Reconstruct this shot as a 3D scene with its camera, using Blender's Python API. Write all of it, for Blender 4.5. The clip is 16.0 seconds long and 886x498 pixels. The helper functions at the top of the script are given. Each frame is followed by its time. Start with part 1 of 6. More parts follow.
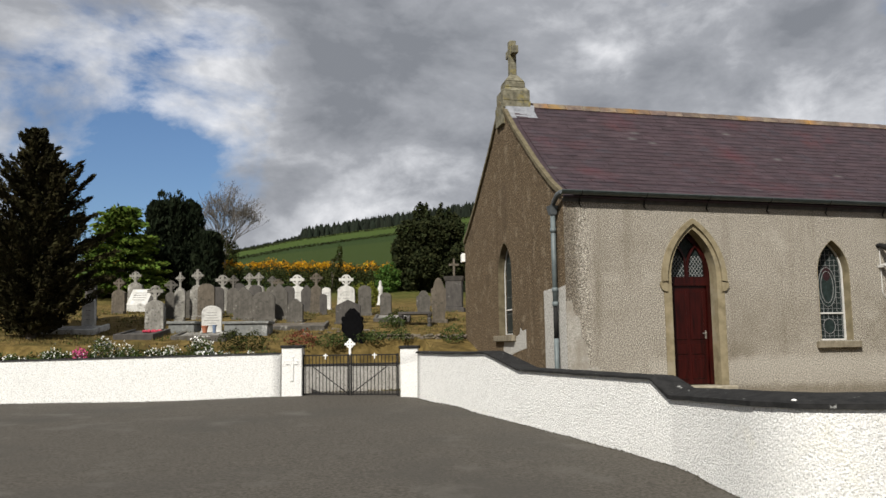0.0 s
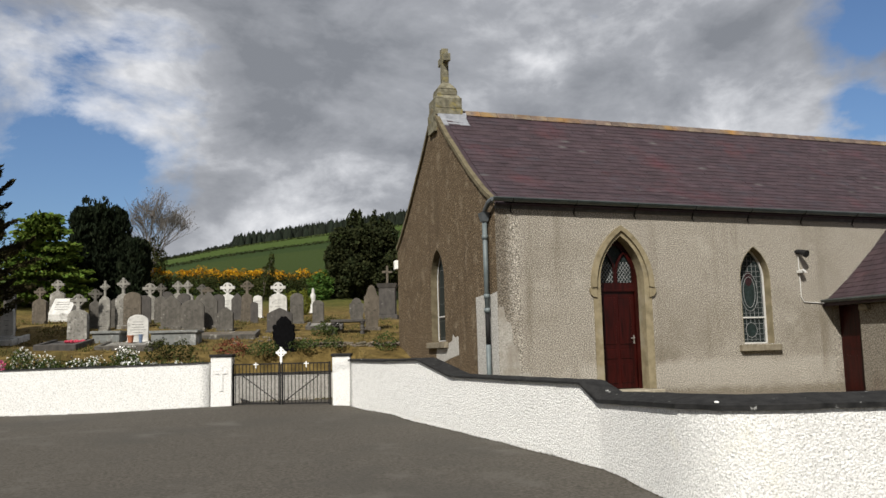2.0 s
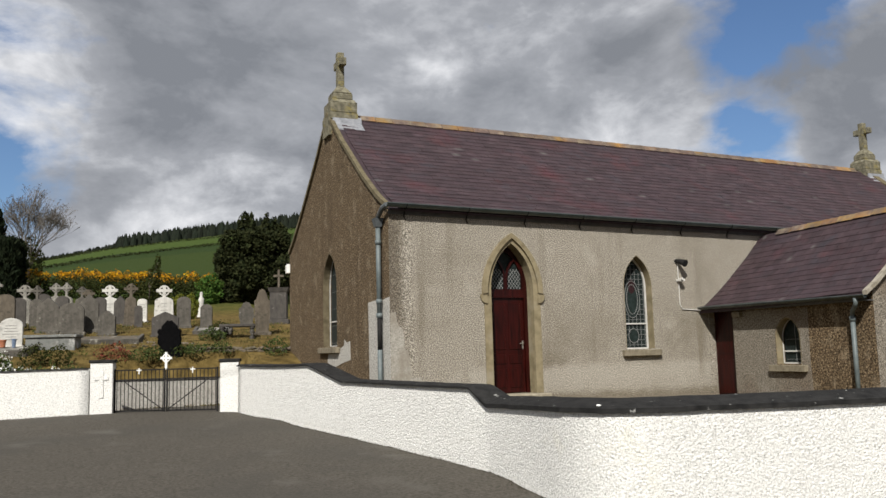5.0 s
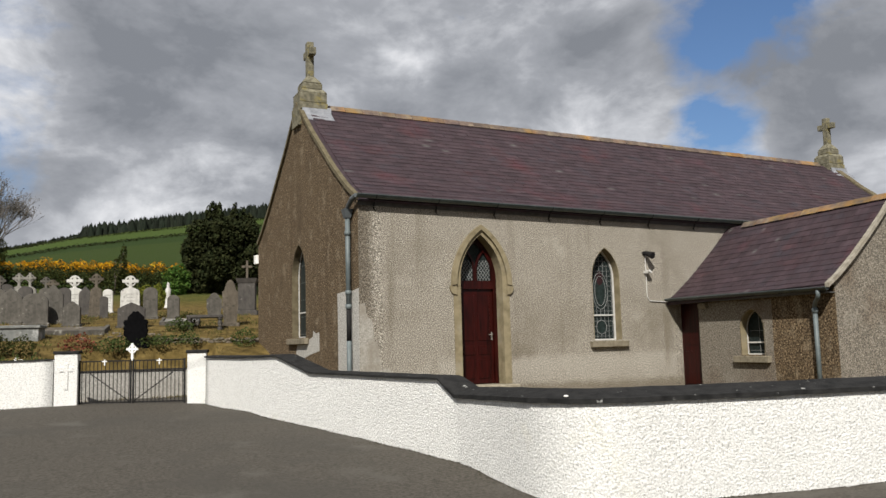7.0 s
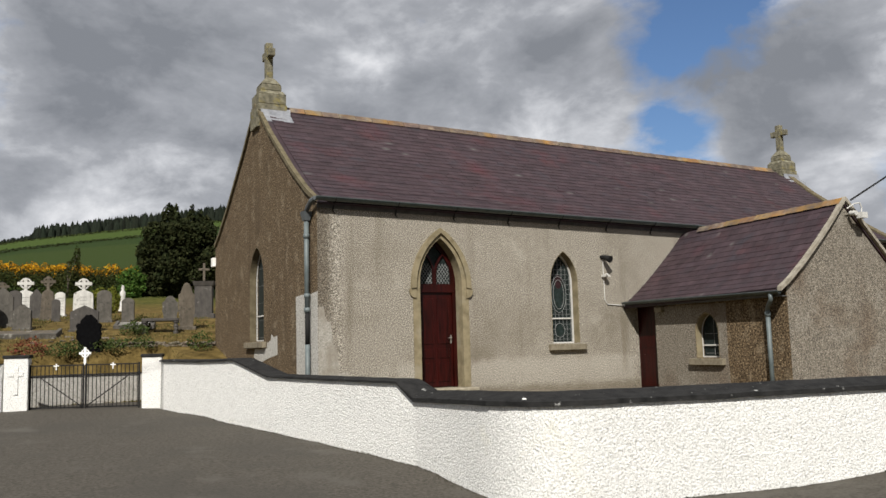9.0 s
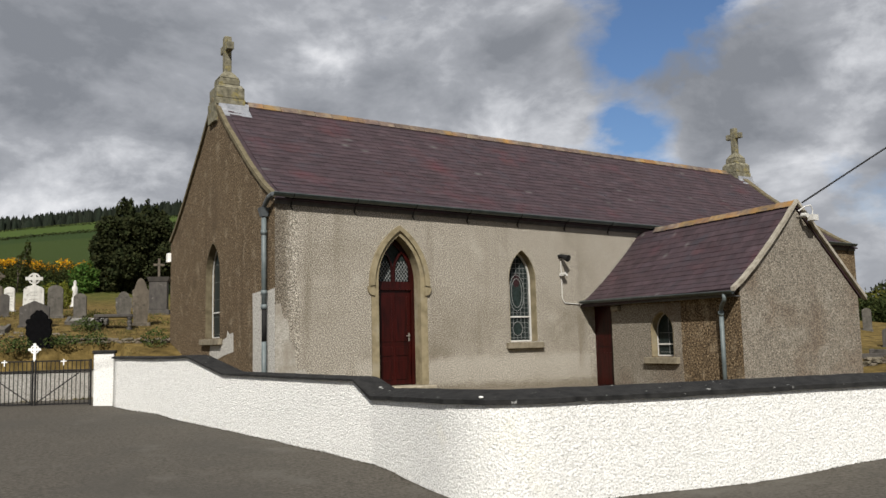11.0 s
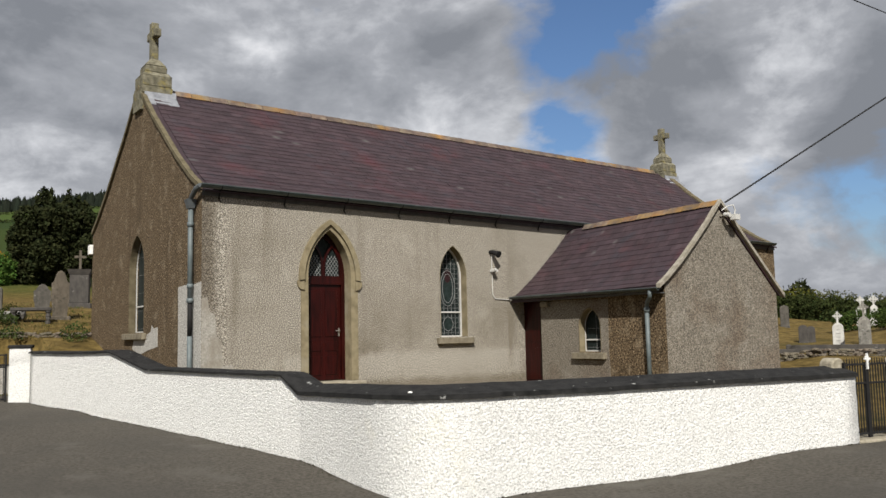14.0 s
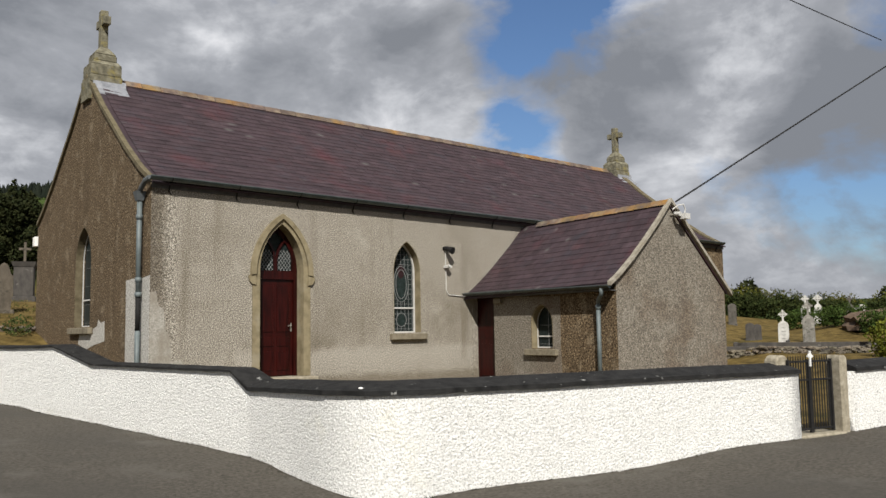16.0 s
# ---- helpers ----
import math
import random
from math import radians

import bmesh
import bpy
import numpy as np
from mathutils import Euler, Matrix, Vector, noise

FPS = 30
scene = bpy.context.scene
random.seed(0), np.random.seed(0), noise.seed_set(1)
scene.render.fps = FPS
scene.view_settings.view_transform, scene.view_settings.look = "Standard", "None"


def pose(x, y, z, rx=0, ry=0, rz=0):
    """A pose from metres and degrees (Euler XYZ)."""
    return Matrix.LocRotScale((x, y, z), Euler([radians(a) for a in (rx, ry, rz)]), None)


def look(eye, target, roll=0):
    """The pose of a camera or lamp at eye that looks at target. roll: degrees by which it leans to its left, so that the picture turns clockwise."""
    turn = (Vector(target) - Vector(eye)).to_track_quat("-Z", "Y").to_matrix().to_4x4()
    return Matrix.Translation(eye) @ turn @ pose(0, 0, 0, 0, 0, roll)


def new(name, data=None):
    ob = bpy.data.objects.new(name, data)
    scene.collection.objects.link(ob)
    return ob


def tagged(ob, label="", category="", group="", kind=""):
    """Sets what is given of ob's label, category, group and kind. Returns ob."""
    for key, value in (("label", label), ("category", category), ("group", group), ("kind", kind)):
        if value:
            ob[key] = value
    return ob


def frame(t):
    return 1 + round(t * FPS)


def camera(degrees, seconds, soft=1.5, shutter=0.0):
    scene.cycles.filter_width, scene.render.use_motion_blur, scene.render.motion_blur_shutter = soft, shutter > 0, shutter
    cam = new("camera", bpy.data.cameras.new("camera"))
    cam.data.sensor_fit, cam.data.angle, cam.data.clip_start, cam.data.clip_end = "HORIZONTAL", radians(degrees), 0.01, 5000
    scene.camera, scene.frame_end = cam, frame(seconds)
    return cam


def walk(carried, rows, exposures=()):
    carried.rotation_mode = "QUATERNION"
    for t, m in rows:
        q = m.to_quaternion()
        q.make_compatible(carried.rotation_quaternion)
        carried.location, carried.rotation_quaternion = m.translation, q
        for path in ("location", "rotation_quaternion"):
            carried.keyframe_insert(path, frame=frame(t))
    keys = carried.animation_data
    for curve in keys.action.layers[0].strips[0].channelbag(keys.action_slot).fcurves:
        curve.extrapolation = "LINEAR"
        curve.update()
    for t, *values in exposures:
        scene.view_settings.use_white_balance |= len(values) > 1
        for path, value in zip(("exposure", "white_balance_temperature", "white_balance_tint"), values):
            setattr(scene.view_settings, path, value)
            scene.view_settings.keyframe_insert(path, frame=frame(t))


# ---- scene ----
cam = camera(55.0, 16.0)
PATH = [
    (0, (-5.798, -15.81, 0.922), (-5.385, -13.865, 1.142), -0.9),
    (0.5, (-5.786, -15.809, 0.917), (-5.341, -13.872, 1.136), -1.0),
    (1, (-5.78, -15.802, 0.917), (-5.298, -13.874, 1.148), -1.1),
    (1.5, (-5.768, -15.813, 0.919), (-5.257, -13.893, 1.148), -1.4),
    (2, (-5.752, -15.806, 0.912), (-5.19, -13.901, 1.146), -1.5),
    (2.5, (-5.752, -15.817, 0.917), (-5.139, -13.928, 1.153), -1.6),
    (3, (-5.756, -15.846, 0.917), (-5.089, -13.976, 1.159), -2.0),
    (3.5, (-5.748, -15.863, 0.913), (-5.031, -14.011, 1.147), -1.7),
    (4, (-5.755, -15.861, 0.914), (-5.001, -14.024, 1.15), -1.3),
    (4.5, (-5.752, -15.865, 0.914), (-4.974, -14.038, 1.156), -1.4),
    (7, (-5.751, -15.881, 0.912), (-4.891, -14.089, 1.129), -1.5),
    (7.5, (-5.746, -15.874, 0.904), (-4.866, -14.091, 1.12), -1.5),
    (8, (-5.752, -15.894, 0.913), (-4.858, -14.118, 1.13), -1.5),
    (8.5, (-5.744, -15.884, 0.909), (-4.829, -14.12, 1.127), -1.6),
    (9, (-5.743, -15.881, 0.914), (-4.799, -14.132, 1.136), -1.6),
    (11.5, (-5.723, -15.864, 0.916), (-4.671, -14.175, 1.123), -1.2),
    (12, (-5.723, -15.856, 0.913), (-4.646, -14.183, 1.115), -1.0),
    (12.5, (-5.715, -15.857, 0.907), (-4.625, -14.193, 1.116), -0.8),
    (13, (-5.697, -15.849, 0.909), (-4.585, -14.2, 1.117), -0.9),
    (13.5, (-5.693, -15.85, 0.911), (-4.559, -14.216, 1.115), -1.1),
    (14, (-5.69, -15.851, 0.914), (-4.529, -14.234, 1.114), -1.2),
    (14.5, (-5.672, -15.852, 0.909), (-4.491, -14.25, 1.104), -1.2),
    (15, (-5.672, -15.849, 0.912), (-4.469, -14.263, 1.103), -1.1),
    (15.5, (-5.658, -15.85, 0.91), (-4.434, -14.28, 1.1), -0.9),
    (16, (-5.654, -15.852, 0.911), (-4.409, -14.298, 1.1), -0.9),
]
walk(cam, [(t, look(e, g, r)) for t, e, g, r in PATH], exposures=[(0.0, 0.17), (16.0, 0.17)])

# ---- world and sun ----
SUN_DIR = Vector((-0.47, -0.67, 0.74)).normalized()      # towards the sun
sun_data = bpy.data.lights.new("sun", "SUN")
sun_data.energy, sun_data.angle, sun_data.color = 5.0, radians(0.6), (1.0, 0.96, 0.89)
sun_ob = new("sun", sun_data)
sun_ob.matrix_world = look(SUN_DIR * 50, (0, 0, 0))

world = bpy.data.worlds.new("sky")
scene.world = world
world.use_nodes = True
wn, wl = world.node_tree.nodes, world.node_tree.links
wn.clear()


def wnode(kind, **inputs):
    n = wn.new(kind)
    for k, v in inputs.items():
        n.inputs[int(k[1:])].default_value = v
    return n


def wmath(op, a, b=None):
    n = wn.new("ShaderNodeMath")
    n.operation = op
    for i, v in enumerate((a, b)):
        if v is None:
            continue
        if isinstance(v, (int, float)):
            n.inputs[i].default_value = v
        else:
            wl.new(v, n.inputs[i])
    return n.outputs[0]


def wramp(value, stops):
    n = wn.new("ShaderNodeValToRGB")
    while len(n.color_ramp.elements) < len(stops):
        n.color_ramp.elements.new(0.5)
    for el, (p, c) in zip(n.color_ramp.elements, stops):
        el.position, el.color = p, (*c, 1)
    wl.new(value, n.inputs[0])
    return n.outputs[0]


def direction(azimuth, elevation):
    a, e = radians(azimuth), radians(elevation)
    return Vector((math.sin(a) * math.cos(e), math.cos(a) * math.cos(e), math.sin(e)))


coord = wn.new("ShaderNodeTexCoord")
plane = wn.new("ShaderNodeVectorMath")                  # clouds are broader than high
plane.operation = "MULTIPLY"
wl.new(coord.outputs["Generated"], plane.inputs[0])
plane.inputs[1].default_value = (1.0, 1.0, 1.7)


def cloud_noise(scale, detail, rough, shift, distortion=0.0):
    n = wn.new("ShaderNodeTexNoise")
    n.inputs["Scale"].default_value, n.inputs["Detail"].default_value = scale, detail
    n.inputs["Roughness"].default_value, n.inputs["Distortion"].default_value = rough, distortion
    m = wn.new("ShaderNodeMapping")
    m.inputs["Location"].default_value = shift
    wl.new(plane.outputs[0], m.inputs[0])
    wl.new(m.outputs[0], n.inputs["Vector"])
    return n.outputs[0]


def lobe(azimuth, elevation, width):
    """1 in the middle of a patch of sky, 0 at that many degrees from it."""
    n = wn.new("ShaderNodeVectorMath")
    n.operation = "DOT_PRODUCT"
    wl.new(coord.outputs["Generated"], n.inputs[0])
    n.inputs[1].default_value = direction(azimuth, elevation)
    r = wn.new("ShaderNodeMapRange")
    r.interpolation_type = "SMOOTHSTEP"
    r.inputs[1].default_value, r.inputs[2].default_value = math.cos(radians(width)), 1.0
    wl.new(n.outputs["Value"], r.inputs[0])
    return r.outputs[0]


cover = wmath("ADD", cloud_noise(4.6, 13, 0.58, (3.1, 0.4, 0), 0.25), 0.13)
for az, el, wd, k in ((-12, 11, 11, -0.18), (-2, 11, 7, -0.09), (-12, 21, 8, 0.02), (-2, 16, 6, 0.05), (44.2, 12.6, 4, -0.15), (43, 21.5, 6, -0.15), (47.5, 19, 5, -0.15), (51.5, 20.5, 5.5, -0.16), (46, 16, 3, 0.08),
                      (62, 9, 8, -0.13), (68, 5, 9, -0.10), (60, 5, 6, 0.06), (27.5, 22.5, 3, -0.10), (67, 19, 4, -0.10), (8, 14, 12, 0.10), (20, 16, 14, 0.12),
                      (35, 17, 8, 0.12), (59.5, 16, 7, 0.15), (63.5, 12.5, 5, 0.12), (52, 13, 6, 0.08)):
    cover = wmath("ADD", cover, wmath("MULTIPLY", lobe(az, el, wd), k))
mask = wramp(cover, [(0.42, (0, 0, 0)), (0.50, (0.62, 0.62, 0.62)), (0.58, (1, 1, 1))])
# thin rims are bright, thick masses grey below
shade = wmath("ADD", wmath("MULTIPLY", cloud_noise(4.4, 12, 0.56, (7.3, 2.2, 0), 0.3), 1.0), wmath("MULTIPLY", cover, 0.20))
billow = cloud_noise(13.0, 10, 0.6, (1.7, 5.2, 0), 0.3)
shade = wmath("ADD", shade, wmath("MULTIPLY", wmath("SUBTRACT", billow, 0.5), 0.32))
for az, el, wd, k in ((12, 19, 13, 0.07), (4, 21, 8, 0.05), (66, 13.5, 9, 0.17), (31, 20, 8, 0.05), (23.8, 18.6, 2.6, -0.13), (7, 12, 9, -0.08), (59, 16.8, 5, -0.11),
                      (60.3, 5.8, 4, -0.08), (64, 8, 11, 0.09), (36, 14.5, 6, -0.08), (13, 11.5, 7, -0.05), (-4, 17, 8, -0.04)):
    patch = lobe(az, el, wd)
    if k < 0:                                          # bright breaks follow the billows
        patch = wmath("MULTIPLY", patch, wmath("MULTIPLY", wmath("SUBTRACT", 1.0, billow), 1.7))
    shade = wmath("ADD", shade, wmath("MULTIPLY", patch, k))
tone = wramp(shade, [(0.38, (0.90, 0.905, 0.93)), (0.50, (0.60, 0.615, 0.65)), (0.61, (0.38, 0.395, 0.43)), (0.78, (0.235, 0.25, 0.28))])
sky = wn.new("ShaderNodeTexSky")
sky.sky_type, sky.sun_disc = "NISHITA", False
sky.sun_elevation = math.asin(SUN_DIR.z)
sky.sun_rotation = math.atan2(SUN_DIR.x, SUN_DIR.y)
clear, cloudy = wnode("ShaderNodeBackground"), wnode("ShaderNodeBackground")
clear.inputs[1].default_value, cloudy.inputs[1].default_value = 0.072, 0.88
deep = wn.new("ShaderNodeMix")
deep.data_type, deep.blend_type = "RGBA", "MULTIPLY"
deep.inputs[0].default_value = 1.0
wl.new(sky.outputs[0], deep.inputs[6])
deep.inputs[7].default_value = (0.80, 0.97, 1.20, 1)
wl.new(deep.outputs[2], clear.inputs[0])
wl.new(tone, cloudy.inputs[0])
mix = wn.new("ShaderNodeMixShader")
wl.new(mask, mix.inputs[0])
wl.new(clear.outputs[0], mix.inputs[1])
wl.new(cloudy.outputs[0], mix.inputs[2])
out = wn.new("ShaderNodeOutputWorld")
wl.new(mix.outputs[0], out.inputs[0])

# ---- materials ----


def surface(name, stops, scale=6.0, rough=0.85, bump=0.0, bump_scale=40.0, detail=6.0, stain=None, stain_scale=0.6,
            stretch=(1, 1, 1), piece=0.0, island=0.0, metal=0.0, gloss=0.5, world_space=False, cells=False, spots=None, streak=None, speck=None, ragged_marks=()):
    """Noise between the stops, darker or paler stains at a larger scale, a fine relief."""
    m = bpy.data.materials.new(name)
    m.use_nodes = True
    n, l = m.node_tree.nodes, m.node_tree.links
    bsdf = n["Principled BSDF"]
    bsdf.inputs["Roughness"].default_value, bsdf.inputs["Metallic"].default_value = rough, metal
    bsdf.inputs["Specular IOR Level"].default_value = gloss
    if world_space:
        vec = n.new("ShaderNodeNewGeometry").outputs["Position"]
    else:
        vec = n.new("ShaderNodeTexCoord").outputs["Object"]
    mp = n.new("ShaderNodeMapping")
    mp.inputs["Scale"].default_value = stretch
    l.new(vec, mp.inputs[0])
    vec2 = mp.outputs[0]

    def tex(sc, det, v=vec2):
        t = n.new("ShaderNodeTexNoise")
        t.inputs["Scale"].default_value, t.inputs["Detail"].default_value = sc, det
        t.inputs["Roughness"].default_value = 0.6
        l.new(v, t.inputs["Vector"])
        return t.outputs[0]

    def ramp(v, st):
        r = n.new("ShaderNodeValToRGB")
        while len(r.color_ramp.elements) < len(st):
            r.color_ramp.elements.new(0.5)
        for el, (p, c) in zip(r.color_ramp.elements, st):
            el.position, el.color = p, (*c, 1)
        l.new(v, r.inputs[0])
        return r.outputs[0]

    def blend(fac, a, b, mode="MIX"):
        x = n.new("ShaderNodeMix")
        x.data_type, x.blend_type = "RGBA", mode
        for sock, v in ((x.inputs[0], fac), (x.inputs[6], a), (x.inputs[7], b)):
            if isinstance(v, (int, float)):
                sock.default_value = v
            elif isinstance(v, tuple):
                sock.default_value = (*v, 1)
            else:
                l.new(v, sock)
        return x.outputs[2]

    grain = tex(scale, detail)
    col = ramp(grain, stops)
    if spots:                                          # small separate specks: (scale, colour, size)
        vo = n.new("ShaderNodeTexVoronoi")
        vo.inputs["Scale"].default_value = spots[0]
        l.new(vec2, vo.inputs["Vector"])
        col = blend(ramp(vo.outputs["Distance"], [(spots[2], (0.75, 0.75, 0.75)), (spots[2] + 0.12, (0, 0, 0))]), col, spots[1])
    if stain:
        for k, (c, lo, hi) in enumerate(stain):
            col = blend(ramp(tex(stain_scale * (1 + 1.7 * k), 5, vec), [(lo, (0, 0, 0)), (hi, (1, 1, 1))]), col, c)
    if streak:                                         # rain marks running down
        ms = n.new("ShaderNodeMapping")
        ms.inputs["Scale"].default_value = (2.4, 2.4, 0.16)
        l.new(vec, ms.inputs[0])
        col = blend(ramp(tex(1.0, 6, ms.outputs[0]), [(0.56, (0, 0, 0)), (0.80, (0.6, 0.6, 0.6))]), col, streak)
    for x0, x1, z0, z1, c in ragged_marks:                     # ragged marks: damp below the gutter, a darker foot, a paler low band
        sp = n.new("ShaderNodeSeparateXYZ")
        wob = n.new("ShaderNodeMix")
        wob.data_type, wob.blend_type = "RGBA", "LINEAR_LIGHT"
        wob.inputs[0].default_value = 0.14
        nz = n.new("ShaderNodeTexNoise")
        nz.inputs["Scale"].default_value, nz.inputs["Detail"].default_value = 3.0, 7
        l.new(vec, nz.inputs["Vector"])
        l.new(vec, wob.inputs[6])
        l.new(nz.outputs["Color"], wob.inputs[7])
        l.new(wob.outputs[2], sp.inputs[0])

        def edge(sock, a, b):
            r = n.new("ShaderNodeMapRange")
            r.interpolation_type = "SMOOTHSTEP"
            r.inputs[1].default_value, r.inputs[2].default_value = a, b
            l.new(sock, r.inputs[0])
            return r.outputs[0]

        fac = 1.0
        for s in (edge(sp.outputs[0], x0 - 0.05, x0 + 0.05), edge(sp.outputs[0], x1 + 0.14, x1 - 0.10), edge(sp.outputs[2], z0 - 0.3, z0 + 0.5), edge(sp.outputs[2], z1 + 0.1, z1 - 0.1)):
            m_ = n.new("ShaderNodeMath")
            m_.operation = "MULTIPLY"
            l.new(s, m_.inputs[0])
            if isinstance(fac, float):
                m_.inputs[1].default_value = 0.72
            else:
                l.new(fac, m_.inputs[1])
            fac = m_.outputs[0]
        col = blend(fac, col, c)
    if speck:                                          # pebble tone of the dash; dark specks paint the shade of its pits
        col = blend(1.0, col, ramp(tex(speck[0], 3), [(0.36, grey(speck[1])), (0.5, grey(1.0)), (0.62, grey(speck[2]))]), "MULTIPLY")
    if piece or island:
        src = n.new("ShaderNodeObjectInfo").outputs["Random"] if piece else n.new("ShaderNodeNewGeometry").outputs["Random Per Island"]
        k = piece or island
        hs = n.new("ShaderNodeHueSaturation")
        mr = n.new("ShaderNodeMapRange")
        mr.inputs[3].default_value, mr.inputs[4].default_value = 1 - k, 1 + k
        l.new(src, mr.inputs[0])
        l.new(mr.outputs[0], hs.inputs["Value"])
        mr2 = n.new("ShaderNodeMapRange")
        mr2.inputs[3].default_value, mr2.inputs[4].default_value = 0.5 - 0.06 * k, 0.5 + 0.06 * k
        wh = n.new("ShaderNodeTexWhiteNoise")
        wh.noise_dimensions = "1D"
        l.new(src, wh.inputs["W"])
        l.new(wh.outputs["Value"], mr2.inputs[0])
        l.new(mr2.outputs[0], hs.inputs["Hue"])
        l.new(col, hs.inputs["Color"])
        col = hs.outputs[0]
    l.new(col, bsdf.inputs["Base Color"])
    if bump:
        b = n.new("ShaderNodeBump")
        b.inputs["Strength"].default_value, b.inputs["Distance"].default_value = 1.0, bump
        if cells:
            vo = n.new("ShaderNodeTexVoronoi")
            vo.inputs["Scale"].default_value = bump_scale
            l.new(vec2, vo.inputs["Vector"])
            mm = n.new("ShaderNodeMath")
            mm.operation = "MULTIPLY_ADD"
            l.new(vo.outputs["Distance"], mm.inputs[0])
            mm.inputs[1].default_value = -1.0
            l.new(tex(bump_scale * 0.35, 6), mm.inputs[2])
            l.new(mm.outputs[0], b.inputs["Height"])
        else:
            l.new(tex(bump_scale, 6), b.inputs["Height"])
        l.new(b.outputs[0], bsdf.inputs["Normal"])
    return m


def grey(v, warm=0.0):
    return (v * (1 + warm), v, v * (1 - warm))


M = {}
M["dash_pale"] = surface("pale_roughcast", [(0.36, (0.078, 0.067, 0.051)), (0.5, (0.258, 0.233, 0.192)), (0.64, (0.50, 0.467, 0.408))], 62, 0.95, 0.005, 66,
                         stain=[((0.165, 0.143, 0.108), 0.50, 0.80), ((0.36, 0.335, 0.285), 0.58, 0.80)], stain_scale=0.45, streak=(0.13, 0.108, 0.078), cells=True, gloss=0.2,
                         speck=(46, 0.42, 1.62), ragged_marks=((-0.12, 0.26, 1.3, 3.75, (0.085, 0.068, 0.048)), (1.7, 7.9, -0.1, 0.55, (0.345, 0.32, 0.275)), (3.2, 8.2, -1.4, -0.05, (0.14, 0.118, 0.085)), (7.58, 7.68, 0.2, 1.5, (0.17, 0.146, 0.11))))
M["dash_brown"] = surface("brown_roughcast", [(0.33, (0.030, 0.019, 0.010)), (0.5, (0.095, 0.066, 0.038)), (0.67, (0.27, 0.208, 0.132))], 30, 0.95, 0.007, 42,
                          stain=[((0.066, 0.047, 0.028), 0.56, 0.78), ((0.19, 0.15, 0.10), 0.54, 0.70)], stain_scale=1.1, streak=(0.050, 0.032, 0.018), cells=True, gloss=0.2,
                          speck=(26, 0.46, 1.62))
M["dash_grey"] = surface("grey_roughcast", [(0.34, (0.062, 0.053, 0.041)), (0.5, (0.178, 0.157, 0.127)), (0.66, (0.32, 0.29, 0.242))], 50, 0.95, 0.006, 60,
                         stain=[((0.12, 0.088, 0.062), 0.48, 0.7), ((0.25, 0.23, 0.195), 0.55, 0.75)], stain_scale=0.5, streak=(0.085, 0.06, 0.044), cells=True, gloss=0.2, speck=(40, 0.50, 1.50))
M["patch"] = surface("fresh_render", [(0.34, (0.24, 0.23, 0.205)), (0.66, (0.58, 0.56, 0.52))], 30, 0.95, 0.008, 38, cells=True, gloss=0.2)
M["patch_old"] = surface("older_render", [(0.3, (0.22, 0.205, 0.175)), (0.7, (0.44, 0.42, 0.375))], 28, 0.95, 0.007, 42,
                         stain=[((0.24, 0.215, 0.175), 0.45, 0.6)], stain_scale=1.4, cells=True, gloss=0.2)
M["verge_pale"] = surface("pale_cement_verge", [(0.3, (0.20, 0.178, 0.14)), (0.7, (0.37, 0.34, 0.285))], 9, 0.95, 0.005, 40, stain=[((0.22, 0.19, 0.14), 0.52, 0.68)], stain_scale=2.5, gloss=0.2)
M["reveal_dark"] = surface("olive_reveal", [(0.3, (0.085, 0.070, 0.042)), (0.6, (0.15, 0.126, 0.08))], 6, 0.95, 0.003, 50, gloss=0.15)
# grey spots paint the shade in the roughcast's pits into the white
M["white_dash"] = surface("whitewashed_roughcast", [(0.30, (0.52, 0.51, 0.48)), (0.40, (0.77, 0.765, 0.735)), (0.60, (0.87, 0.865, 0.835))], 34, 0.9, 0.030, 36,
                          stain=[((0.80, 0.775, 0.66), 0.62, 0.80), ((0.66, 0.655, 0.63), 0.62, 0.80)], stain_scale=0.8, speck=(48, 0.72, 1.06), gloss=0.25, spots=(26, (0.30, 0.30, 0.28), 0.12))
M["white_smooth"] = surface("white_paint", [(0.3, (0.74, 0.73, 0.68)), (0.6, (0.84, 0.83, 0.79))], 4, 0.85, 0.004, 30, gloss=0.3)
M["coping"] = surface("black_coping", [(0.3, (0.010, 0.010, 0.010)), (0.6, (0.026, 0.0255, 0.025))], 7, 0.9, 0.006, 25, gloss=0.15,
                      stain=[((0.30, 0.30, 0.285), 0.665, 0.72)], stain_scale=9.0)
M["cement"] = surface("cement_dressing", [(0.3, (0.15, 0.122, 0.072)), (0.6, (0.255, 0.215, 0.135))], 5, 0.9, 0.003, 60,
                      stain=[((0.28, 0.25, 0.185), 0.55, 0.75)], stain_scale=1.5, gloss=0.25)
M["sill"] = surface("weathered_sill", [(0.3, (0.12, 0.102, 0.07)), (0.6, (0.23, 0.20, 0.145))], 9, 0.9, 0.004, 50, gloss=0.25)
M["lichen_stone"] = surface("lichened_stone", [(0.3, (0.07, 0.066, 0.048)), (0.5, (0.15, 0.138, 0.097)), (0.7, (0.24, 0.225, 0.165))], 9, 0.95, 0.01, 22,
                            stain=[((0.24, 0.20, 0.07), 0.55, 0.68), ((0.55, 0.54, 0.5), 0.68, 0.74)], stain_scale=3.5, gloss=0.2)
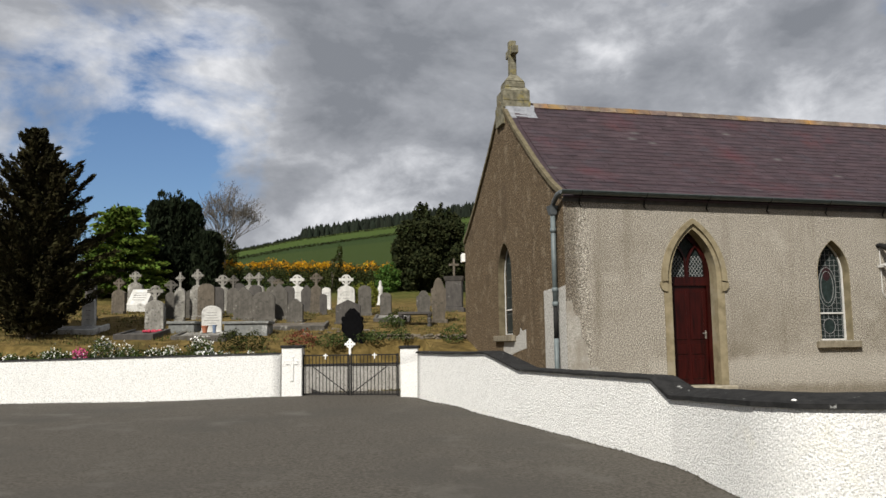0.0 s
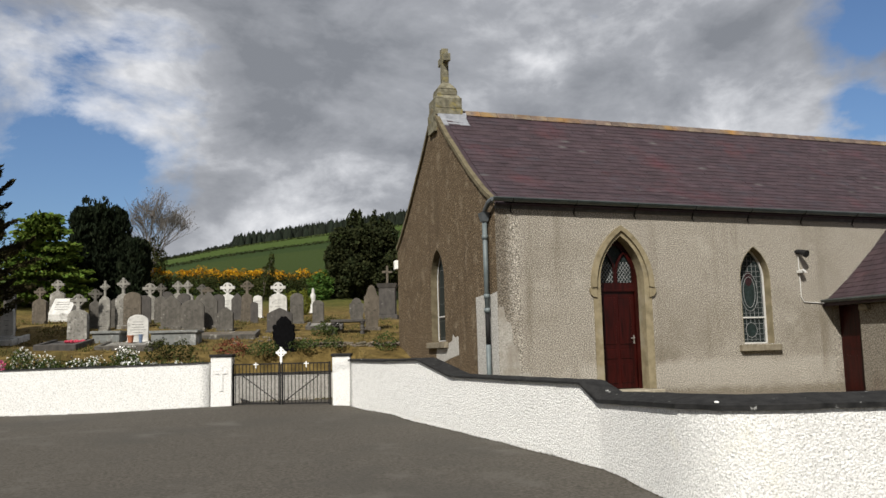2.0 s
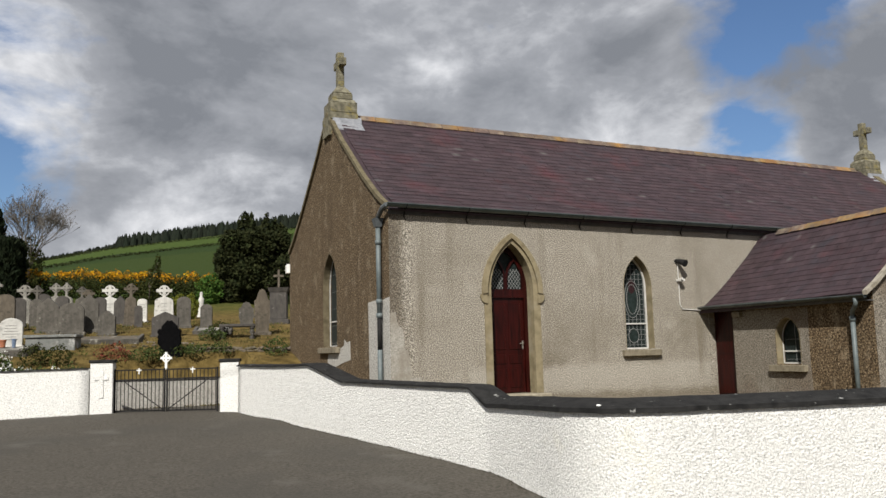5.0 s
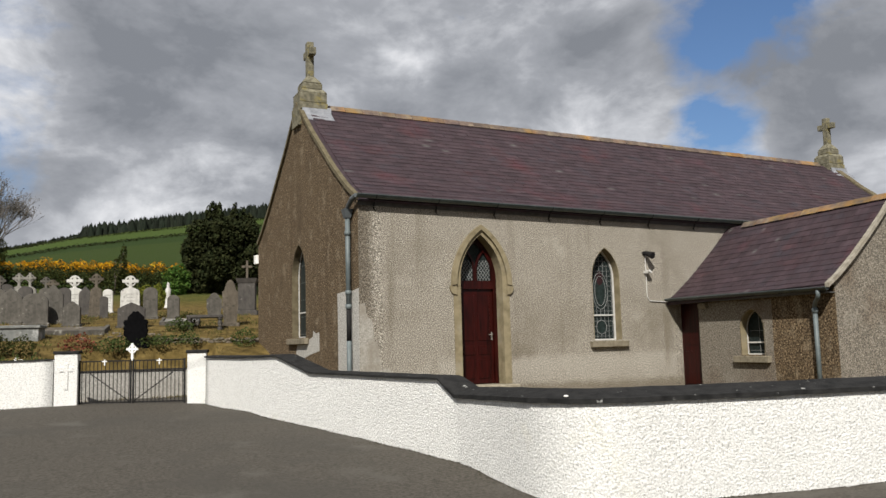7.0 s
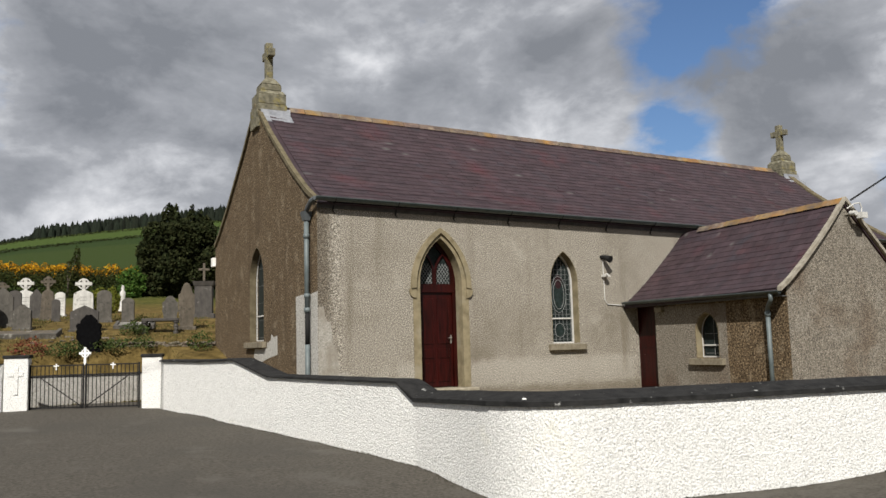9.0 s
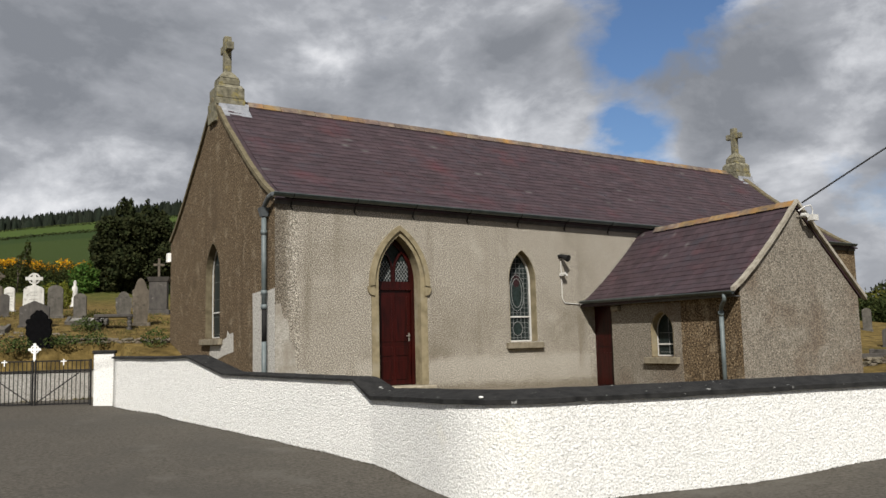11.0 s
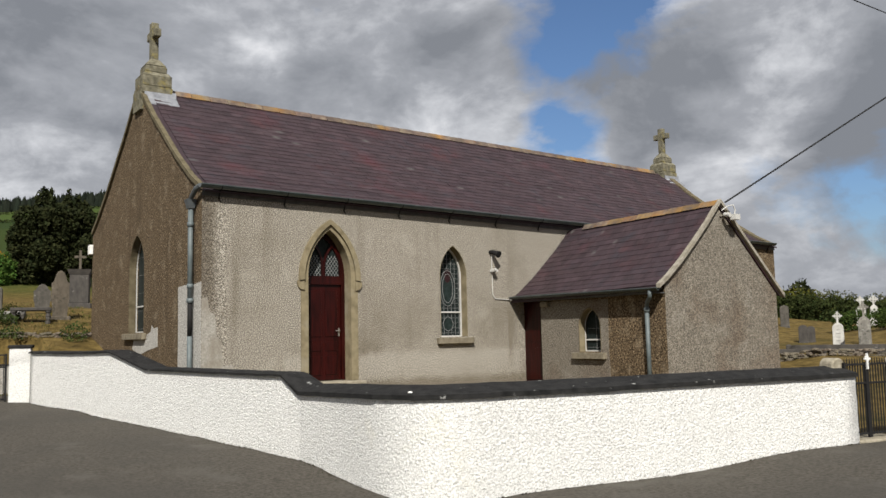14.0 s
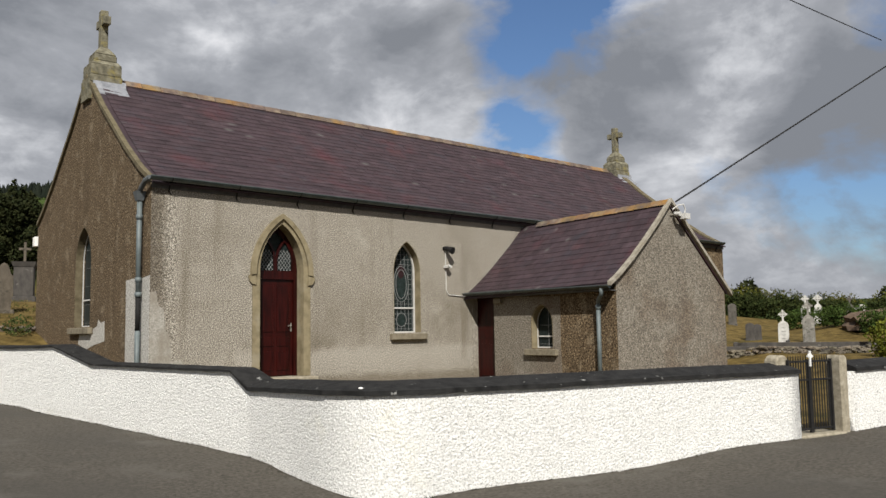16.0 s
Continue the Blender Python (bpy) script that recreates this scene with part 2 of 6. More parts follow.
M["ridge"] = surface("lichened_ridge_tile", [(0.3, (0.07, 0.05, 0.045)), (0.5, (0.125, 0.09, 0.07)), (0.7, (0.20, 0.16, 0.11))], 5, 0.9, 0.006, 30,
                     stain=[((0.26, 0.135, 0.035), 0.50, 0.70)], stain_scale=1.3, piece=0.2)
M["slate"] = surface("purple_slate", [(0.3, (0.028, 0.0175, 0.021)), (0.55, (0.045, 0.028, 0.033)), (0.75, (0.066, 0.044, 0.050))], 4, 0.7, 0.003, 30,
                     stain=[((0.060, 0.022, 0.026), 0.55, 0.74), ((0.036, 0.030, 0.037), 0.55, 0.75)], stain_scale=0.7, gloss=0.35, spots=(1.6, (0.13, 0.125, 0.12), 0.02), stretch=(0.55, 1, 1), piece=0.13, world_space=True)
M["slate_joined"] = surface("purple_slates", [(0.3, (0.028, 0.0175, 0.021)), (0.55, (0.045, 0.028, 0.033)), (0.75, (0.066, 0.044, 0.050))], 4, 0.7, 0.003, 30,
                            stain=[((0.060, 0.022, 0.026), 0.55, 0.74), ((0.036, 0.030, 0.037), 0.55, 0.75)], stain_scale=0.7, gloss=0.35, spots=(1.6, (0.13, 0.125, 0.12), 0.02), stretch=(0.55, 1, 1), island=0.13, world_space=True)
M["lead"] = surface("lead_flashing", [(0.3, (0.22, 0.23, 0.25)), (0.7, (0.42, 0.43, 0.46))], 6, 0.5, 0.004, 20, metal=0.4)
M["gutter"] = surface("green_gutter", [(0.3, (0.030, 0.040, 0.040)), (0.7, (0.062, 0.078, 0.076))], 5, 0.30, 0.002, 20)
M["pipe"] = surface("grey_pipe", [(0.3, (0.075, 0.095, 0.098)), (0.7, (0.135, 0.16, 0.163))], 7, 0.55, 0.002, 30)
M["pipe_dark"] = surface("dark_pipe", [(0.3, (0.06, 0.07, 0.075)), (0.7, (0.11, 0.12, 0.125))], 7, 0.55, 0.002, 30)
# dark tone of the annex eave boards and the nave's painted eave shade
M["eave_board_shade"] = surface("fascia_and_eave_shade", [(0.3, (0.05, 0.05, 0.05)), (0.7, (0.10, 0.10, 0.095))], 7, 0.7)
M["door"] = surface("red_brown_door", [(0.3, (0.008, 0.0012, 0.001)), (0.6, (0.030, 0.0034, 0.0026))], 3, 0.32, 0.002, 20, stretch=(6, 6, 0.6), gloss=0.22)
M["brass"] = surface("pale_metal", [(0.3, (0.42, 0.41, 0.38)), (0.7, (0.6, 0.59, 0.55))], 9, 0.35, metal=0.8)
M["white_frame"] = surface("white_joinery", [(0.3, (0.46, 0.455, 0.43)), (0.7, (0.6, 0.59, 0.56))], 7, 0.7)
M["lead_came"] = surface("lead_came", [(0.3, (0.16, 0.165, 0.165)), (0.7, (0.24, 0.245, 0.24))], 9, 0.7)
M["iron"] = surface("black_iron", [(0.3, (0.012, 0.012, 0.013)), (0.7, (0.022, 0.021, 0.020))], 9, 0.75, 0.001, 60, gloss=0.15)
M["asphalt"] = surface("worn_asphalt", [(0.3, (0.037, 0.0325, 0.026)), (0.7, (0.107, 0.096, 0.080))], 22, 0.93, 0.004, 90,
                       stain=[((0.060, 0.055, 0.047), 0.5, 0.68), ((0.098, 0.091, 0.078), 0.58, 0.74)], stain_scale=0.35, gloss=0.2)
M["soil"] = surface("bare_soil", [(0.3, (0.07, 0.045, 0.028)), (0.7, (0.15, 0.10, 0.065))], 6, 0.95, 0.03, 18)


def glass(name, colour, rough):
    m = surface(name, [(0.35, tuple(c * 0.5 for c in colour)), (0.65, colour)], 14, 0.45, 0.002, 14, gloss=0.12)
    return m


M["stained"] = glass("dark_stained_glass", (0.020, 0.028, 0.027), 0.3)
M["stained_blue"] = glass("blue_green_glass", (0.026, 0.038, 0.036), 0.3)
M["stained_red"] = glass("wine_glass", (0.040, 0.020, 0.022), 0.15)

# ---- helpers for meshes ----


def part(name, bm, material, parent=None, label="", smooth=False):
    me = bpy.data.meshes.new(name)
    bmesh.ops.recalc_face_normals(bm, faces=bm.faces[:])
    bm.to_mesh(me)
    bm.free()
    me.materials.append(material)
    if smooth:
        me.polygons.foreach_set("use_smooth", [True] * len(me.polygons))
    ob = new(name, me)
    if parent:
        ob.parent = parent
    if label:
        ob["label"] = label
    return ob


def thing(name, label, category, group="", at=(0, 0, 0), turn=0.0, kind=""):
    ob = new(name)
    ob.empty_display_size = 0.2
    ob.matrix_basis = pose(*at, 0, 0, turn)
    return tagged(ob, label, category, group, kind)


def box(bm, x0, x1, y0, y1, z0, z1):
    v = [bm.verts.new((x, y, z)) for z in (z0, z1) for x, y in ((x0, y0), (x1, y0), (x1, y1), (x0, y1))]
    for f in ((3, 2, 1, 0), (4, 5, 6, 7), (0, 1, 5, 4), (1, 2, 6, 5), (2, 3, 7, 6), (3, 0, 4, 7)):
        bm.faces.new([v[i] for i in f])
    return v


def bevelled(bm, width, segments=1):
    bmesh.ops.bevel(bm, geom=bm.edges[:], offset=width, segments=segments, affect="EDGES", profile=0.6)
    return bm


def tube(bm, p, q, r, r2=None, n=8):
    p, q = Vector(p), Vector(q)
    r2 = r if r2 is None else r2
    z = (q - p).normalized()
    x = z.orthogonal().normalized()
    y = z.cross(x)
    rings = []
    for c, rr in ((p, r), (q, r2)):
        rings.append([bm.verts.new(c + (x * math.cos(a) + y * math.sin(a)) * rr) for a in [2 * math.pi * i / n for i in range(n)]])
    for i in range(n):
        bm.faces.new((rings[0][i], rings[0][(i + 1) % n], rings[1][(i + 1) % n], rings[1][i]))
    bm.faces.new(rings[0][::-1])
    bm.faces.new(rings[1])


def pipe_run(bm, points, r, n=8):
    """One continuous bent tube through the points."""
    pts = [Vector(p) for p in points]
    x, rings = None, []
    for i, p in enumerate(pts):
        z = (pts[min(i + 1, len(pts) - 1)] - pts[max(i - 1, 0)]).normalized()
        x = z.orthogonal() if x is None else x - z * x.dot(z)
        x.normalize()
        y = z.cross(x)
        rings.append([bm.verts.new(p + (x * math.cos(2 * math.pi * k / n) + y * math.sin(2 * math.pi * k / n)) * r) for k in range(n)])
    for a, b in zip(rings, rings[1:]):
        for k in range(n):
            bm.faces.new((a[k], a[(k + 1) % n], b[(k + 1) % n], b[k]))
    bm.faces.new(rings[0][::-1])
    bm.faces.new(rings[-1])


def slab(bm, outline, to3d, depth, holes=()):
    """A panel with that outline in 2D (and holes), made solid; to3d(u, v, d) places it, d runs from 0 to depth."""
    loops = [outline, *holes]
    made = []
    for d in (0.0, depth):
        edges, rings = [], []
        for lp in loops:
            vs = [bm.verts.new(to3d(u, v, d)) for u, v in lp]
            rings.append(vs)
            edges += [bm.edges.new((vs[i], vs[(i + 1) % len(vs)])) for i in range(len(vs))]
        if holes:
            bmesh.ops.triangle_fill(bm, use_beauty=True, edges=edges)
        else:
            bm.faces.new(rings[0])
        made.append(rings)
    for a, b in zip(*made):
        for i in range(len(a)):
            j = (i + 1) % len(a)
            bm.faces.new((a[i], a[j], b[j], b[i]))


def lancet(cx, half, bottom, spring, top, n=9):
    """Outline of a pointed opening, from the lower left round to the lower right."""
    rise = top - spring
    rad = (half * half + rise * rise) / (2 * half)
    sweep = math.asin(min(1.0, rise / rad))
    left = [(cx - half + rad - rad * math.cos(sweep * i / n), spring + rad * math.sin(sweep * i / n)) for i in range(n + 1)]
    right = [(2 * cx - u, v) for u, v in left[-2::-1]]
    return [(cx - half, bottom), *left, *right, (cx + half, bottom)]


def band(bm, inner, outer, to3d, depth):
    """A solid strip between two open outlines of the same length."""
    rows = []
    for d in (0.0, depth):
        rows.append(([bm.verts.new(to3d(u, v, d)) for u, v in inner], [bm.verts.new(to3d(u, v, d)) for u, v in outer]))
    (i0, o0), (i1, o1) = rows
    for k in range(len(inner) - 1):
        bm.faces.new((i0[k], i0[k + 1], o0[k + 1], o0[k]))
        bm.faces.new((i1[k], o1[k], o1[k + 1], i1[k + 1]))
        bm.faces.new((i0[k], i1[k], i1[k + 1], i0[k + 1]))
        bm.faces.new((o0[k], o0[k + 1], o1[k + 1], o1[k]))
    for k in (0, len(inner) - 1):
        bm.faces.new((i0[k], o0[k], o1[k], i1[k]))


# ---- ground ----
LEFT_END, LEFT_PIER = Vector((-34.0, 11.5)), Vector((-5.34, 5.745))
GATE_L, GATE_R = Vector((-4.83, 5.64)), Vector((-2.57, 4.46))
WALL_A, WALL_B = Vector((-2.2, 4.256)), Vector((-0.62, -5.48))
CORNER, END_C = Vector((-0.78, -8.55)), Vector((5.68, -9.6))
GATE2_R, FAR_R = Vector((6.75, -9.82)), Vector((40.0, -16.6))
BORDER = [LEFT_END, LEFT_PIER, GATE_L, GATE_R, WALL_A, WALL_B, CORNER, END_C, GATE2_R, FAR_R]


def road_z(x, y):
    """The tarmac rises gently to the graveyard gate and dips at the corner of the wall."""
    num = den = 0.0
    for px, py, pz in ((-3.7, 5.2, -0.335), (-12, 7, -0.42), (-1.85, 2.08, -0.42), (-1.55, 0.3, -0.505), (-1.33, -1.12, -0.55), (-1.08, -2.65, -0.60), (-0.84, -4.13, -0.655), (-0.7, -5.5, -0.72), (-0.68, -7.1, -0.84), (-0.8, -8.6, -0.93), (1.6, -8.8, -0.86),
                       (5.7, -9.6, -0.70), (8, -10.2, -0.62), (-6, -16, -0.78), (-14, -6, -0.62), (5, -18, -0.8), (-25, -20, -0.8), (30, -20, -0.5)):
        w = 1.0 / ((x - px) ** 2 + (y - py) ** 2 + 0.6) ** 1.6
        num, den = num + w * pz, den + w
    return num / den


def inside(x, y):
    """Distance from the boundary line, positive on the church's side."""
    p, best, sign = Vector((x, y)), 1e9, 1
    for a, b in zip(BORDER, BORDER[1:]):
        d = b - a
        k = max(0.0, min(1.0, (p - a).dot(d) / d.length_squared))
        q = a + d * k
        dist = (p - q).length
        if dist < best - 1e-9:
            best = dist
            sign = 1 if (d.x * (y - a.y) - d.y * (x - a.x)) > 0 else -1
    return best * sign


def steps(v, table):
    for (a, za), (b, zb) in zip(table, table[1:]):
        if v <= b:
            k = max(0.0, (v - a) / (b - a))
            return za + (zb - za) * k
    return table[-1][1]


def yard_z(x, y):
    z = steps(y, ((-10, -0.75), (-0.2, -0.5), (4, 0.1), (6.5, 0.55), (8.4, 1.05), (14.5, 2.0), (22, 2.45), (27, 2.9), (34, 3.9), (40, 4.8), (60, 6.5)))
    k = max(0.0, min(1.0, (x - 11) / 5)) * max(0.0, min(1.0, (8 - y) / 6))
    z = z * (1 - k) + k * (0.1 + max(0.0, x - 22) * 0.045 + max(0.0, min(0.9, (x - 26.5) * 0.12)))   # a bank beyond the eastern graves
    return z + 0.05 * noise.noise((x * 0.5, y * 0.5, 0))


def hill_z(x, y):
    """Rolling land: a long hill to the north, low land to the east."""
    dx, dy = x + 5.8, y + 15.8
    r, az = math.hypot(dx, dy), math.degrees(math.atan2(dx, dy))
    up = steps(az, ((-180, 3), (-60, 4), (-25, 4.2), (-10, 4.8), (-2, 6.0), (2, 6.9), (6, 7.5), (14, 8.5), (25, 9.0), (40, 5), (60, 1.6), (110, 1.5), (180, 3)))
    h = math.tan(radians(up)) * 420
    k = max(0.0, min(1.0, (r - 60) / 360))
    k = k * k * (3 - 2 * k) * 0.35 + 0.65 * k
    base = 6.0 if abs(az) < 40 else 0.5
    return base + (h - base) * k - max(0.0, r - 430) * 0.03


def ground_z(x, y):
    d = inside(x, y)
    if -5.5 < x < -1.3 and 3.5 < y < 7.35 + (x + 5.3) * 0.27:
        return road_z(x, y)                           # the court inside the gate lies level
    if d < 0.45 and abs(x) < 60:
        z = road_z(x, y)
    else:
        k = max(0.0, min(1.0, (d - 0.45) / 0.5))
        z = road_z(x, y) * (1 - k) + yard_z(x, y) * k if k < 1 else yard_z(x, y)
    r = math.hypot(x + 5.8, y + 15.8)
    k = max(0.0, min(1.0, (r - 48) / 25))
    return z * (1 - k) + hill_z(x, y) * k if k > 0 else z


def lines(lo, hi, step, far):
    fine = [lo + step * i for i in range(int(round((hi - lo) / step)) + 1)]
    grow, d, s = [], 0.0, step
    while d < far:
        s = min(s * 1.22, 60)
        d += s
        grow.append(d)
    return [lo - g for g in grow[::-1]] + fine + [hi + g for g in grow]


def sheet(xs, ys, height, keep=None):
    verts = [(x, y, height(x, y)) for y in ys for x in xs]
    n, faces = len(xs), []
    for j in range(len(ys) - 1):
        for i in range(n - 1):
            if keep is None or keep((xs[i] + xs[i + 1]) / 2, (ys[j] + ys[j + 1]) / 2):
                faces.append((j * n + i, j * n + i + 1, (j + 1) * n + i + 1, (j + 1) * n + i))
    return verts, faces


def mesh_ob(name, verts, faces, material, smooth=True, parent=None):
    me = bpy.data.meshes.new(name)
    me.from_pydata(verts, [], faces)
    me.materials.append(material)
    me.polygons.foreach_set("use_smooth", [smooth] * len(me.polygons))
    ob = new(name, me)
    if parent:
        ob.parent = parent
    return ob


def land_material():
    """Dry grass close by, banded green fields on the far slope."""
    m = surface("land", [(0.28, (0.046, 0.033, 0.011)), (0.5, (0.115, 0.081, 0.027)), (0.72, (0.195, 0.14, 0.05))], 3.0, 0.95, 0.05, 16,
                stain=[((0.045, 0.044, 0.013), 0.57, 0.72), ((0.165, 0.116, 0.041), 0.54, 0.72)], stain_scale=0.4, gloss=0.1)
    n, l = m.node_tree.nodes, m.node_tree.links
    bsdf = n["Principled BSDF"]
    near = bsdf.inputs["Base Color"].links[0].from_socket
    geo = n.new("ShaderNodeNewGeometry")
    sep = n.new("ShaderNodeSeparateXYZ")
    l.new(geo.outputs["Position"], sep.inputs[0])
    wob = n.new("ShaderNodeTexNoise")
    wob.inputs["Scale"].default_value = 0.012
    l.new(geo.outputs["Position"], wob.inputs["Vector"])
    tilt = n.new("ShaderNodeMath")                    # field borders run aslant over the slope
    tilt.operation = "MULTIPLY_ADD"
    l.new(wob.outputs[0], tilt.inputs[0])
    tilt.inputs[1].default_value = 45.0
    l.new(sep.outputs[1], tilt.inputs[2])
    rg = n.new("ShaderNodeMapRange")
    rg.inputs[1].default_value, rg.inputs[2].default_value = 60, 460
    l.new(tilt.outputs[0], rg.inputs[0])
    cr = n.new("ShaderNodeValToRGB")
    cr.color_ramp.interpolation = "CONSTANT"
    bands = [(0.0, (0.045, 0.07, 0.016)), (0.10, (0.030, 0.046, 0.009)), (0.34, (0.022, 0.038, 0.008)), (0.46, (0.045, 0.070, 0.013)),
             (0.64, (0.060, 0.088, 0.017)), (0.90, (0.04, 0.045, 0.018))]
    while len(cr.color_ramp.elements) < len(bands):
        cr.color_ramp.elements.new(0.5)
    for el, (p, c) in zip(cr.color_ramp.elements, bands):
        el.position, el.color = p, (*c, 1)
    l.new(rg.outputs[0], cr.inputs[0])
    far = n.new("ShaderNodeMapRange")
    far.inputs[1].default_value, far.inputs[2].default_value = 27, 36
    l.new(sep.outputs[1], far.inputs[0])
    mx = n.new("ShaderNodeMix")
    mx.data_type = "RGBA"
    l.new(far.outputs[0], mx.inputs[0])
    l.new(near, mx.inputs[6])
    l.new(cr.outputs[0], mx.inputs[7])
    l.new(mx.outputs[2], bsdf.inputs["Base Color"])
    return m


M["land"] = land_material()
gx, gy = lines(-24, 34, 0.25, 2300), lines(-14, 34, 0.25, 2300)
ground = mesh_ob("ground", *sheet(gx, gy, ground_z), M["land"])
tagged(ground, "dry grass graveyard ground rising to green hill fields", "ground", kind="structure")
rx, ry = [-40 + 0.5 * i for i in range(161)], [-40 + 0.5 * i for i in range(105)]
road = mesh_ob("road", *sheet(rx, ry, lambda x, y: road_z(x, y) + 0.03, lambda x, y: inside(x, y) < 0.3 or (-5.4 < x < -1.4 and 3.5 < y < 7.0 + (x + 5.3) * 0.27)), M["asphalt"])
tagged(road, "worn grey tarmac yard and lane before the wall", "road", kind="structure")

# ---- boundary walls ----


def wall_run(name, stations, thick, label, cope=0.085, over=0.035, parts_label="", coped=True, skin="white_dash", sloped=False):
    """A wall along stations (x, y, base z, coping top z); its outer face lies on the stations."""
    ob = thing(name, label, "wall", kind="structure")
    pts = []
    for (x0, y0, b0, t0), (x1, y1, b1, t1) in zip(stations, stations[1:]):
        n = max(1, int(math.hypot(x1 - x0, y1 - y0) / 0.25))
        for i in range(n):
            k = i / n
            pts.append((x0 + (x1 - x0) * k, y0 + (y1 - y0) * k, b0 + (b1 - b0) * k, t0 + (t1 - t0) * k))
    pts.append(stations[-1])
    nrm = []
    for i in range(len(pts)):
        a, b = pts[max(0, i - 1)], pts[min(len(pts) - 1, i + 1)]
        d = Vector((b[0] - a[0], b[1] - a[1])).normalized()
        nrm.append(Vector((-d.y, d.x)))               # towards the church

    def sweep(section, wobble):
        bm, rings = bmesh.new(), []
        for (x, y, b, t), n in zip(pts, nrm):
            ring = []
            for off, z in section(b, t):
                w = wobble * noise.noise((x * 3.1, y * 3.1, z * 4.0))
                ring.append(bm.verts.new((x + n.x * (off + w), y + n.y * (off + w), z + (0.6 * w if z > b else 0))))
            rings.append(ring)
        m = len(rings[0])
        for a, c in zip(rings, rings[1:]):
            for i in range(m):
                bm.faces.new((a[i], a[(i + 1) % m], c[(i + 1) % m], c[i]))
        bm.faces.new(rings[0][::-1])
        bm.faces.new(rings[-1])
        return bm

    def body(b, t):
        low = (cope * 0.72 if t < 0.36 else cope * 0.5) if coped else 0.0
        h = t - low - b
        return [(0.0, b - 0.25), (0.0, b), *[(0.0, b + h * i / 5) for i in range(1, 5)], (0.0, t - low - 0.012), (0.0, t - low), (thick, t - low), (thick, b - 0.25)]

    thin = lambda t: cope * 0.72 if t < 0.36 else cope * 0.5    # the upper run has the thinner coping
    tilt = lambda t: 0.07 * max(0.0, min(1.0, (0.42 - t) / 0.1)) if sloped else 0.0   # the lower run falls to the lane
    part("wall_body", sweep(body, 0.02), M[skin], ob, "", True)
    if coped:
        part("coping", sweep(lambda b, t: [(-over, t - thin(t)), (-over, t - 0.02), (0.02, t), (thick - 0.02, t + tilt(t)), (thick + over, t - 0.02 + tilt(t)), (thick + over, t - thin(t))], 0.012),
             M["coping"], ob, parts_label)
    return ob


def along(a, b, rows):
    """Stations on the line from a to b: rows of (distance, base, top)."""
    d = (b - a).normalized()
    return [(a.x + d.x * s, a.y + d.y * s, z, t) for s, z, t in rows]


wall_run("wall_graveyard", along(LEFT_END, LEFT_PIER, [(0, -0.55, 0.55), (15, -0.46, 0.63), (22.2, -0.42, 0.67), (27.9, -0.38, 0.735), (29.2, -0.37, 0.75)]), 0.34,
         "whitewashed roughcast wall before the flower bed", parts_label="thin black coping", cope=0.045)
wall_run("wall_yard", along(WALL_A, WALL_B, [(0, -0.32, 0.745), (2.2, -0.39, 0.735), (4.0, -0.46, 0.76), (5.45, -0.52, 0.465), (7.0, -0.57, 0.455), (9.46, -0.68, 0.44), (9.84, -0.709, 0.235), (9.863, -0.71, 0.228)])
         + [(-0.6205, -5.505, -0.7115, 0.226), (-0.63, -6.3, -0.77, 0.25), (-0.68, -7.2, -0.84, 0.275), (-0.70, -7.55, -0.87, 0.285), (-0.66, -7.88, -0.90, 0.29), (-0.56, -8.15, -0.91, 0.293), (-0.38, -8.34, -0.92, 0.295), (-0.12, -8.45, -0.92, 0.295), (0.4, -8.55, -0.91, 0.295),
            (1.65, -8.79, -0.87, 0.29), (3.6, -9.18, -0.79, 0.30), (5.66, -9.59, -0.71, 0.30)], 0.36,
         "whitewashed roughcast wall with stepped black coping", parts_label="black painted coping with chipped edge", cope=0.10, over=0.045, sloped=True)
wall_run("wall_lane", [(6.78, -9.83, -0.66, 0.295), (9, -10.28, -0.6, 0.33), (20, -12.5, -0.4, 0.5), (40, -16.6, -0.2, 0.7)], 0.34,
         "whitewashed wall beyond the narrow gate", parts_label="black painted coping", cope=0.10, sloped=True)


def pier(x, y, turn, w, d, base, top, cross):
    ob = thing("gate_pier", "white painted gate pier with black cap and raised cross" if cross else "white painted gate pier with black cap", "gate pier",
               "gate piers", (x, y, base), turn)
    bm = bmesh.new()
    box(bm, 0, w, 0, d, -0.2, top - base - 0.07)
    part("shaft", bevelled(bm, 0.012), M["white_dash"], ob)
    bm = bmesh.new()
    box(bm, -0.03, w + 0.03, -0.03, d + 0.03, top - base - 0.07, top - base)
    part("cap", bevelled(bm, 0.012), M["coping"], ob, "black flat cap")
    if cross:
        bm = bmesh.new()
        box(bm, w / 2 - 0.045, w / 2 + 0.045, -0.022, 0, 0.42, 1.02)
        box(bm, w / 2 - 0.15, w / 2 - 0.047, -0.022, 0, 0.83, 0.92)
        box(bm, w / 2 + 0.047, w / 2 + 0.15, -0.022, 0, 0.83, 0.92)
        part("raised_cross", bm, M["white_dash"], ob)
    return ob


gate_dir = GATE_R - GATE_L
gate_turn = math.degrees(math.atan2(gate_dir.y, gate_dir.x))
pier(-5.34, 5.745, -11.5, 0.50, 0.45, -0.37, 0.93, True)
pier(-2.58, 4.47, -15.0, 0.42, 0.42, -0.33, 0.88, False)

# ---- gates ----


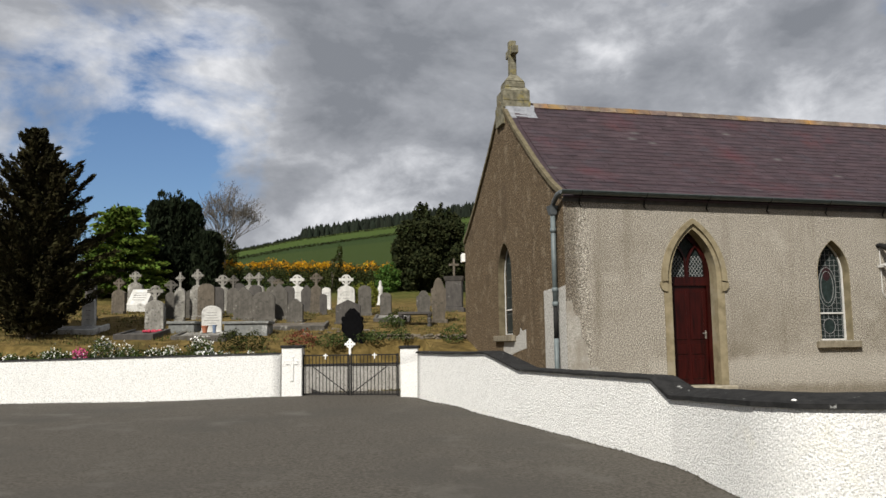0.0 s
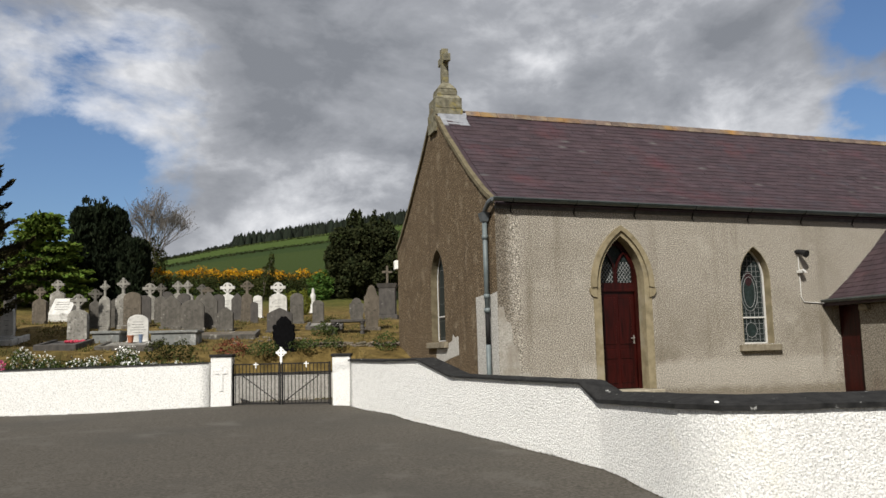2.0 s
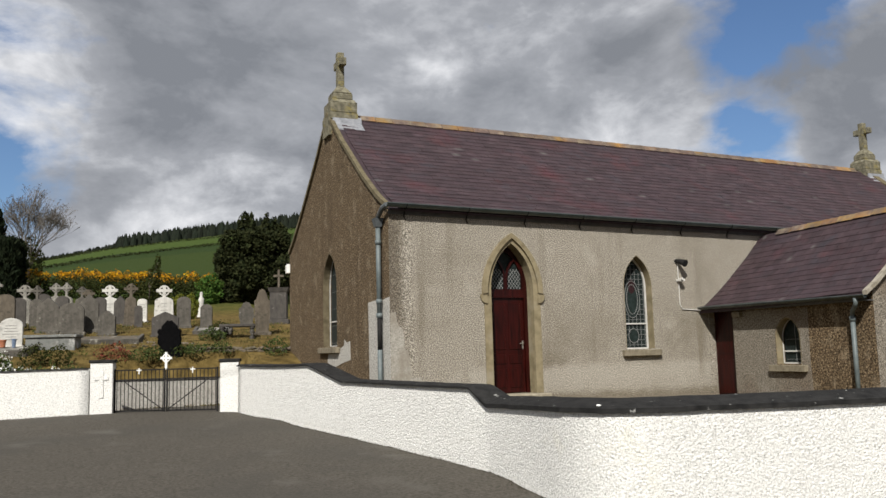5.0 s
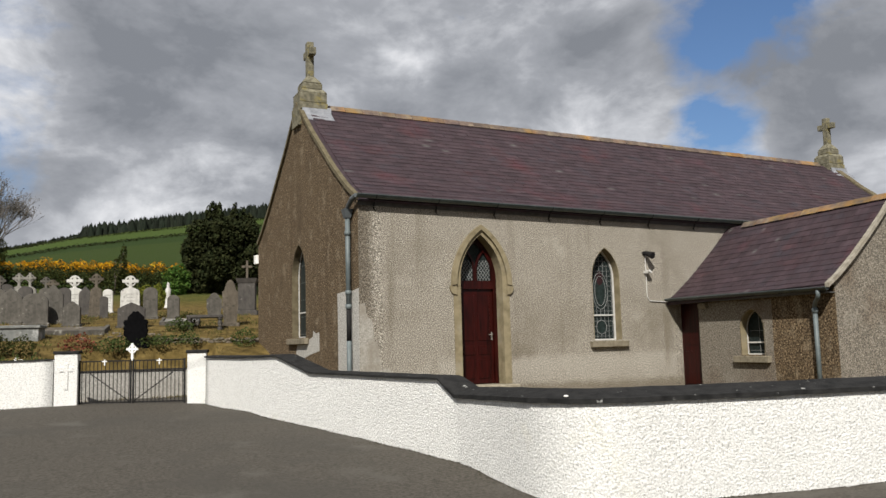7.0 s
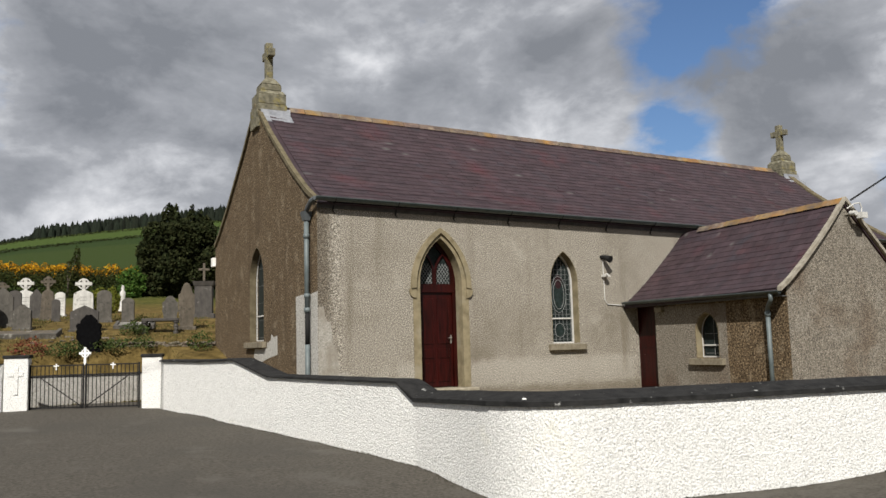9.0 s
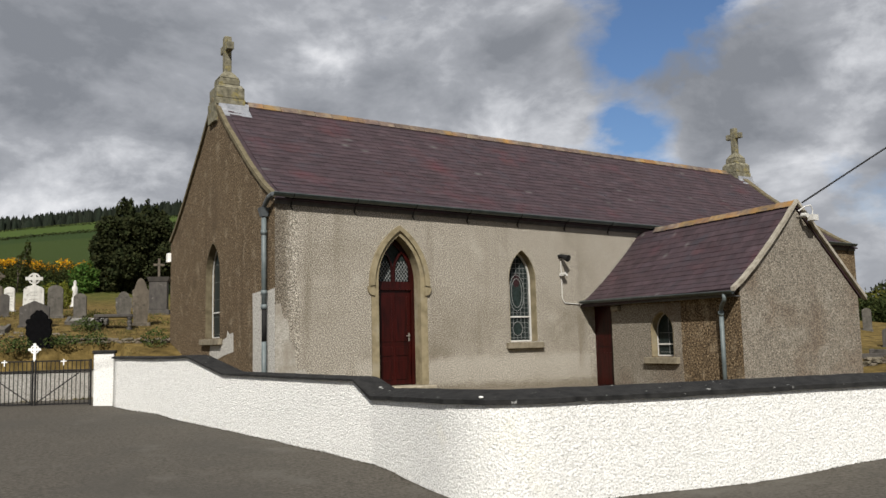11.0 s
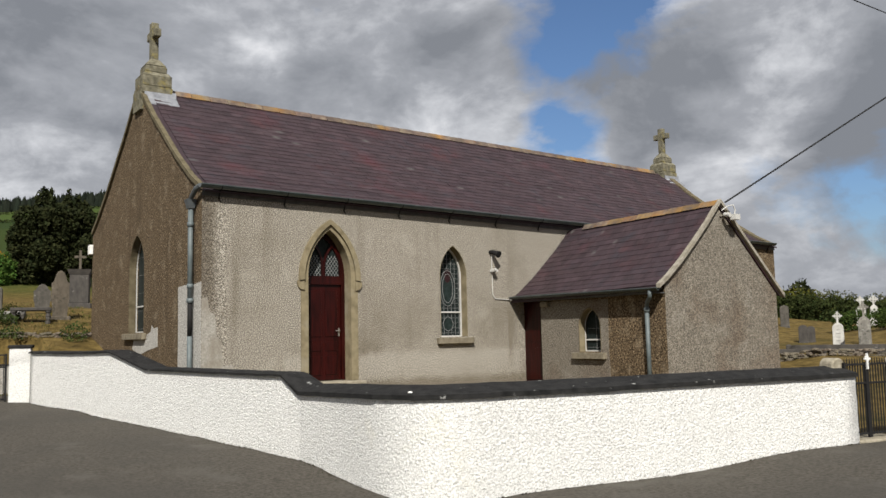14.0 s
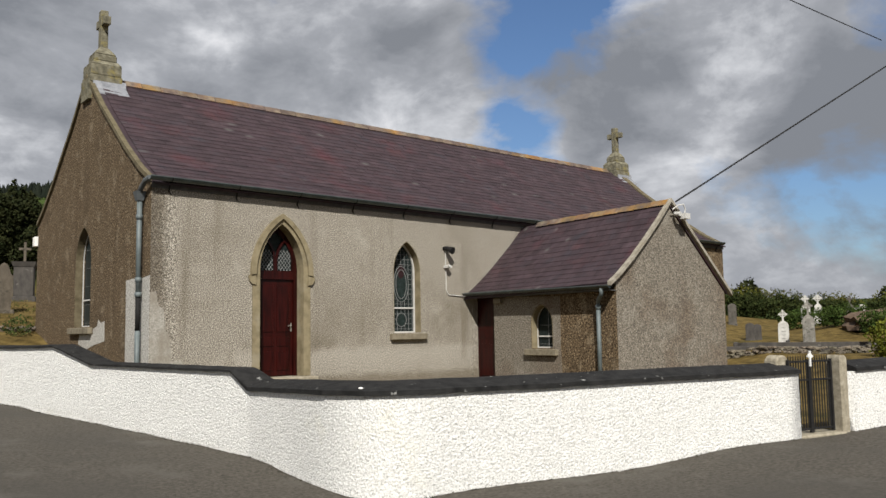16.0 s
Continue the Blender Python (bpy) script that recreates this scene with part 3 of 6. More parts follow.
def celtic_head(bm, w, h, d, z0, ring=True):
    """A small wheel cross standing at z0 on the origin."""
    t = w * 0.2
    box(bm, -t / 2, t / 2, -d, d, z0, z0 + h)
    zc = z0 + h * 0.66
    box(bm, -w / 2, -t / 2, -d, d, zc - t / 2, zc + t / 2)
    box(bm, t / 2, w / 2, -d, d, zc - t / 2, zc + t / 2)
    if ring:
        r0, r1, n = w * 0.27, w * 0.36, 20
        rings = [[bm.verts.new((r * math.cos(2 * math.pi * i / n), y, zc + r * math.sin(2 * math.pi * i / n))) for i in range(n)] for r, y in
                 ((r0, -d * 0.7), (r1, -d * 0.7), (r1, d * 0.7), (r0, d * 0.7))]
        for a, b in zip(rings, rings[1:] + rings[:1]):
            for i in range(n):
                bm.faces.new((a[i], a[(i + 1) % n], b[(i + 1) % n], b[i]))


M["gate_white"] = surface("white_gate_paint", [(0.3, (0.72, 0.72, 0.70)), (0.7, (0.82, 0.82, 0.8))], 9, 0.5)


def leaf(parent, name, x0, x1, height, bars, brace):
    ob = new(name)
    ob.parent = parent
    for z in (0.05, height * 0.74, height):
        bm = bmesh.new()
        box(bm, x0, x1, -0.010, 0.010, z - 0.014, z + 0.014)
        part("rail", bm, M["iron"], ob)
    for i in range(bars):
        x = x0 + (x1 - x0) * (i + 0.5) / bars
        bm = bmesh.new()
        tube(bm, (x, 0.016, 0.03), (x, 0.016, height + 0.0), 0.010, n=6)
        part("bar", bm, M["iron"], ob)
    for x in (x0, x1):
        bm = bmesh.new()
        box(bm, x - 0.017, x + 0.017, -0.017, 0.017, 0, height + 0.03)
        part("stile", bm, M["iron"], ob)
    if brace:
        bm = bmesh.new()
        a, b = brace
        tube(bm, (a, -0.025, 0.07), (b, -0.025, height * 0.72), 0.012, n=6)
        part("brace", bm, M["iron"], ob)
    return ob


gl = gate_dir.length
gate = thing("double_gate", "black iron double gate with white wheel cross, closed", "gate", at=(GATE_L.x, GATE_L.y + 0.2, -0.33), turn=gate_turn)
leaf(gate, "leaf", 0.04, gl / 2 - 0.03, 1.0, 13, (gl / 2 - 0.05, 0.3))
leaf(gate, "leaf", gl / 2 + 0.03, gl - 0.04, 1.0, 13, (gl / 2 + 0.05, gl - 0.3))
bm = bmesh.new()
celtic_head(bm, 0.27, 0.40, 0.014, 0)
cr = part("wheel_cross", bm, M["gate_white"], gate, "white wheel cross")
cr.matrix_basis = pose(gl / 2, 0, 1.0)
for x in (gl * 0.25, gl * 0.755):
    bm = bmesh.new()
    celtic_head(bm, 0.12, 0.14, 0.01, 0, False)
    cr = part("small_cross", bm, M["gate_white"], gate, "small white cross")
    cr.matrix_basis = pose(x, -0.03, 0.90)

# narrow gate beside the lane
g2 = thing("narrow_gate", "black iron gate with white cross between rounded piers", "gate", at=(5.66, -9.42, -0.62), turn=-11.5)
leaf(g2, "leaf", 0.03, 0.44, 1.0, 8, None)
leaf(g2, "leaf", 0.47, 0.90, 1.0, 8, None)
for i in range(16):
    x = 0.056 + 0.0513 * i + (0.03 if i > 7 else 0)
    bm = bmesh.new()
    tube(bm, (x, 0.016, 1.0), (x, 0.016, 1.09), 0.012, 0.002, n=5)
    part("spike", bm, M["iron"], g2)
bm = bmesh.new()
celtic_head(bm, 0.11, 0.22, 0.012, 0)
cr = part("wheel_cross", bm, M["gate_white"], g2, "white wheel cross")
cr.matrix_basis = pose(0.45, -0.03, 0.93)
M["granite"] = surface("rough_granite", [(0.3, (0.20, 0.175, 0.125)), (0.7, (0.40, 0.36, 0.28))], 12, 0.95, 0.012, 30, gloss=0.2)


def stone_pier(x, y, turn, w, d, base, top):
    ob = thing("stone_pier", "round-topped rough stone gate pier", "gate pier", "stone piers", (x, y, base), turn)
    bm = bmesh.new()
    h = top - base
    arc = [(w * 0.5 + w * 0.5 * math.cos(math.pi * i / 8), h - w * 0.42 + w * 0.42 * math.sin(math.pi * i / 8)) for i in range(9)]
    slab(bm, [(0, -0.2), (w, -0.2), *arc], lambda u, v, q: (u, q, v), d)
    part("shaft", bevelled(bm, 0.02), M["granite"], ob)


stone_pier(5.52, -9.36, -11.5, 0.24, 0.24, -0.7, 0.48)
stone_pier(6.57, -9.74, -11.5, 0.15, 0.26, -0.66, 0.46)
bm = bmesh.new()
box(bm, 0, 0.95, 0, 0.55, -0.2, 0.09)
st = part("gate_step", bevelled(bm, 0.02), M["granite"])
st.matrix_basis = pose(5.66, -9.6, -0.72, 0, 0, -11.5)
tagged(st, "worn granite step under the narrow gate", "step")

# ---- church ----
L, W, EAVE, RIDGE, YR = 18.7, 8.42, 3.72, 6.87, 4.2
SAG = -0.0165                                          # the roof falls slightly to the east
church = thing("church", "grey roughcast country church with purple slate roof", "church")
front = lambda u, v, d: (u, d, v)                      # wall towards the lane
west = lambda u, v, d: (d, u, v)                       # west gable
DOOR, WIN, GWIN = lancet(2.75, 0.56, -0.02, 2.18, 3.22), lancet(5.97, 0.385, 0.86, 2.28, 2.97), lancet(4.27, 0.60, 1.10, 2.55, 3.37)

bm = bmesh.new()
slab(bm, [(0.5, -1.0), (L, -1.0), (L, EAVE + 0.06 + SAG * L), (0.5, EAVE + 0.06)], front, 0.5, [DOOR, WIN])
part("front_wall", bm, M["dash_pale"], church, "pale grey roughcast")


def roof_z(y):
    """Top of the slates: straight, with a slight kick at the eaves."""
    a = abs(y - YR)
    return steps(a, ((0, RIDGE), (0.5, 6.46), (1.15, 5.90), (1.9, 5.35), (2.75, 4.72), (3.11, 4.475), (3.62, 4.155), (4.11, 3.885), (4.36, 3.80)))


def ridge_sag(x):
    return SAG * x


def gable_outline():
    ys = [0.0, 0.58, 1.45, 2.3, 3.05, YR, 2 * YR - 3.05, 2 * YR - 2.3, 2 * YR - 1.45, 2 * YR - 0.58, W]
    return [(0, -0.6), (W, -0.6)] + [(y, roof_z(y) - 0.10) for y in ys[::-1]]


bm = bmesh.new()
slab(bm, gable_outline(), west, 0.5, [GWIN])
part("west_gable", bm, M["dash_brown"], church, "brown roughcast gable")
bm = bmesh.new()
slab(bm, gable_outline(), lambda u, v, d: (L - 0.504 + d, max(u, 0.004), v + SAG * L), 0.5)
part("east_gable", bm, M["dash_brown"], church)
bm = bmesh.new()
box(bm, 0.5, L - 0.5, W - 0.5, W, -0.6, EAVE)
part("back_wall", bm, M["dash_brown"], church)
# brown skin added over the pale end; part of its darkness is painted shade
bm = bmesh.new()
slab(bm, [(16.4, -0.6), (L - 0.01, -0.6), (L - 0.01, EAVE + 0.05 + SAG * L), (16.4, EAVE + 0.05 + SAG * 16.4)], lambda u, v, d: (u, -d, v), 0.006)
part("east_render", bm, M["dash_brown"], church, "brown roughcast")
# pale skin of the front wall returns to the corner
bm = bmesh.new()
box(bm, 0.004, 0.5, -0.006, 0.0, -1.0, EAVE + 0.06)
part("corner_render", bm, M["dash_pale"], church)
# a fresh strip of render round the corner downpipe and a patch below the gable window
bm = bmesh.new()
slab(bm, [(-0.01, -0.5), (1.30, -0.5), (1.29, 1.2), (1.31, 1.98), (0.9, 2.0), (0.5, 1.97), (-0.01, 2.02)], lambda u, v, d: (-d, u, v), 0.007)
part("render_patch", bm, M["patch"], church, "fresh pale render patch")
bm = bmesh.new()
slab(bm, [(2.62, 0.78), (3.3, 0.70), (3.9, 0.60), (4.5, 0.72), (4.4, 0.93), (3.42, 0.93), (3.40, 1.05), (3.12, 1.10), (3.05, 1.24), (2.9, 1.17), (2.64, 1.2)], lambda u, v, d: (-d, u, v), 0.006)
part("render_patch", bm, M["patch"], church, "fresh pale render patch")

# roof: boards under the slates, on both slopes
bm = bmesh.new()
for side in (1, -1):
    prof = [YR + side * a for a in (0.0, 0.5, 1.15, 1.9, 2.75, 3.62, 4.11, 4.33)]
    x0, x1 = 0.02, L - 0.02
    grid = [[[bm.verts.new((x, y, roof_z(y) + ridge_sag(x) - dz)) for y in prof] for x in (x0, x1)] for dz in (0.03, 0.075)]
    for k in range(7):
        bm.faces.new((grid[0][0][k], grid[0][1][k], grid[0][1][k + 1], grid[0][0][k + 1]))
        bm.faces.new((grid[1][0][k], grid[1][0][k + 1], grid[1][1][k + 1], grid[1][1][k]))
    for e in (0, 1):
        for k in range(7):
            bm.faces.new((grid[0][e][k], grid[0][e][k + 1], grid[1][e][k + 1], grid[1][e][k]))
    bm.faces.new((grid[0][0][7], grid[0][1][7], grid[1][1][7], grid[1][0][7]))
roof = part("roof", bm, M["slate_joined"], church, "purple slate roof")

# stone verges on both gables
for name, xa, xb, dz in (("verge", -0.055, 0.05, 0.0), ("verge", L - 0.18, L + 0.07, SAG * L)):
    bm = bmesh.new()
    ys = [0.03, 0.58, 1.45, 2.3, 3.05, YR, 2 * YR - 3.05, 2 * YR - 2.3, 2 * YR - 1.45, 2 * YR - 0.58, 2 * YR - 0.03]
    top = [(y, roof_z(y) + 0.05 + dz) for y in ys]
    slab(bm, top + [(y, z - 0.10) for y, z in top[::-1]], lambda u, v, d, a=xa, b=xb: (a + d, u, v), xb - xa)
    part(name, bm, M["reveal_dark"], church, "thin weathered cement verge")


def roof_cross(x, z0, h):
    """Stone cross on its stepped pedestal, over a gable."""
    ob = thing("roof_cross", "lichened stone cross on a stepped pedestal", "stone cross", "roof crosses", (x, YR, z0))
    for side in (-1, 1):                               # lead dressed down over the slates on either slope
        bm = bmesh.new()
        slab(bm, [(side * 0.30, 0.05), (side * 0.325, 0.05), (side * 0.345, -0.115), (side * 0.60, -0.335), (side * 0.60, -0.36), (side * 0.32, -0.13)], lambda u, v, d: (-0.30 + d, u, v), 0.74)
        part("lead_flashing", bm, M["lead"], ob, "dull lead flashing")
    bm = bmesh.new()
    box(bm, -0.385, -0.104, -0.30, 0.30, -0.42, 0.06)
    part("kneeler", bm, M["lichen_stone"], ob)
    bm = bmesh.new()
    box(bm, -0.36, 0.36, -0.33, 0.33, -0.02, 0.16)
    box(bm, -0.345, 0.345, -0.315, 0.315, 0.164, 0.42)
    part("plinth", bevelled(bm, 0.025, 2), M["lichen_stone"], ob)
    bm = bmesh.new()
    v = box(bm, -0.345, 0.345, -0.315, 0.315, 0.42, 0.52)
    for i in range(4, 8):
        v[i].co.x *= 0.78
        v[i].co.y *= 0.78
    part("weathering", bm, M["lichen_stone"], ob)
    bm = bmesh.new()
    box(bm, -0.255, 0.255, -0.23, 0.23, 0.52, 0.68)
    w = box(bm, -0.255, 0.255, -0.23, 0.23, 0.684, 0.88)
    for i in range(4, 8):
        w[i].co.x *= 0.40
        w[i].co.y *= 0.5
    part("cap_stone", bevelled(bm, 0.02), M["lichen_stone"], ob)
    bm = bmesh.new()
    zc = 0.88 + h * 0.68
    box(bm, -0.085, 0.085, -0.10, 0.10, 0.84, 0.88 + h)
    box(bm, -0.08, 0.08, -0.31, -0.10, zc - 0.095, zc + 0.095)
    box(bm, -0.08, 0.08, 0.10, 0.31, zc - 0.095, zc + 0.095)
    part("cross", bevelled(bm, 0.018, 2), M["lichen_stone"], ob)
    return ob


roof_cross(0.31, 6.70, 0.90)
roof_cross(L - 0.1, 6.40, 0.92)

# ridge tiles
x = 0.74
while x < L - 0.66:
    n = min(0.46, L - 0.66 - x)
    bm = bmesh.new()
    zr = RIDGE + ridge_sag(x)
    slab(bm, [(YR - 0.17, zr - 0.115), (YR - 0.05, zr + 0.035), (YR + 0.05, zr + 0.035), (YR + 0.17, zr - 0.115), (YR + 0.15, zr - 0.13), (YR, zr - 0.02), (YR - 0.15, zr - 0.13)],
         lambda u, v, d, a=x: (a + d, u, v), n - 0.015)
    part("ridge_tile", bm, M["ridge"], roof)
    x += n

# eaves: added dark strip for the wall's shade, gutter with brackets, hopper, downpipe
bm = bmesh.new()
slab(bm, [(0.0, 3.68), (L, 3.68 + SAG * L), (L, 3.775 + SAG * L), (0.0, 3.775)], lambda u, v, d: (u, -0.01 - d, v), 0.025)
part("fascia", bm, M["eave_board_shade"], church, "dark strip standing in for shade on the wall top")


def gutter(parent, p, q, r):
    bm = bmesh.new()
    p, q = Vector(p), Vector(q)
    d = (q - p).normalized()
    s = d.cross(Vector((0, 0, 1)))
    rings = []
    for c in (p, q):
        ring = [bm.verts.new(c + s * (rr * math.cos(a)) + Vector((0, 0, -rr * math.sin(a)))) for rr, order in ((r, 1), (r * 0.84, -1))
                for a in [math.pi * i / 7 for i in range(8)][::order]]
        rings.append(ring)
    n = len(rings[0])
    for i in range(n):
        bm.faces.new((rings[0][i], rings[0][(i + 1) % n], rings[1][(i + 1) % n], rings[1][i]))
    bm.faces.new(rings[0][::-1])
    bm.faces.new(rings[1])
    tube(bm, p + s * r, q + s * r, 0.014, n=6)
    tube(bm, p - s * r, q - s * r, 0.012, n=6)
    g = part("gutter", bm, M["gutter"], parent, "dark green half-round gutter")
    return g


gut = gutter(church, (-0.10, -0.185, 3.865), (L - 0.2, -0.185, 3.865 + SAG * L), 0.07)
x = 0.32
while x < L - 0.4:
    zg = 3.865 + SAG * x
    bm = bmesh.new()
    tube(bm, (x, -0.14, zg - 0.07), (x + 0.01, -0.03, zg - 0.24), 0.016, n=5)
    tube(bm, (x + 0.01, -0.03, zg - 0.24), (x + 0.06, -0.02, zg - 0.29), 0.014, 0.008, n=5)
    part("bracket", bm, M["iron"], gut)
    bm = bmesh.new()
    pipe_run(bm, [(x, -0.185 - 0.079 * math.cos(math.pi * i / 8), zg - 0.079 * math.sin(math.pi * i / 8)) for i in range(9)], 0.009, 5)
    part("strap", bm, M["iron"], gut)
    x += 1.38

bm = bmesh.new()
pipe_run(bm, [(-0.09, -0.165, 3.84), (-0.12, -0.02, 3.80), (-0.11, 0.22, 3.70), (-0.09, 0.36, EAVE - 0.08)], 0.05)
v = box(bm, -0.19, 0.0, 0.25, 0.47, EAVE - 0.26, EAVE - 0.08)
for i in range(4):
    v[i].co.y = 0.36 + (v[i].co.y - 0.36) * 0.6
    v[i].co.x = -0.09 + (v[i].co.x + 0.09) * 0.6
part("hopper", bm, M["pipe_dark"], church, "dark pipe hopper")
bm = bmesh.new()
tube(bm, (-0.09, 0.36, EAVE - 0.26), (-0.09, 0.36, 1.62), 0.05, n=12)
tube(bm, (-0.09, 0.36, 0.98), (-0.09, 0.36, -0.3), 0.05, n=12)
for z in (3.1, 1.9, 1.62):
    tube(bm, (-0.09, 0.36, z), (-0.09, 0.36, z + 0.09), 0.063, n=12)
part("downpipe", bm, M["pipe"], church, "blue-grey painted downpipe", True)
bm = bmesh.new()
tube(bm, (-0.09, 0.36, 1.62), (-0.09, 0.36, 0.98), 0.047, n=12)
part("downpipe", bm, M["iron"], church, "dark unpainted length of downpipe", True)

# door with dressed surround, hood mould, fanlight
door = new("door")
door.parent = church
door["label"] = "red-brown panelled door under a pointed fanlight"
inner, outer = lancet(2.75, 0.50, 0.0, 2.20, 3.16), lancet(2.75, 0.665, 0.0, 2.10, 3.31)
bm = bmesh.new()
band(bm, inner, outer, lambda u, v, d: (u, -0.02 + d, v), 0.38)
part("surround", bm, M["cement"], door, "smooth buff cement surround")
bm = bmesh.new()
i2, o2 = lancet(2.75, 0.60, 2.10, 2.12, 3.265), lancet(2.75, 0.715, 2.08, 2.12, 3.375)
band(bm, i2, o2, lambda u, v, d: (u, -0.075 + d, v), 0.08)
for q in (-1, 1):                                      # the hood turns in on small rounded stops
    slab(bm, [(2.75 + q * u, v) for u, v in ((0.60, 2.078), (0.745, 2.078), (0.755, 2.02), (0.735, 1.95), (0.69, 1.90), (0.60, 1.88))], lambda u, v, d: (u, -0.05 + d, v), 0.046)
part("hood_mould", bm, M["cement"], door, "moulded buff hood")
f_in, f_out = lancet(2.75, 0.42, 0.0, 2.18, 3.02), lancet(2.75, 0.50, 0.0, 2.20, 3.16)
bm = bmesh.new()
band(bm, f_in, f_out, lambda u, v, d: (u, 0.26 + d, v), 0.09)
box(bm, 2.33, 3.17, 0.25, 0.36, 2.02, 2.20)
part("door_frame", bm, M["door"], door)
bm = bmesh.new()
box(bm, 2.33, 3.17, 0.30, 0.35, 0.01, 2.02)
for z0, z1 in ((0.12, 0.52), (0.62, 0.82), (0.92, 1.90)):
    for x0, x1 in ((2.42, 2.71), (2.79, 3.08)):
        box(bm, x0, x1, 0.285, 0.3, z0, z1)
part("door_leaf", bevelled(bm, 0.006), M["door"], door)
bm = bmesh.new()
tube(bm, (3.12, 0.30, 1.05), (3.12, 0.25, 1.05), 0.010)
tube(bm, (3.12, 0.25, 1.05), (3.03, 0.25, 1.04), 0.009)
box(bm, 3.105, 3.135, 0.290, 0.3, 0.93, 1.10)
part("door_handle", bm, M["brass"], door, "small pale metal lever handle")
bm = bmesh.new()
slab(bm, lancet(2.75, 0.42, 2.2, 2.21, 3.02), lambda u, v, d: (u, 0.315 + d, v), 0.02)
part("fanlight_glass", bm, M["stained"], door)
bm = bmesh.new()
for cx in (2.54, 2.96):
    band(bm, lancet(cx, 0.17, 2.2, 2.40, 2.82), lancet(cx, 0.208, 2.2, 2.40, 2.90), lambda u, v, d: (u, 0.265 + d, v), 0.045)
part("fanlight_tracery", bm, M["door"], door)
bm = bmesh.new()
for k in range(-8, 18):
    for s in (1, -1):
        for cx in (2.54, 2.96):
            a = cx - 0.165 + (k * 0.075 if s == 1 else k * 0.075)
            lo, hi = max(cx - 0.16, a), min(cx + 0.16, a + 0.33)
            if hi - lo > 0.02:
                z = lambda u: (2.21 + (u - a) * 1.3) if s == 1 else (2.21 + 0.429 - (u - a) * 1.3)
                p, q = [(u, 0.308, min(2.74, max(2.21, z(u)))) for u in (lo, hi)]
                if abs(p[2] - q[2]) > 0.02:
                    tube(bm, p, q, 0.006, n=4)
part("leading", bm, M["lead_came"], door)
bm = bmesh.new()
box(bm, 2.05, 3.45, -0.30, 0.36, -0.75, -0.005)
part("door_step", bevelled(bm, 0.015), M["granite"], door)


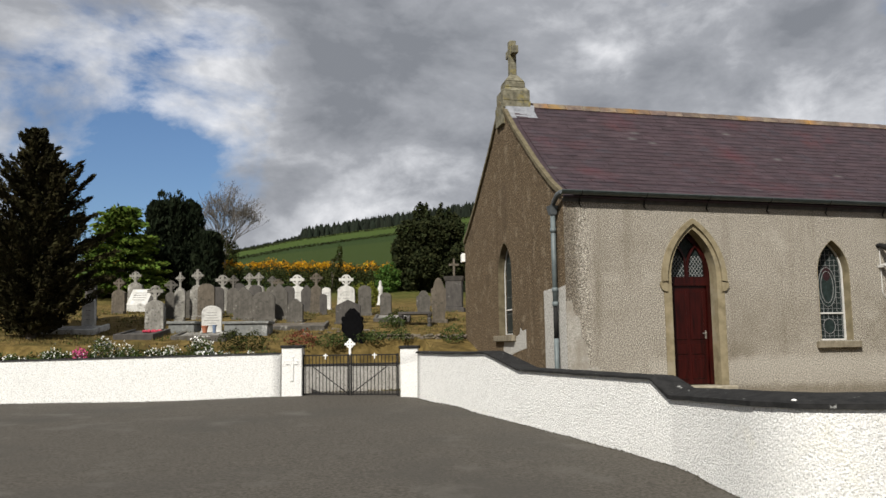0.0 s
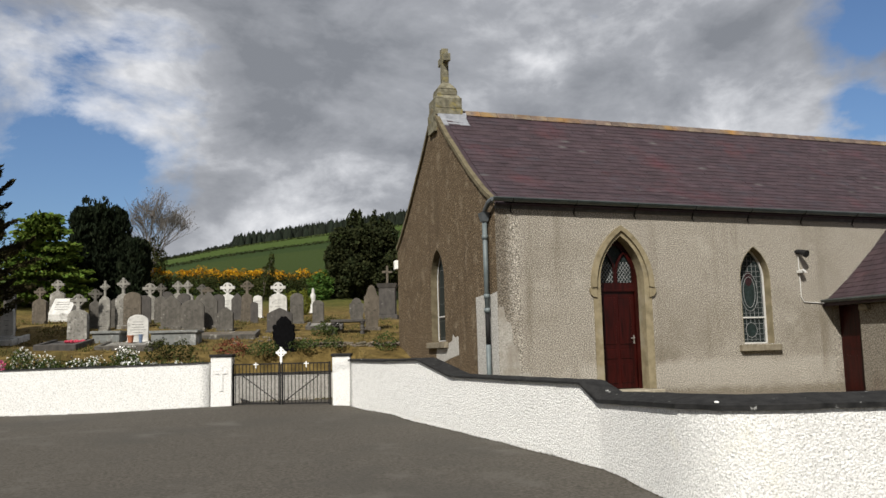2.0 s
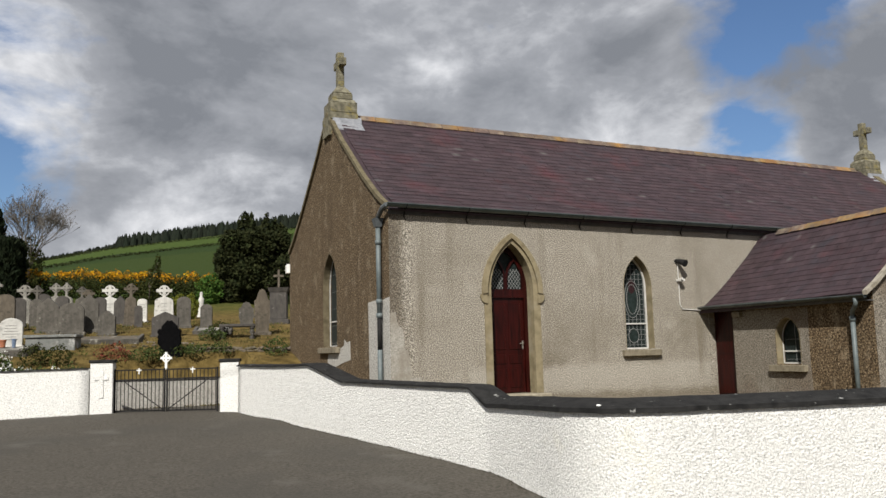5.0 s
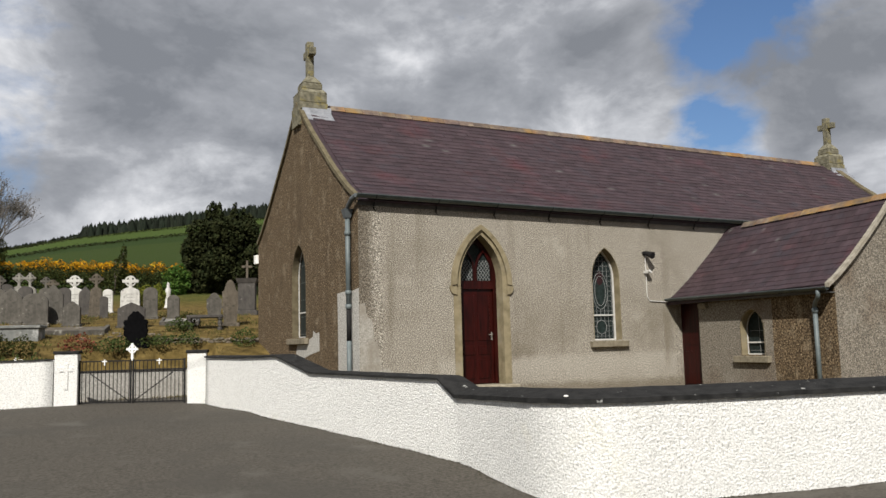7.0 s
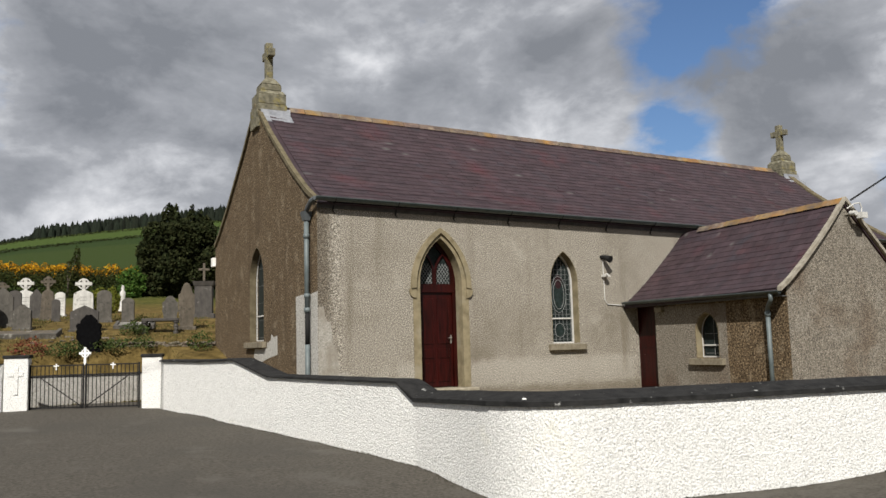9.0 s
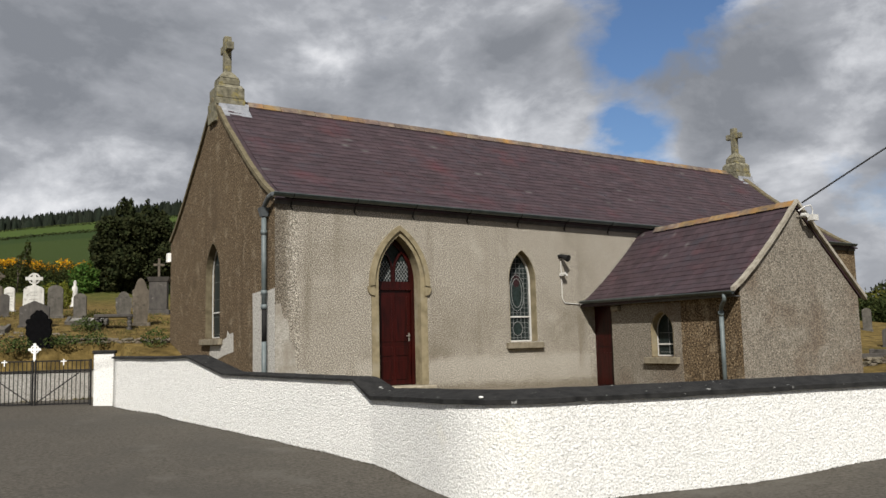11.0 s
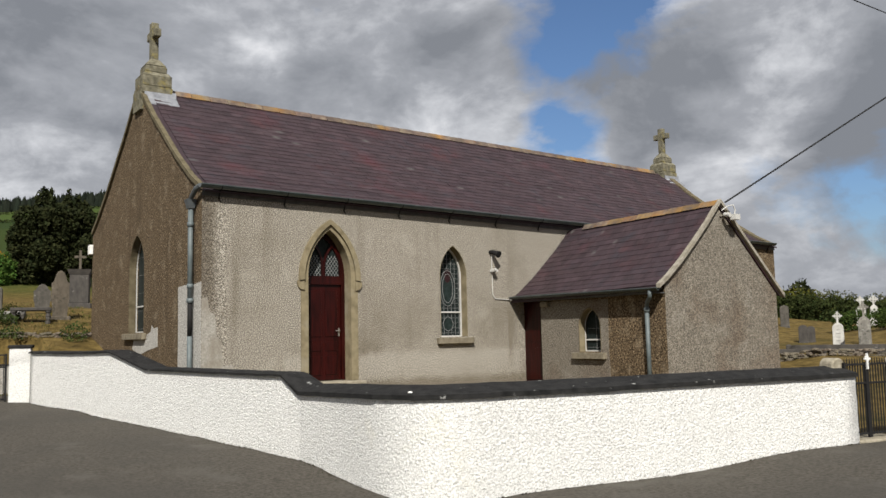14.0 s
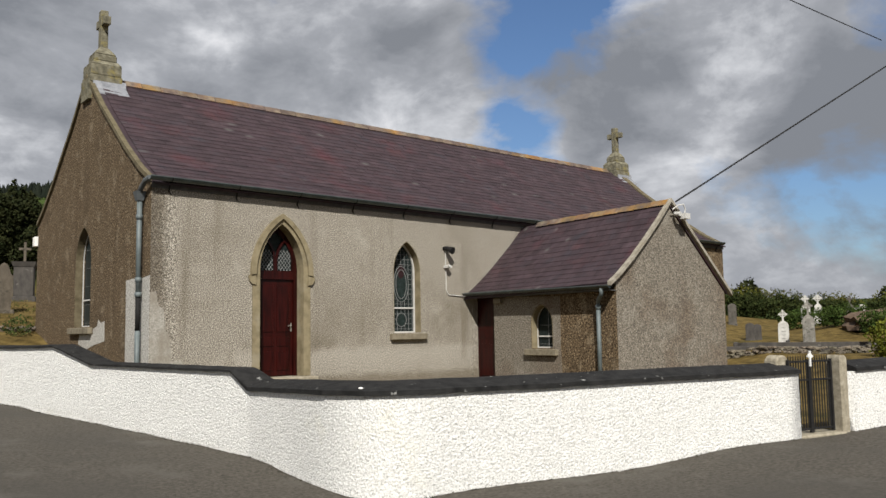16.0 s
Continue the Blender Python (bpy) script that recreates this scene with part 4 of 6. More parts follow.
def lancet_window(parent, to3d, cx, half, bottom, spring, top, depth, sill_half, name="window", light=True, lining="cement", edge=0.036):
    """Stained glass in a pointed reveal, with a projecting sill; d runs into the wall."""
    ob = new(name)
    ob.parent = parent
    bm = bmesh.new()
    slab(bm, lancet(cx, half - 0.02, bottom, spring, top - 0.02), lambda u, v, d: to3d(u, v, depth + 0.02 + d), 0.02)
    part("pane", bm, M["stained"], ob, "dark leaded stained glass")
    bm = bmesh.new()
    band(bm, lancet(cx, half - edge, bottom + edge, spring, top - edge * 1.25), lancet(cx, half + 0.01, bottom, spring, top + 0.01), lambda u, v, d: to3d(u, v, depth - 0.02 + d), 0.05 if edge > 0.02 else 0.022)
    part("frame", bm, M["white_frame"], ob, "white painted frame")
    bm = bmesh.new()
    z = bottom + (top - bottom) * 0.27
    slab(bm, [(cx - half + 0.04, z - 0.015), (cx + half - 0.04, z - 0.015), (cx + half - 0.04, z + 0.015), (cx - half + 0.04, z + 0.015)], lambda u, v, d: to3d(u, v, depth - 0.02 + d), 0.03)
    part("glazing_bar", bm, M["white_frame"], ob)
    bm = bmesh.new()
    slab(bm, [(cx - half + 0.02, bottom), (cx + half - 0.02, bottom), (cx + half - 0.02, bottom + 0.028), (cx - half + 0.02, bottom + 0.028)], lambda u, v, d: to3d(u, v, depth - 0.02 + d), 0.03)
    part("glazing_bar", bm, M["white_frame"], ob)
    # coloured pieces and lead lines
    for cz, rz, rx, mt in () if not light else ((bottom + (z - bottom) * 0.52, 0.16, 0.14, "stained_blue"), (z + (top - z) * 0.36, 0.42, 0.21, "stained_blue"), (z + (top - z) * 0.55, 0.16, 0.10, "stained_red")):
        bm = bmesh.new()
        n = 18
        slab(bm, [(cx + rx * math.cos(2 * math.pi * i / n), cz + rz * math.sin(2 * math.pi * i / n)) for i in range(n)],
             lambda u, v, d, o=(0.008 if mt == "stained_blue" else 0.004): to3d(u, v, depth + o + d), 0.01)
        part("glass_medallion", bm, M[mt], ob)
    bm = bmesh.new()
    for cz, rz, rx in () if not light else ((bottom + (z - bottom) * 0.52, 0.16, 0.14), (z + (top - z) * 0.36, 0.42, 0.21), (z + (top - z) * 0.36, 0.34, 0.15)):
        n = 20
        ring = [(cx + rx * math.cos(2 * math.pi * i / n), cz + rz * math.sin(2 * math.pi * i / n)) for i in range(n + 1)]
        for (a, b), (c, d) in zip(ring, ring[1:]):
            tube(bm, to3d(a, b, depth), to3d(c, d, depth), 0.007, n=4)
    rise = top - spring
    k = bottom + 0.09
    while k < top - 0.12:
        wdt = half - 0.06 if k < spring else max(0.0, half * (1 - ((k - spring) / rise) ** 1.8) - 0.05)
        if wdt > 0.04:
            tube(bm, to3d(cx - wdt, k, depth + 0.015), to3d(cx + wdt, k, depth + 0.015), 0.005, n=4)
        k += 0.115 if light else 0.42
    for i in range(-3, 4) if light else (0,):
        u = cx + i * half / 3.6
        zt = spring + rise * max(0.0, 1 - (abs(i) / 3.6) ** 1.3) * 0.85
        tube(bm, to3d(u, bottom + 0.05, depth + 0.015), to3d(u, zt, depth + 0.015), 0.005, n=4)
    part("leading", bm, M["lead_came"], ob)
    bm = bmesh.new()
    slab(bm, [(cx - sill_half, bottom - 0.16), (cx + sill_half, bottom - 0.16), (cx + sill_half, bottom - 0.02), (cx - sill_half, bottom - 0.02)],
         lambda u, v, d: to3d(u, v, -0.10 + d), 0.12 + depth)
    part("sill", bevelled(bm, 0.01), M["sill"], ob, "weathered stone sill")
    # smooth cement lining of the reveal
    bm = bmesh.new()
    band(bm, lancet(cx, half - 0.012, bottom - 0.02, spring, top - 0.012), lancet(cx, half + 0.004, bottom - 0.02, spring, top + 0.004), lambda u, v, d: to3d(u, v, 0.002 + d), depth - 0.03)
    part("reveal", bm, M[lining], ob, "smooth buff reveal")
    return ob


lancet_window(church, front, 5.97, 0.385, 0.86, 2.28, 2.97, 0.24, 0.505)
lancet_window(church, west, 4.27, 0.60, 1.10, 2.55, 3.37, 0.19, 0.80, light=False, lining="reveal_dark", edge=0.012)

# a pale making-good on the front wall beside the corner
bm = bmesh.new()
slab(bm, [(0.01, -0.5), (1.5, -0.5), (1.2, 0.05), (0.8, 0.12), (0.62, 0.42), (0.44, 0.40), (0.40, 0.85), (0.30, 1.0), (0.27, 1.38), (0.16, 1.45), (0.12, 1.72), (0.01, 1.7)], lambda u, v, d: (u, -0.006 - d, v), 0.005)
part("render_patch", bm, M["patch_old"], church, "older pale render patch")

# horn loudspeaker, camera and conduit on the front wall
lamp = thing("wall_horn", "small dark horn loudspeaker and camera on the wall", "light fitting", at=(7.08, 0, 2.80))
bm = bmesh.new()
tube(bm, (0, 0, 0.05), (0, -0.10, 0.05), 0.05, n=12)
tube(bm, (0.02, -0.08, 0.05), (0.06, -0.26, -0.02), 0.05, 0.085, n=14)
part("lamp_head", bm, M["iron"], lamp)
bm = bmesh.new()
box(bm, -0.03, 0.10, -0.16, 0.0, -0.42, -0.37)
tube(bm, (0.0, -0.20, -0.37), (0.0, 0, -0.39), 0.03, n=8)
part("camera_box", bm, M["white_frame"], lamp, "white camera bracket")
bm = bmesh.new()
pipe_run(bm, [(0.02, -0.02, 0.0), (0.03, -0.02, -0.62), (0.03, -0.02, -0.95), (0.10, -0.02, -1.06), (0.80, -0.02, -1.10)], 0.011, 6)
part("conduit", bm, M["white_frame"], lamp, "white conduit")
alarm = thing("alarm_box", "small white box high on the gable corner", "alarm box", at=(-0.04, W - 0.1, 3.40))
bm = bmesh.new()
box(bm, -0.06, 0.03, -0.02, 0.22, -0.13, 0.13)
part("box_body", bevelled(bm, 0.012), M["white_smooth"], alarm)
chip = thing("loose_stone", "small pale stone lying on the black coping", "stone", at=(-0.575, -8.06, 0.298))
bm = bmesh.new()
bmesh.ops.create_icosphere(bm, subdivisions=2, radius=0.024)
for v in bm.verts:
    v.co = Vector((v.co.x * 1.2, v.co.y, v.co.z * 0.55)) * (1 + 0.25 * noise.noise(v.co * 30))
part("stone_body", bm, M["white_smooth"], chip)

# ---- annex ----
AX0, AX1, AY, AE, AR = 7.93, 11.75, -4.51, 1.78, 3.66
AM = 9.75
annex = thing("annex", "small grey roughcast annex with purple slate roof", "annex")
AWIN = lancet(-2.37, 0.33, 0.47, 1.02, 1.44)
side = lambda u, v, d: (AX0 + d, u, v)
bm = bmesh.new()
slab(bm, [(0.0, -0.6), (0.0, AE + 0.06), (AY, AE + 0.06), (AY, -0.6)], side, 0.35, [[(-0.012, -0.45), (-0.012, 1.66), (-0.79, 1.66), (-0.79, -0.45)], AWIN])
part("side_wall", bm, M["dash_brown"], annex, "brown roughcast")

bm = bmesh.new()
slab(bm, [(-0.80, -0.6), (-0.80, 1.62), (-1.6, 1.63), (-2.95, 1.61), (-2.93, 0.6), (-2.97, -0.6)], lambda u, v, d: (AX0 - d, u, v), 0.006, [lancet(-2.37, 0.342, 0.29, 1.02, 1.455)])
part("render_patch", bm, M["dash_grey"], annex, "greyer patch of render round the small window")


def annex_z(x):
    """Top of the slates: straight to the east, with a kick at the west eaves."""
    a = AM - x
    if a < 0:
        return AR + a * 0.935
    return steps(a, ((0, AR), (0.45, AR - 0.475), (0.86, AR - 0.87), (1.35, AR - 1.31), (1.82, AR - 1.685), (2.1, AR - 1.865)))


bm = bmesh.new()
slab(bm, [(AX0 + 0.004, -0.6), (AX1, -0.6), (AX1, annex_z(AX1) - 0.05), (AM, AR - 0.06), (AM - 0.86, annex_z(AM - 0.86) - 0.05), (AM - 1.35, annex_z(AM - 1.35) - 0.05), (AX0 + 0.004, annex_z(AX0) - 0.05)], lambda u, v, d: (u, AY - 0.005 + d, v), 0.35)
part("gable_wall", bm, M["dash_grey"], annex, "grey roughcast gable with brown streaks")
bm = bmesh.new()
box(bm, AX1 - 0.35, AX1 - 0.01, AY + 0.4, 0.0, -0.6, AE)
part("east_wall", bm, M["dash_grey"], annex)
bm = bmesh.new()
for run in ((0, -0.45, -0.86, -1.35, -1.82, -2.06), (0, 1.0, 2.06)):
    t, b = [[[bm.verts.new((AM + q, y, annex_z(AM + q) - dz - 0.02 * (y - AY))) for y in (AY - 0.05, 0.2 if abs(q) < 1.0 else 0.0)] for q in run] for dz in (0.035, 0.10)]
    for i in range(len(run) - 1):
        bm.faces.new((t[i][0], t[i][1], t[i + 1][1], t[i + 1][0]))
        bm.faces.new((b[i][0], b[i + 1][0], b[i + 1][1], b[i][1]))
        for e in (0, 1):
            bm.faces.new((t[i][e], t[i + 1][e], b[i + 1][e], b[i][e]))
    for i in (0, len(run) - 1):
        bm.faces.new((t[i][0], t[i][1], b[i][1], b[i][0]))
aroof = part("roof", bm, M["slate_joined"], annex, "purple slate roof")
for run in ((-0.002, -0.45, -0.86, -1.35, -1.82, -2.1), (0.002, 1.0, 2.16)):
    bm = bmesh.new()
    top = [(AM + q, annex_z(AM + q) + 0.04) for q in run]
    slab(bm, top + [(u, v - 0.085) for u, v in top[::-1]], lambda u, v, d: (u, AY - 0.12 + d, v), 0.10)
    part("verge", bm, M["verge_pale"], annex, "pale cement verge")
y = AY - 0.05
while y < -0.75:
    bm = bmesh.new()
    slab(bm, [(AM - 0.15, AR - 0.10), (AM - 0.04, AR + 0.03), (AM + 0.04, AR + 0.03), (AM + 0.15, AR - 0.10), (AM, AR - 0.02)], lambda u, v, d, a=y: (u, a + d, v - 0.015 - 0.02 * (a - AY)), 0.43)
    part("ridge_tile", bm, M["ridge"], aroof)
    y += 0.445
gutter(annex, (AX0 - 0.29, AY - 0.08, AE - 0.03), (AX0 - 0.29, -0.05, AE - 0.01), 0.055)
bm = bmesh.new()
box(bm, AX0 - 0.20, AX0, AY, -0.01, AE - 0.13, AE - 0.11)
box(bm, AX0 - 0.215, AX0 - 0.2, AY, -0.01, AE - 0.13, AE + 0.02)
part("fascia", bm, M["eave_board_shade"], annex)
bm = bmesh.new()
pipe_run(bm, [(AX0 - 0.29, AY + 0.14, AE - 0.07), (AX0 - 0.29, AY + 0.14, AE - 0.17), (AX0 - 0.25, AY + 0.19, AE - 0.22), (AX0 - 0.14, AY + 0.35, AE - 0.30), (AX0 - 0.10, AY + 0.40, AE - 0.36), (AX0 - 0.10, AY + 0.40, AE - 0.44)], 0.042, 10)
tube(bm, (AX0 - 0.10, AY + 0.40, AE - 0.40), (AX0 - 0.10, AY + 0.40, -0.4), 0.045, n=12)
tube(bm, (AX0 - 0.10, AY + 0.40, AE - 0.50), (AX0 - 0.10, AY + 0.40, AE - 0.41), 0.058, n=12)
part("downpipe", bm, M["pipe"], annex, "grey painted downpipe", True)
adoor = new("door")
adoor.parent = annex
bm = bmesh.new()
box(bm, AX0 + 0.16, AX0 + 0.21, -0.785, -0.016, -0.38, 1.655)
for z0, z1 in ((-0.2, 0.55), (0.7, 1.5)):
    box(bm, AX0 + 0.145, AX0 + 0.16, -0.68, -0.14, z0, z1)
part("door_leaf", bm, M["door"], adoor, "red-brown door")
bm = bmesh.new()
box(bm, AX0 - 0.002, AX0 + 0.16, -0.020, -0.002, -0.45, 1.655)
part("jamb", bm, M["dash_pale"], adoor, "pale roughcast jamb")
bm = bmesh.new()
box(bm, AX0 - 0.05, AX0 + 0.2, -0.785, -0.02, -0.48, -0.39)
part("threshold", bm, M["sill"], adoor)
lancet_window(annex, side, -2.37, 0.33, 0.47, 1.02, 1.44, 0.20, 0.49, light=False, edge=0.013)
vent = thing("wall_box", "pale plastic junction box under the annex eaves", "junction box", at=(AX0 - 0.05, -1.0, 1.56))
bm = bmesh.new()
box(bm, -0.06, 0.05, -0.12, 0.12, -0.05, 0.06)
part("box_body", bevelled(bm, 0.01), M["sill"], vent)

# floodlight and cable under the annex gable
flood = thing("gable_lamp", "white floodlight with a looped cable on the annex gable", "light fitting", at=(AM + 0.25, AY - 0.1, AR - 0.32))
bm = bmesh.new()
box(bm, -0.06, 0.12, -0.22, -0.08, -0.10, 0.02)
tube(bm, (-0.12, 0, 0.02), (-0.12, -0.14, 0.0), 0.05, n=10)
part("lamp_head", bm, M["white_frame"], flood)
bm = bmesh.new()
pipe_run(bm, [(-0.25, -0.02, 0.1), (-0.12, -0.10, 0.2), (0.0, -0.14, 0.22), (0.06, -0.14, 0.12), (0.05, -0.12, 0.0)], 0.014, 6)
part("cable", bm, M["white_frame"], flood)

# ---- graveyard ----
M["stone_white"] = surface("white_marble", [(0.3, (0.40, 0.39, 0.36)), (0.7, (0.62, 0.61, 0.575))], 6, 0.8, 0.004, 30, stain=[((0.16, 0.152, 0.13), 0.55, 0.68)], stain_scale=3.0, streak=(0.10, 0.095, 0.08))
M["stone_pale"] = surface("pale_limestone", [(0.3, (0.125, 0.117, 0.10)), (0.7, (0.28, 0.267, 0.235))], 7, 0.85, 0.006, 26, stain=[((0.46, 0.45, 0.41), 0.58, 0.68), ((0.07, 0.065, 0.055), 0.52, 0.68)], stain_scale=3.4, stretch=(1, 1, 0.45), streak=(0.05, 0.046, 0.038))
M["stone_grey"] = surface("grey_limestone", [(0.3, (0.052, 0.047, 0.039)), (0.7, (0.118, 0.107, 0.09))], 7, 0.88, 0.006, 26, stain=[((0.34, 0.33, 0.29), 0.62, 0.72), ((0.05, 0.046, 0.038), 0.52, 0.68)], stain_scale=3.2, stretch=(1, 1, 0.45), streak=(0.03, 0.028, 0.022))
M["stone_brown"] = surface("brown_sandstone", [(0.3, (0.058, 0.047, 0.034)), (0.7, (0.13, 0.108, 0.08))], 7, 0.9, 0.006, 26, stain=[((0.32, 0.30, 0.25), 0.63, 0.72), ((0.05, 0.042, 0.03), 0.54, 0.68)], stain_scale=3.2, stretch=(1, 1, 0.45), streak=(0.03, 0.028, 0.022))
M["stone_dark"] = surface("dark_granite", [(0.3, (0.034, 0.030, 0.027)), (0.7, (0.075, 0.067, 0.058))], 8, 0.8, 0.006, 26, stain=[((0.22, 0.21, 0.19), 0.63, 0.73)], stain_scale=3.0, stretch=(1, 1, 0.45), streak=(0.03, 0.028, 0.022))
M["stone_black"] = surface("polished_black_granite", [(0.3, (0.003, 0.003, 0.0032)), (0.7, (0.006, 0.006, 0.0065))], 12, 0.9, 0.002, 30, gloss=0.02)
M["ink"] = surface("faded_lettering", [(0.3, (0.13, 0.13, 0.12)), (0.7, (0.22, 0.215, 0.20))], 9, 0.9)
M["stone_slate"] = surface("blue_grey_stone", [(0.3, (0.11, 0.115, 0.108)), (0.7, (0.20, 0.206, 0.196))], 7, 0.85, 0.006, 26, stain=[((0.38, 0.38, 0.365), 0.60, 0.70), ((0.12, 0.115, 0.10), 0.56, 0.7)], stain_scale=2.4)
TONE = {"slate": "pale blue-grey stone", "white": "white marble", "pale": "pale weathered limestone", "grey": "grey weathered limestone", "brown": "brown lichened sandstone", "dark": "dark grey granite", "black": "black granite"}
rnd = random.Random(7)


def grave(name, label, x, y, turn=None):
    t = rnd.uniform(-9, 9) - 12 if turn is None else turn
    ob = thing(name, label, "headstone", "headstones", (x, y, ground_z(x, y) - 0.03), t)
    if not label.startswith(("white", "pale")):
        ob["plain"] = 1
    return ob


def plinth(ob, w, h, d, mat):
    bm = bmesh.new()
    box(bm, -w / 2, w / 2, -d / 2, d / 2, -0.15, h)
    part("plinth", bevelled(bm, 0.015), mat, ob)


def lettering(ob, w, z0, z1, d, n):
    if ob.get("plain"):                                # weathered beyond reading
        return
    for i in range(n):
        bm = bmesh.new()
        half = w * rnd.uniform(0.22, 0.40)
        z = z1 - (z1 - z0) * i / max(1, n - 1)
        box(bm, -half, half, -d - 0.004, -d, z - 0.008, z + 0.008)
        part("inscription_line", bm, M["ink"], ob)


def celtic(x, y, h, w, tone, turn=None):
    """A wheel cross on a tapered shaft and stepped plinth."""
    ob = grave("celtic_cross", TONE[tone] + " wheel cross headstone on a plinth", x, y, turn)
    mat = M["stone_" + tone]
    d = max(0.07, w * 0.16)
    plinth(ob, w * 0.86, h * 0.09, d * 3.2, mat)
    bm = bmesh.new()
    zs = h * 0.63
    broad_slab = int(abs(x) * 100) % 3 != 0            # most stand on a shouldered slab, some on a slim shaft
    a, top = (w * 0.49, 0.95) if broad_slab else (w * 0.40, 0.80)
    half = [(a, h * 0.09), (a * top, zs - h * 0.09), (a * top * 0.97, zs - h * 0.03), (a * 0.72, zs + h * 0.01), (a * 0.42, zs + h * 0.035), (w * 0.13, zs + h * 0.06)]
    slab(bm, half + [(-p, q) for p, q in half[::-1]], lambda u, v, q: (u, q - d, v), 2 * d)
    part("shaft", bevelled(bm, 0.012), mat, ob)
    bm = bmesh.new()
    celtic_head(bm, w * 0.80, h - zs - 0.02, d * 0.6, zs + 0.02)
    part("cross_head", bm, mat, ob)
    lettering(ob, w * 0.5, h * 0.2, h * 0.5, d, 4)
    return ob


def tablet(x, y, h, w, tone, turn=None, lines_of=5):
    ob = grave("round_headstone", TONE[tone] + " round-topped headstone", x, y, turn)
    mat = M["stone_" + tone]
    d = 0.055
    plinth(ob, w * 1.12, h * 0.1, d * 4, mat)
    bm = bmesh.new()
    rise = min(w * 0.35, h * 0.25)
    arc = [(w / 2 * math.cos(math.pi * i / 12), h - rise + rise * math.sin(math.pi * i / 12)) for i in range(13)]
    slab(bm, [(-w / 2, h * 0.09), (w / 2, h * 0.09), *arc], lambda u, v, q: (u, q - d, v), 2 * d)
    part("tablet", bevelled(bm, 0.008), mat, ob)
    lettering(ob, w, h * 0.3, h * 0.75, d, lines_of)
    return ob


def gable(x, y, h, w, tone, turn=None):
    ob = grave("pointed_headstone", TONE[tone] + " headstone with a pointed top", x, y, turn)
    mat = M["stone_" + tone]
    d = 0.08
    plinth(ob, w * 1.1, h * 0.1, d * 4, mat)
    bm = bmesh.new()
    slab(bm, [(-w / 2, h * 0.09), (w / 2, h * 0.09), (w / 2, h * 0.76), (w * 0.3, h * 0.86), (0, h), (-w * 0.3, h * 0.86), (-w / 2, h * 0.76)], lambda u, v, q: (u, q - d, v), 2 * d)
    part("slab", bevelled(bm, 0.01), mat, ob)
    lettering(ob, w, h * 0.3, h * 0.7, d, 4)
    return ob


def shoulder(x, y, h, w, tone, turn=None):
    ob = grave("shouldered_headstone", TONE[tone] + " headstone with shaped shoulders", x, y, turn)
    mat = M["stone_" + tone]
    d = 0.07
    plinth(ob, w * 1.15, h * 0.08, d * 4, mat)
    bm = bmesh.new()
    half = [(0.40, 0.07), (0.42, 0.30), (0.5, 0.42), (0.46, 0.62), (0.5, 0.74), (0.34, 0.78), (0.27, 0.9), (0.16, 0.97), (0.0, 1.0)]
    pts = [(w * a, h * b) for a, b in half] + [(-w * a, h * b) for a, b in half[-2::-1]]
    if tone == "black":                                # carved leaf edge
        fine = []
        for (a, b), (c, e) in zip(pts, pts[1:] + pts[:1]):
            n = max(1, int(math.hypot(c - a, e - b) / 0.05))
            for i in range(n):
                k, r = i / n, (1.0 if b < h * 0.1 else 1.0 + 0.075 * (i % 2))
                fine.append(((a + (c - a) * k) * r, h * 0.45 + (b + (e - b) * k - h * 0.45) * r))
        pts = fine
    slab(bm, pts, lambda u, v, q: (u, q - d, v), 2 * d)
    part("slab", bevelled(bm, 0.008) if tone != "black" else bm, mat, ob)
    return ob


def obelisk(x, y, h, w, tone):
    ob = grave("statue_pedestal", TONE[tone] + " slender draped monument", x, y)
    bm = bmesh.new()
    n, rings = 10, []
    for z, r in ((-0.1, 0.5), (0.1, 0.5), (0.12, 0.36), (0.5, 0.30), (0.72, 0.34), (0.82, 0.16), (0.92, 0.2), (1.0, 0.08)):
        rings.append([bm.verts.new((r * w * math.cos(2 * math.pi * i / n), r * w * math.sin(2 * math.pi * i / n), z * h)) for i in range(n)])
    for a, b in zip(rings, rings[1:]):
        for i in range(n):
            bm.faces.new((a[i], a[(i + 1) % n], b[(i + 1) % n], b[i]))
    bm.faces.new(rings[-1])
    part("figure_block", bm, M["stone_" + tone], ob, smooth=True)


def tower(x, y, h, w, tone):
    """A tall square pedestal with a cornice and a plain cross."""
    ob = grave("pedestal_monument", TONE[tone] + " tall pedestal monument with a stone cross", x, y)
    mat = M["stone_" + tone]
    plinth(ob, w * 1.25, h * 0.1, w * 1.25, mat)
    bm = bmesh.new()
    box(bm, -w / 2, w / 2, -w / 2, w / 2, h * 0.1, h * 0.58)
    part("die", bevelled(bm, 0.015), mat, ob)
    bm = bmesh.new()
    v = box(bm, -w * 0.62, w * 0.62, -w * 0.62, w * 0.62, h * 0.58, h * 0.66)
    for i in range(4):
        v[i].co.x *= 0.85
        v[i].co.y *= 0.85
    part("cornice", bm, mat, ob)
    bm = bmesh.new()
    celtic_head(bm, w * 0.62, h * 0.33, 0.05, h * 0.66, False)
    part("cross", bm, M["stone_brown"], ob)


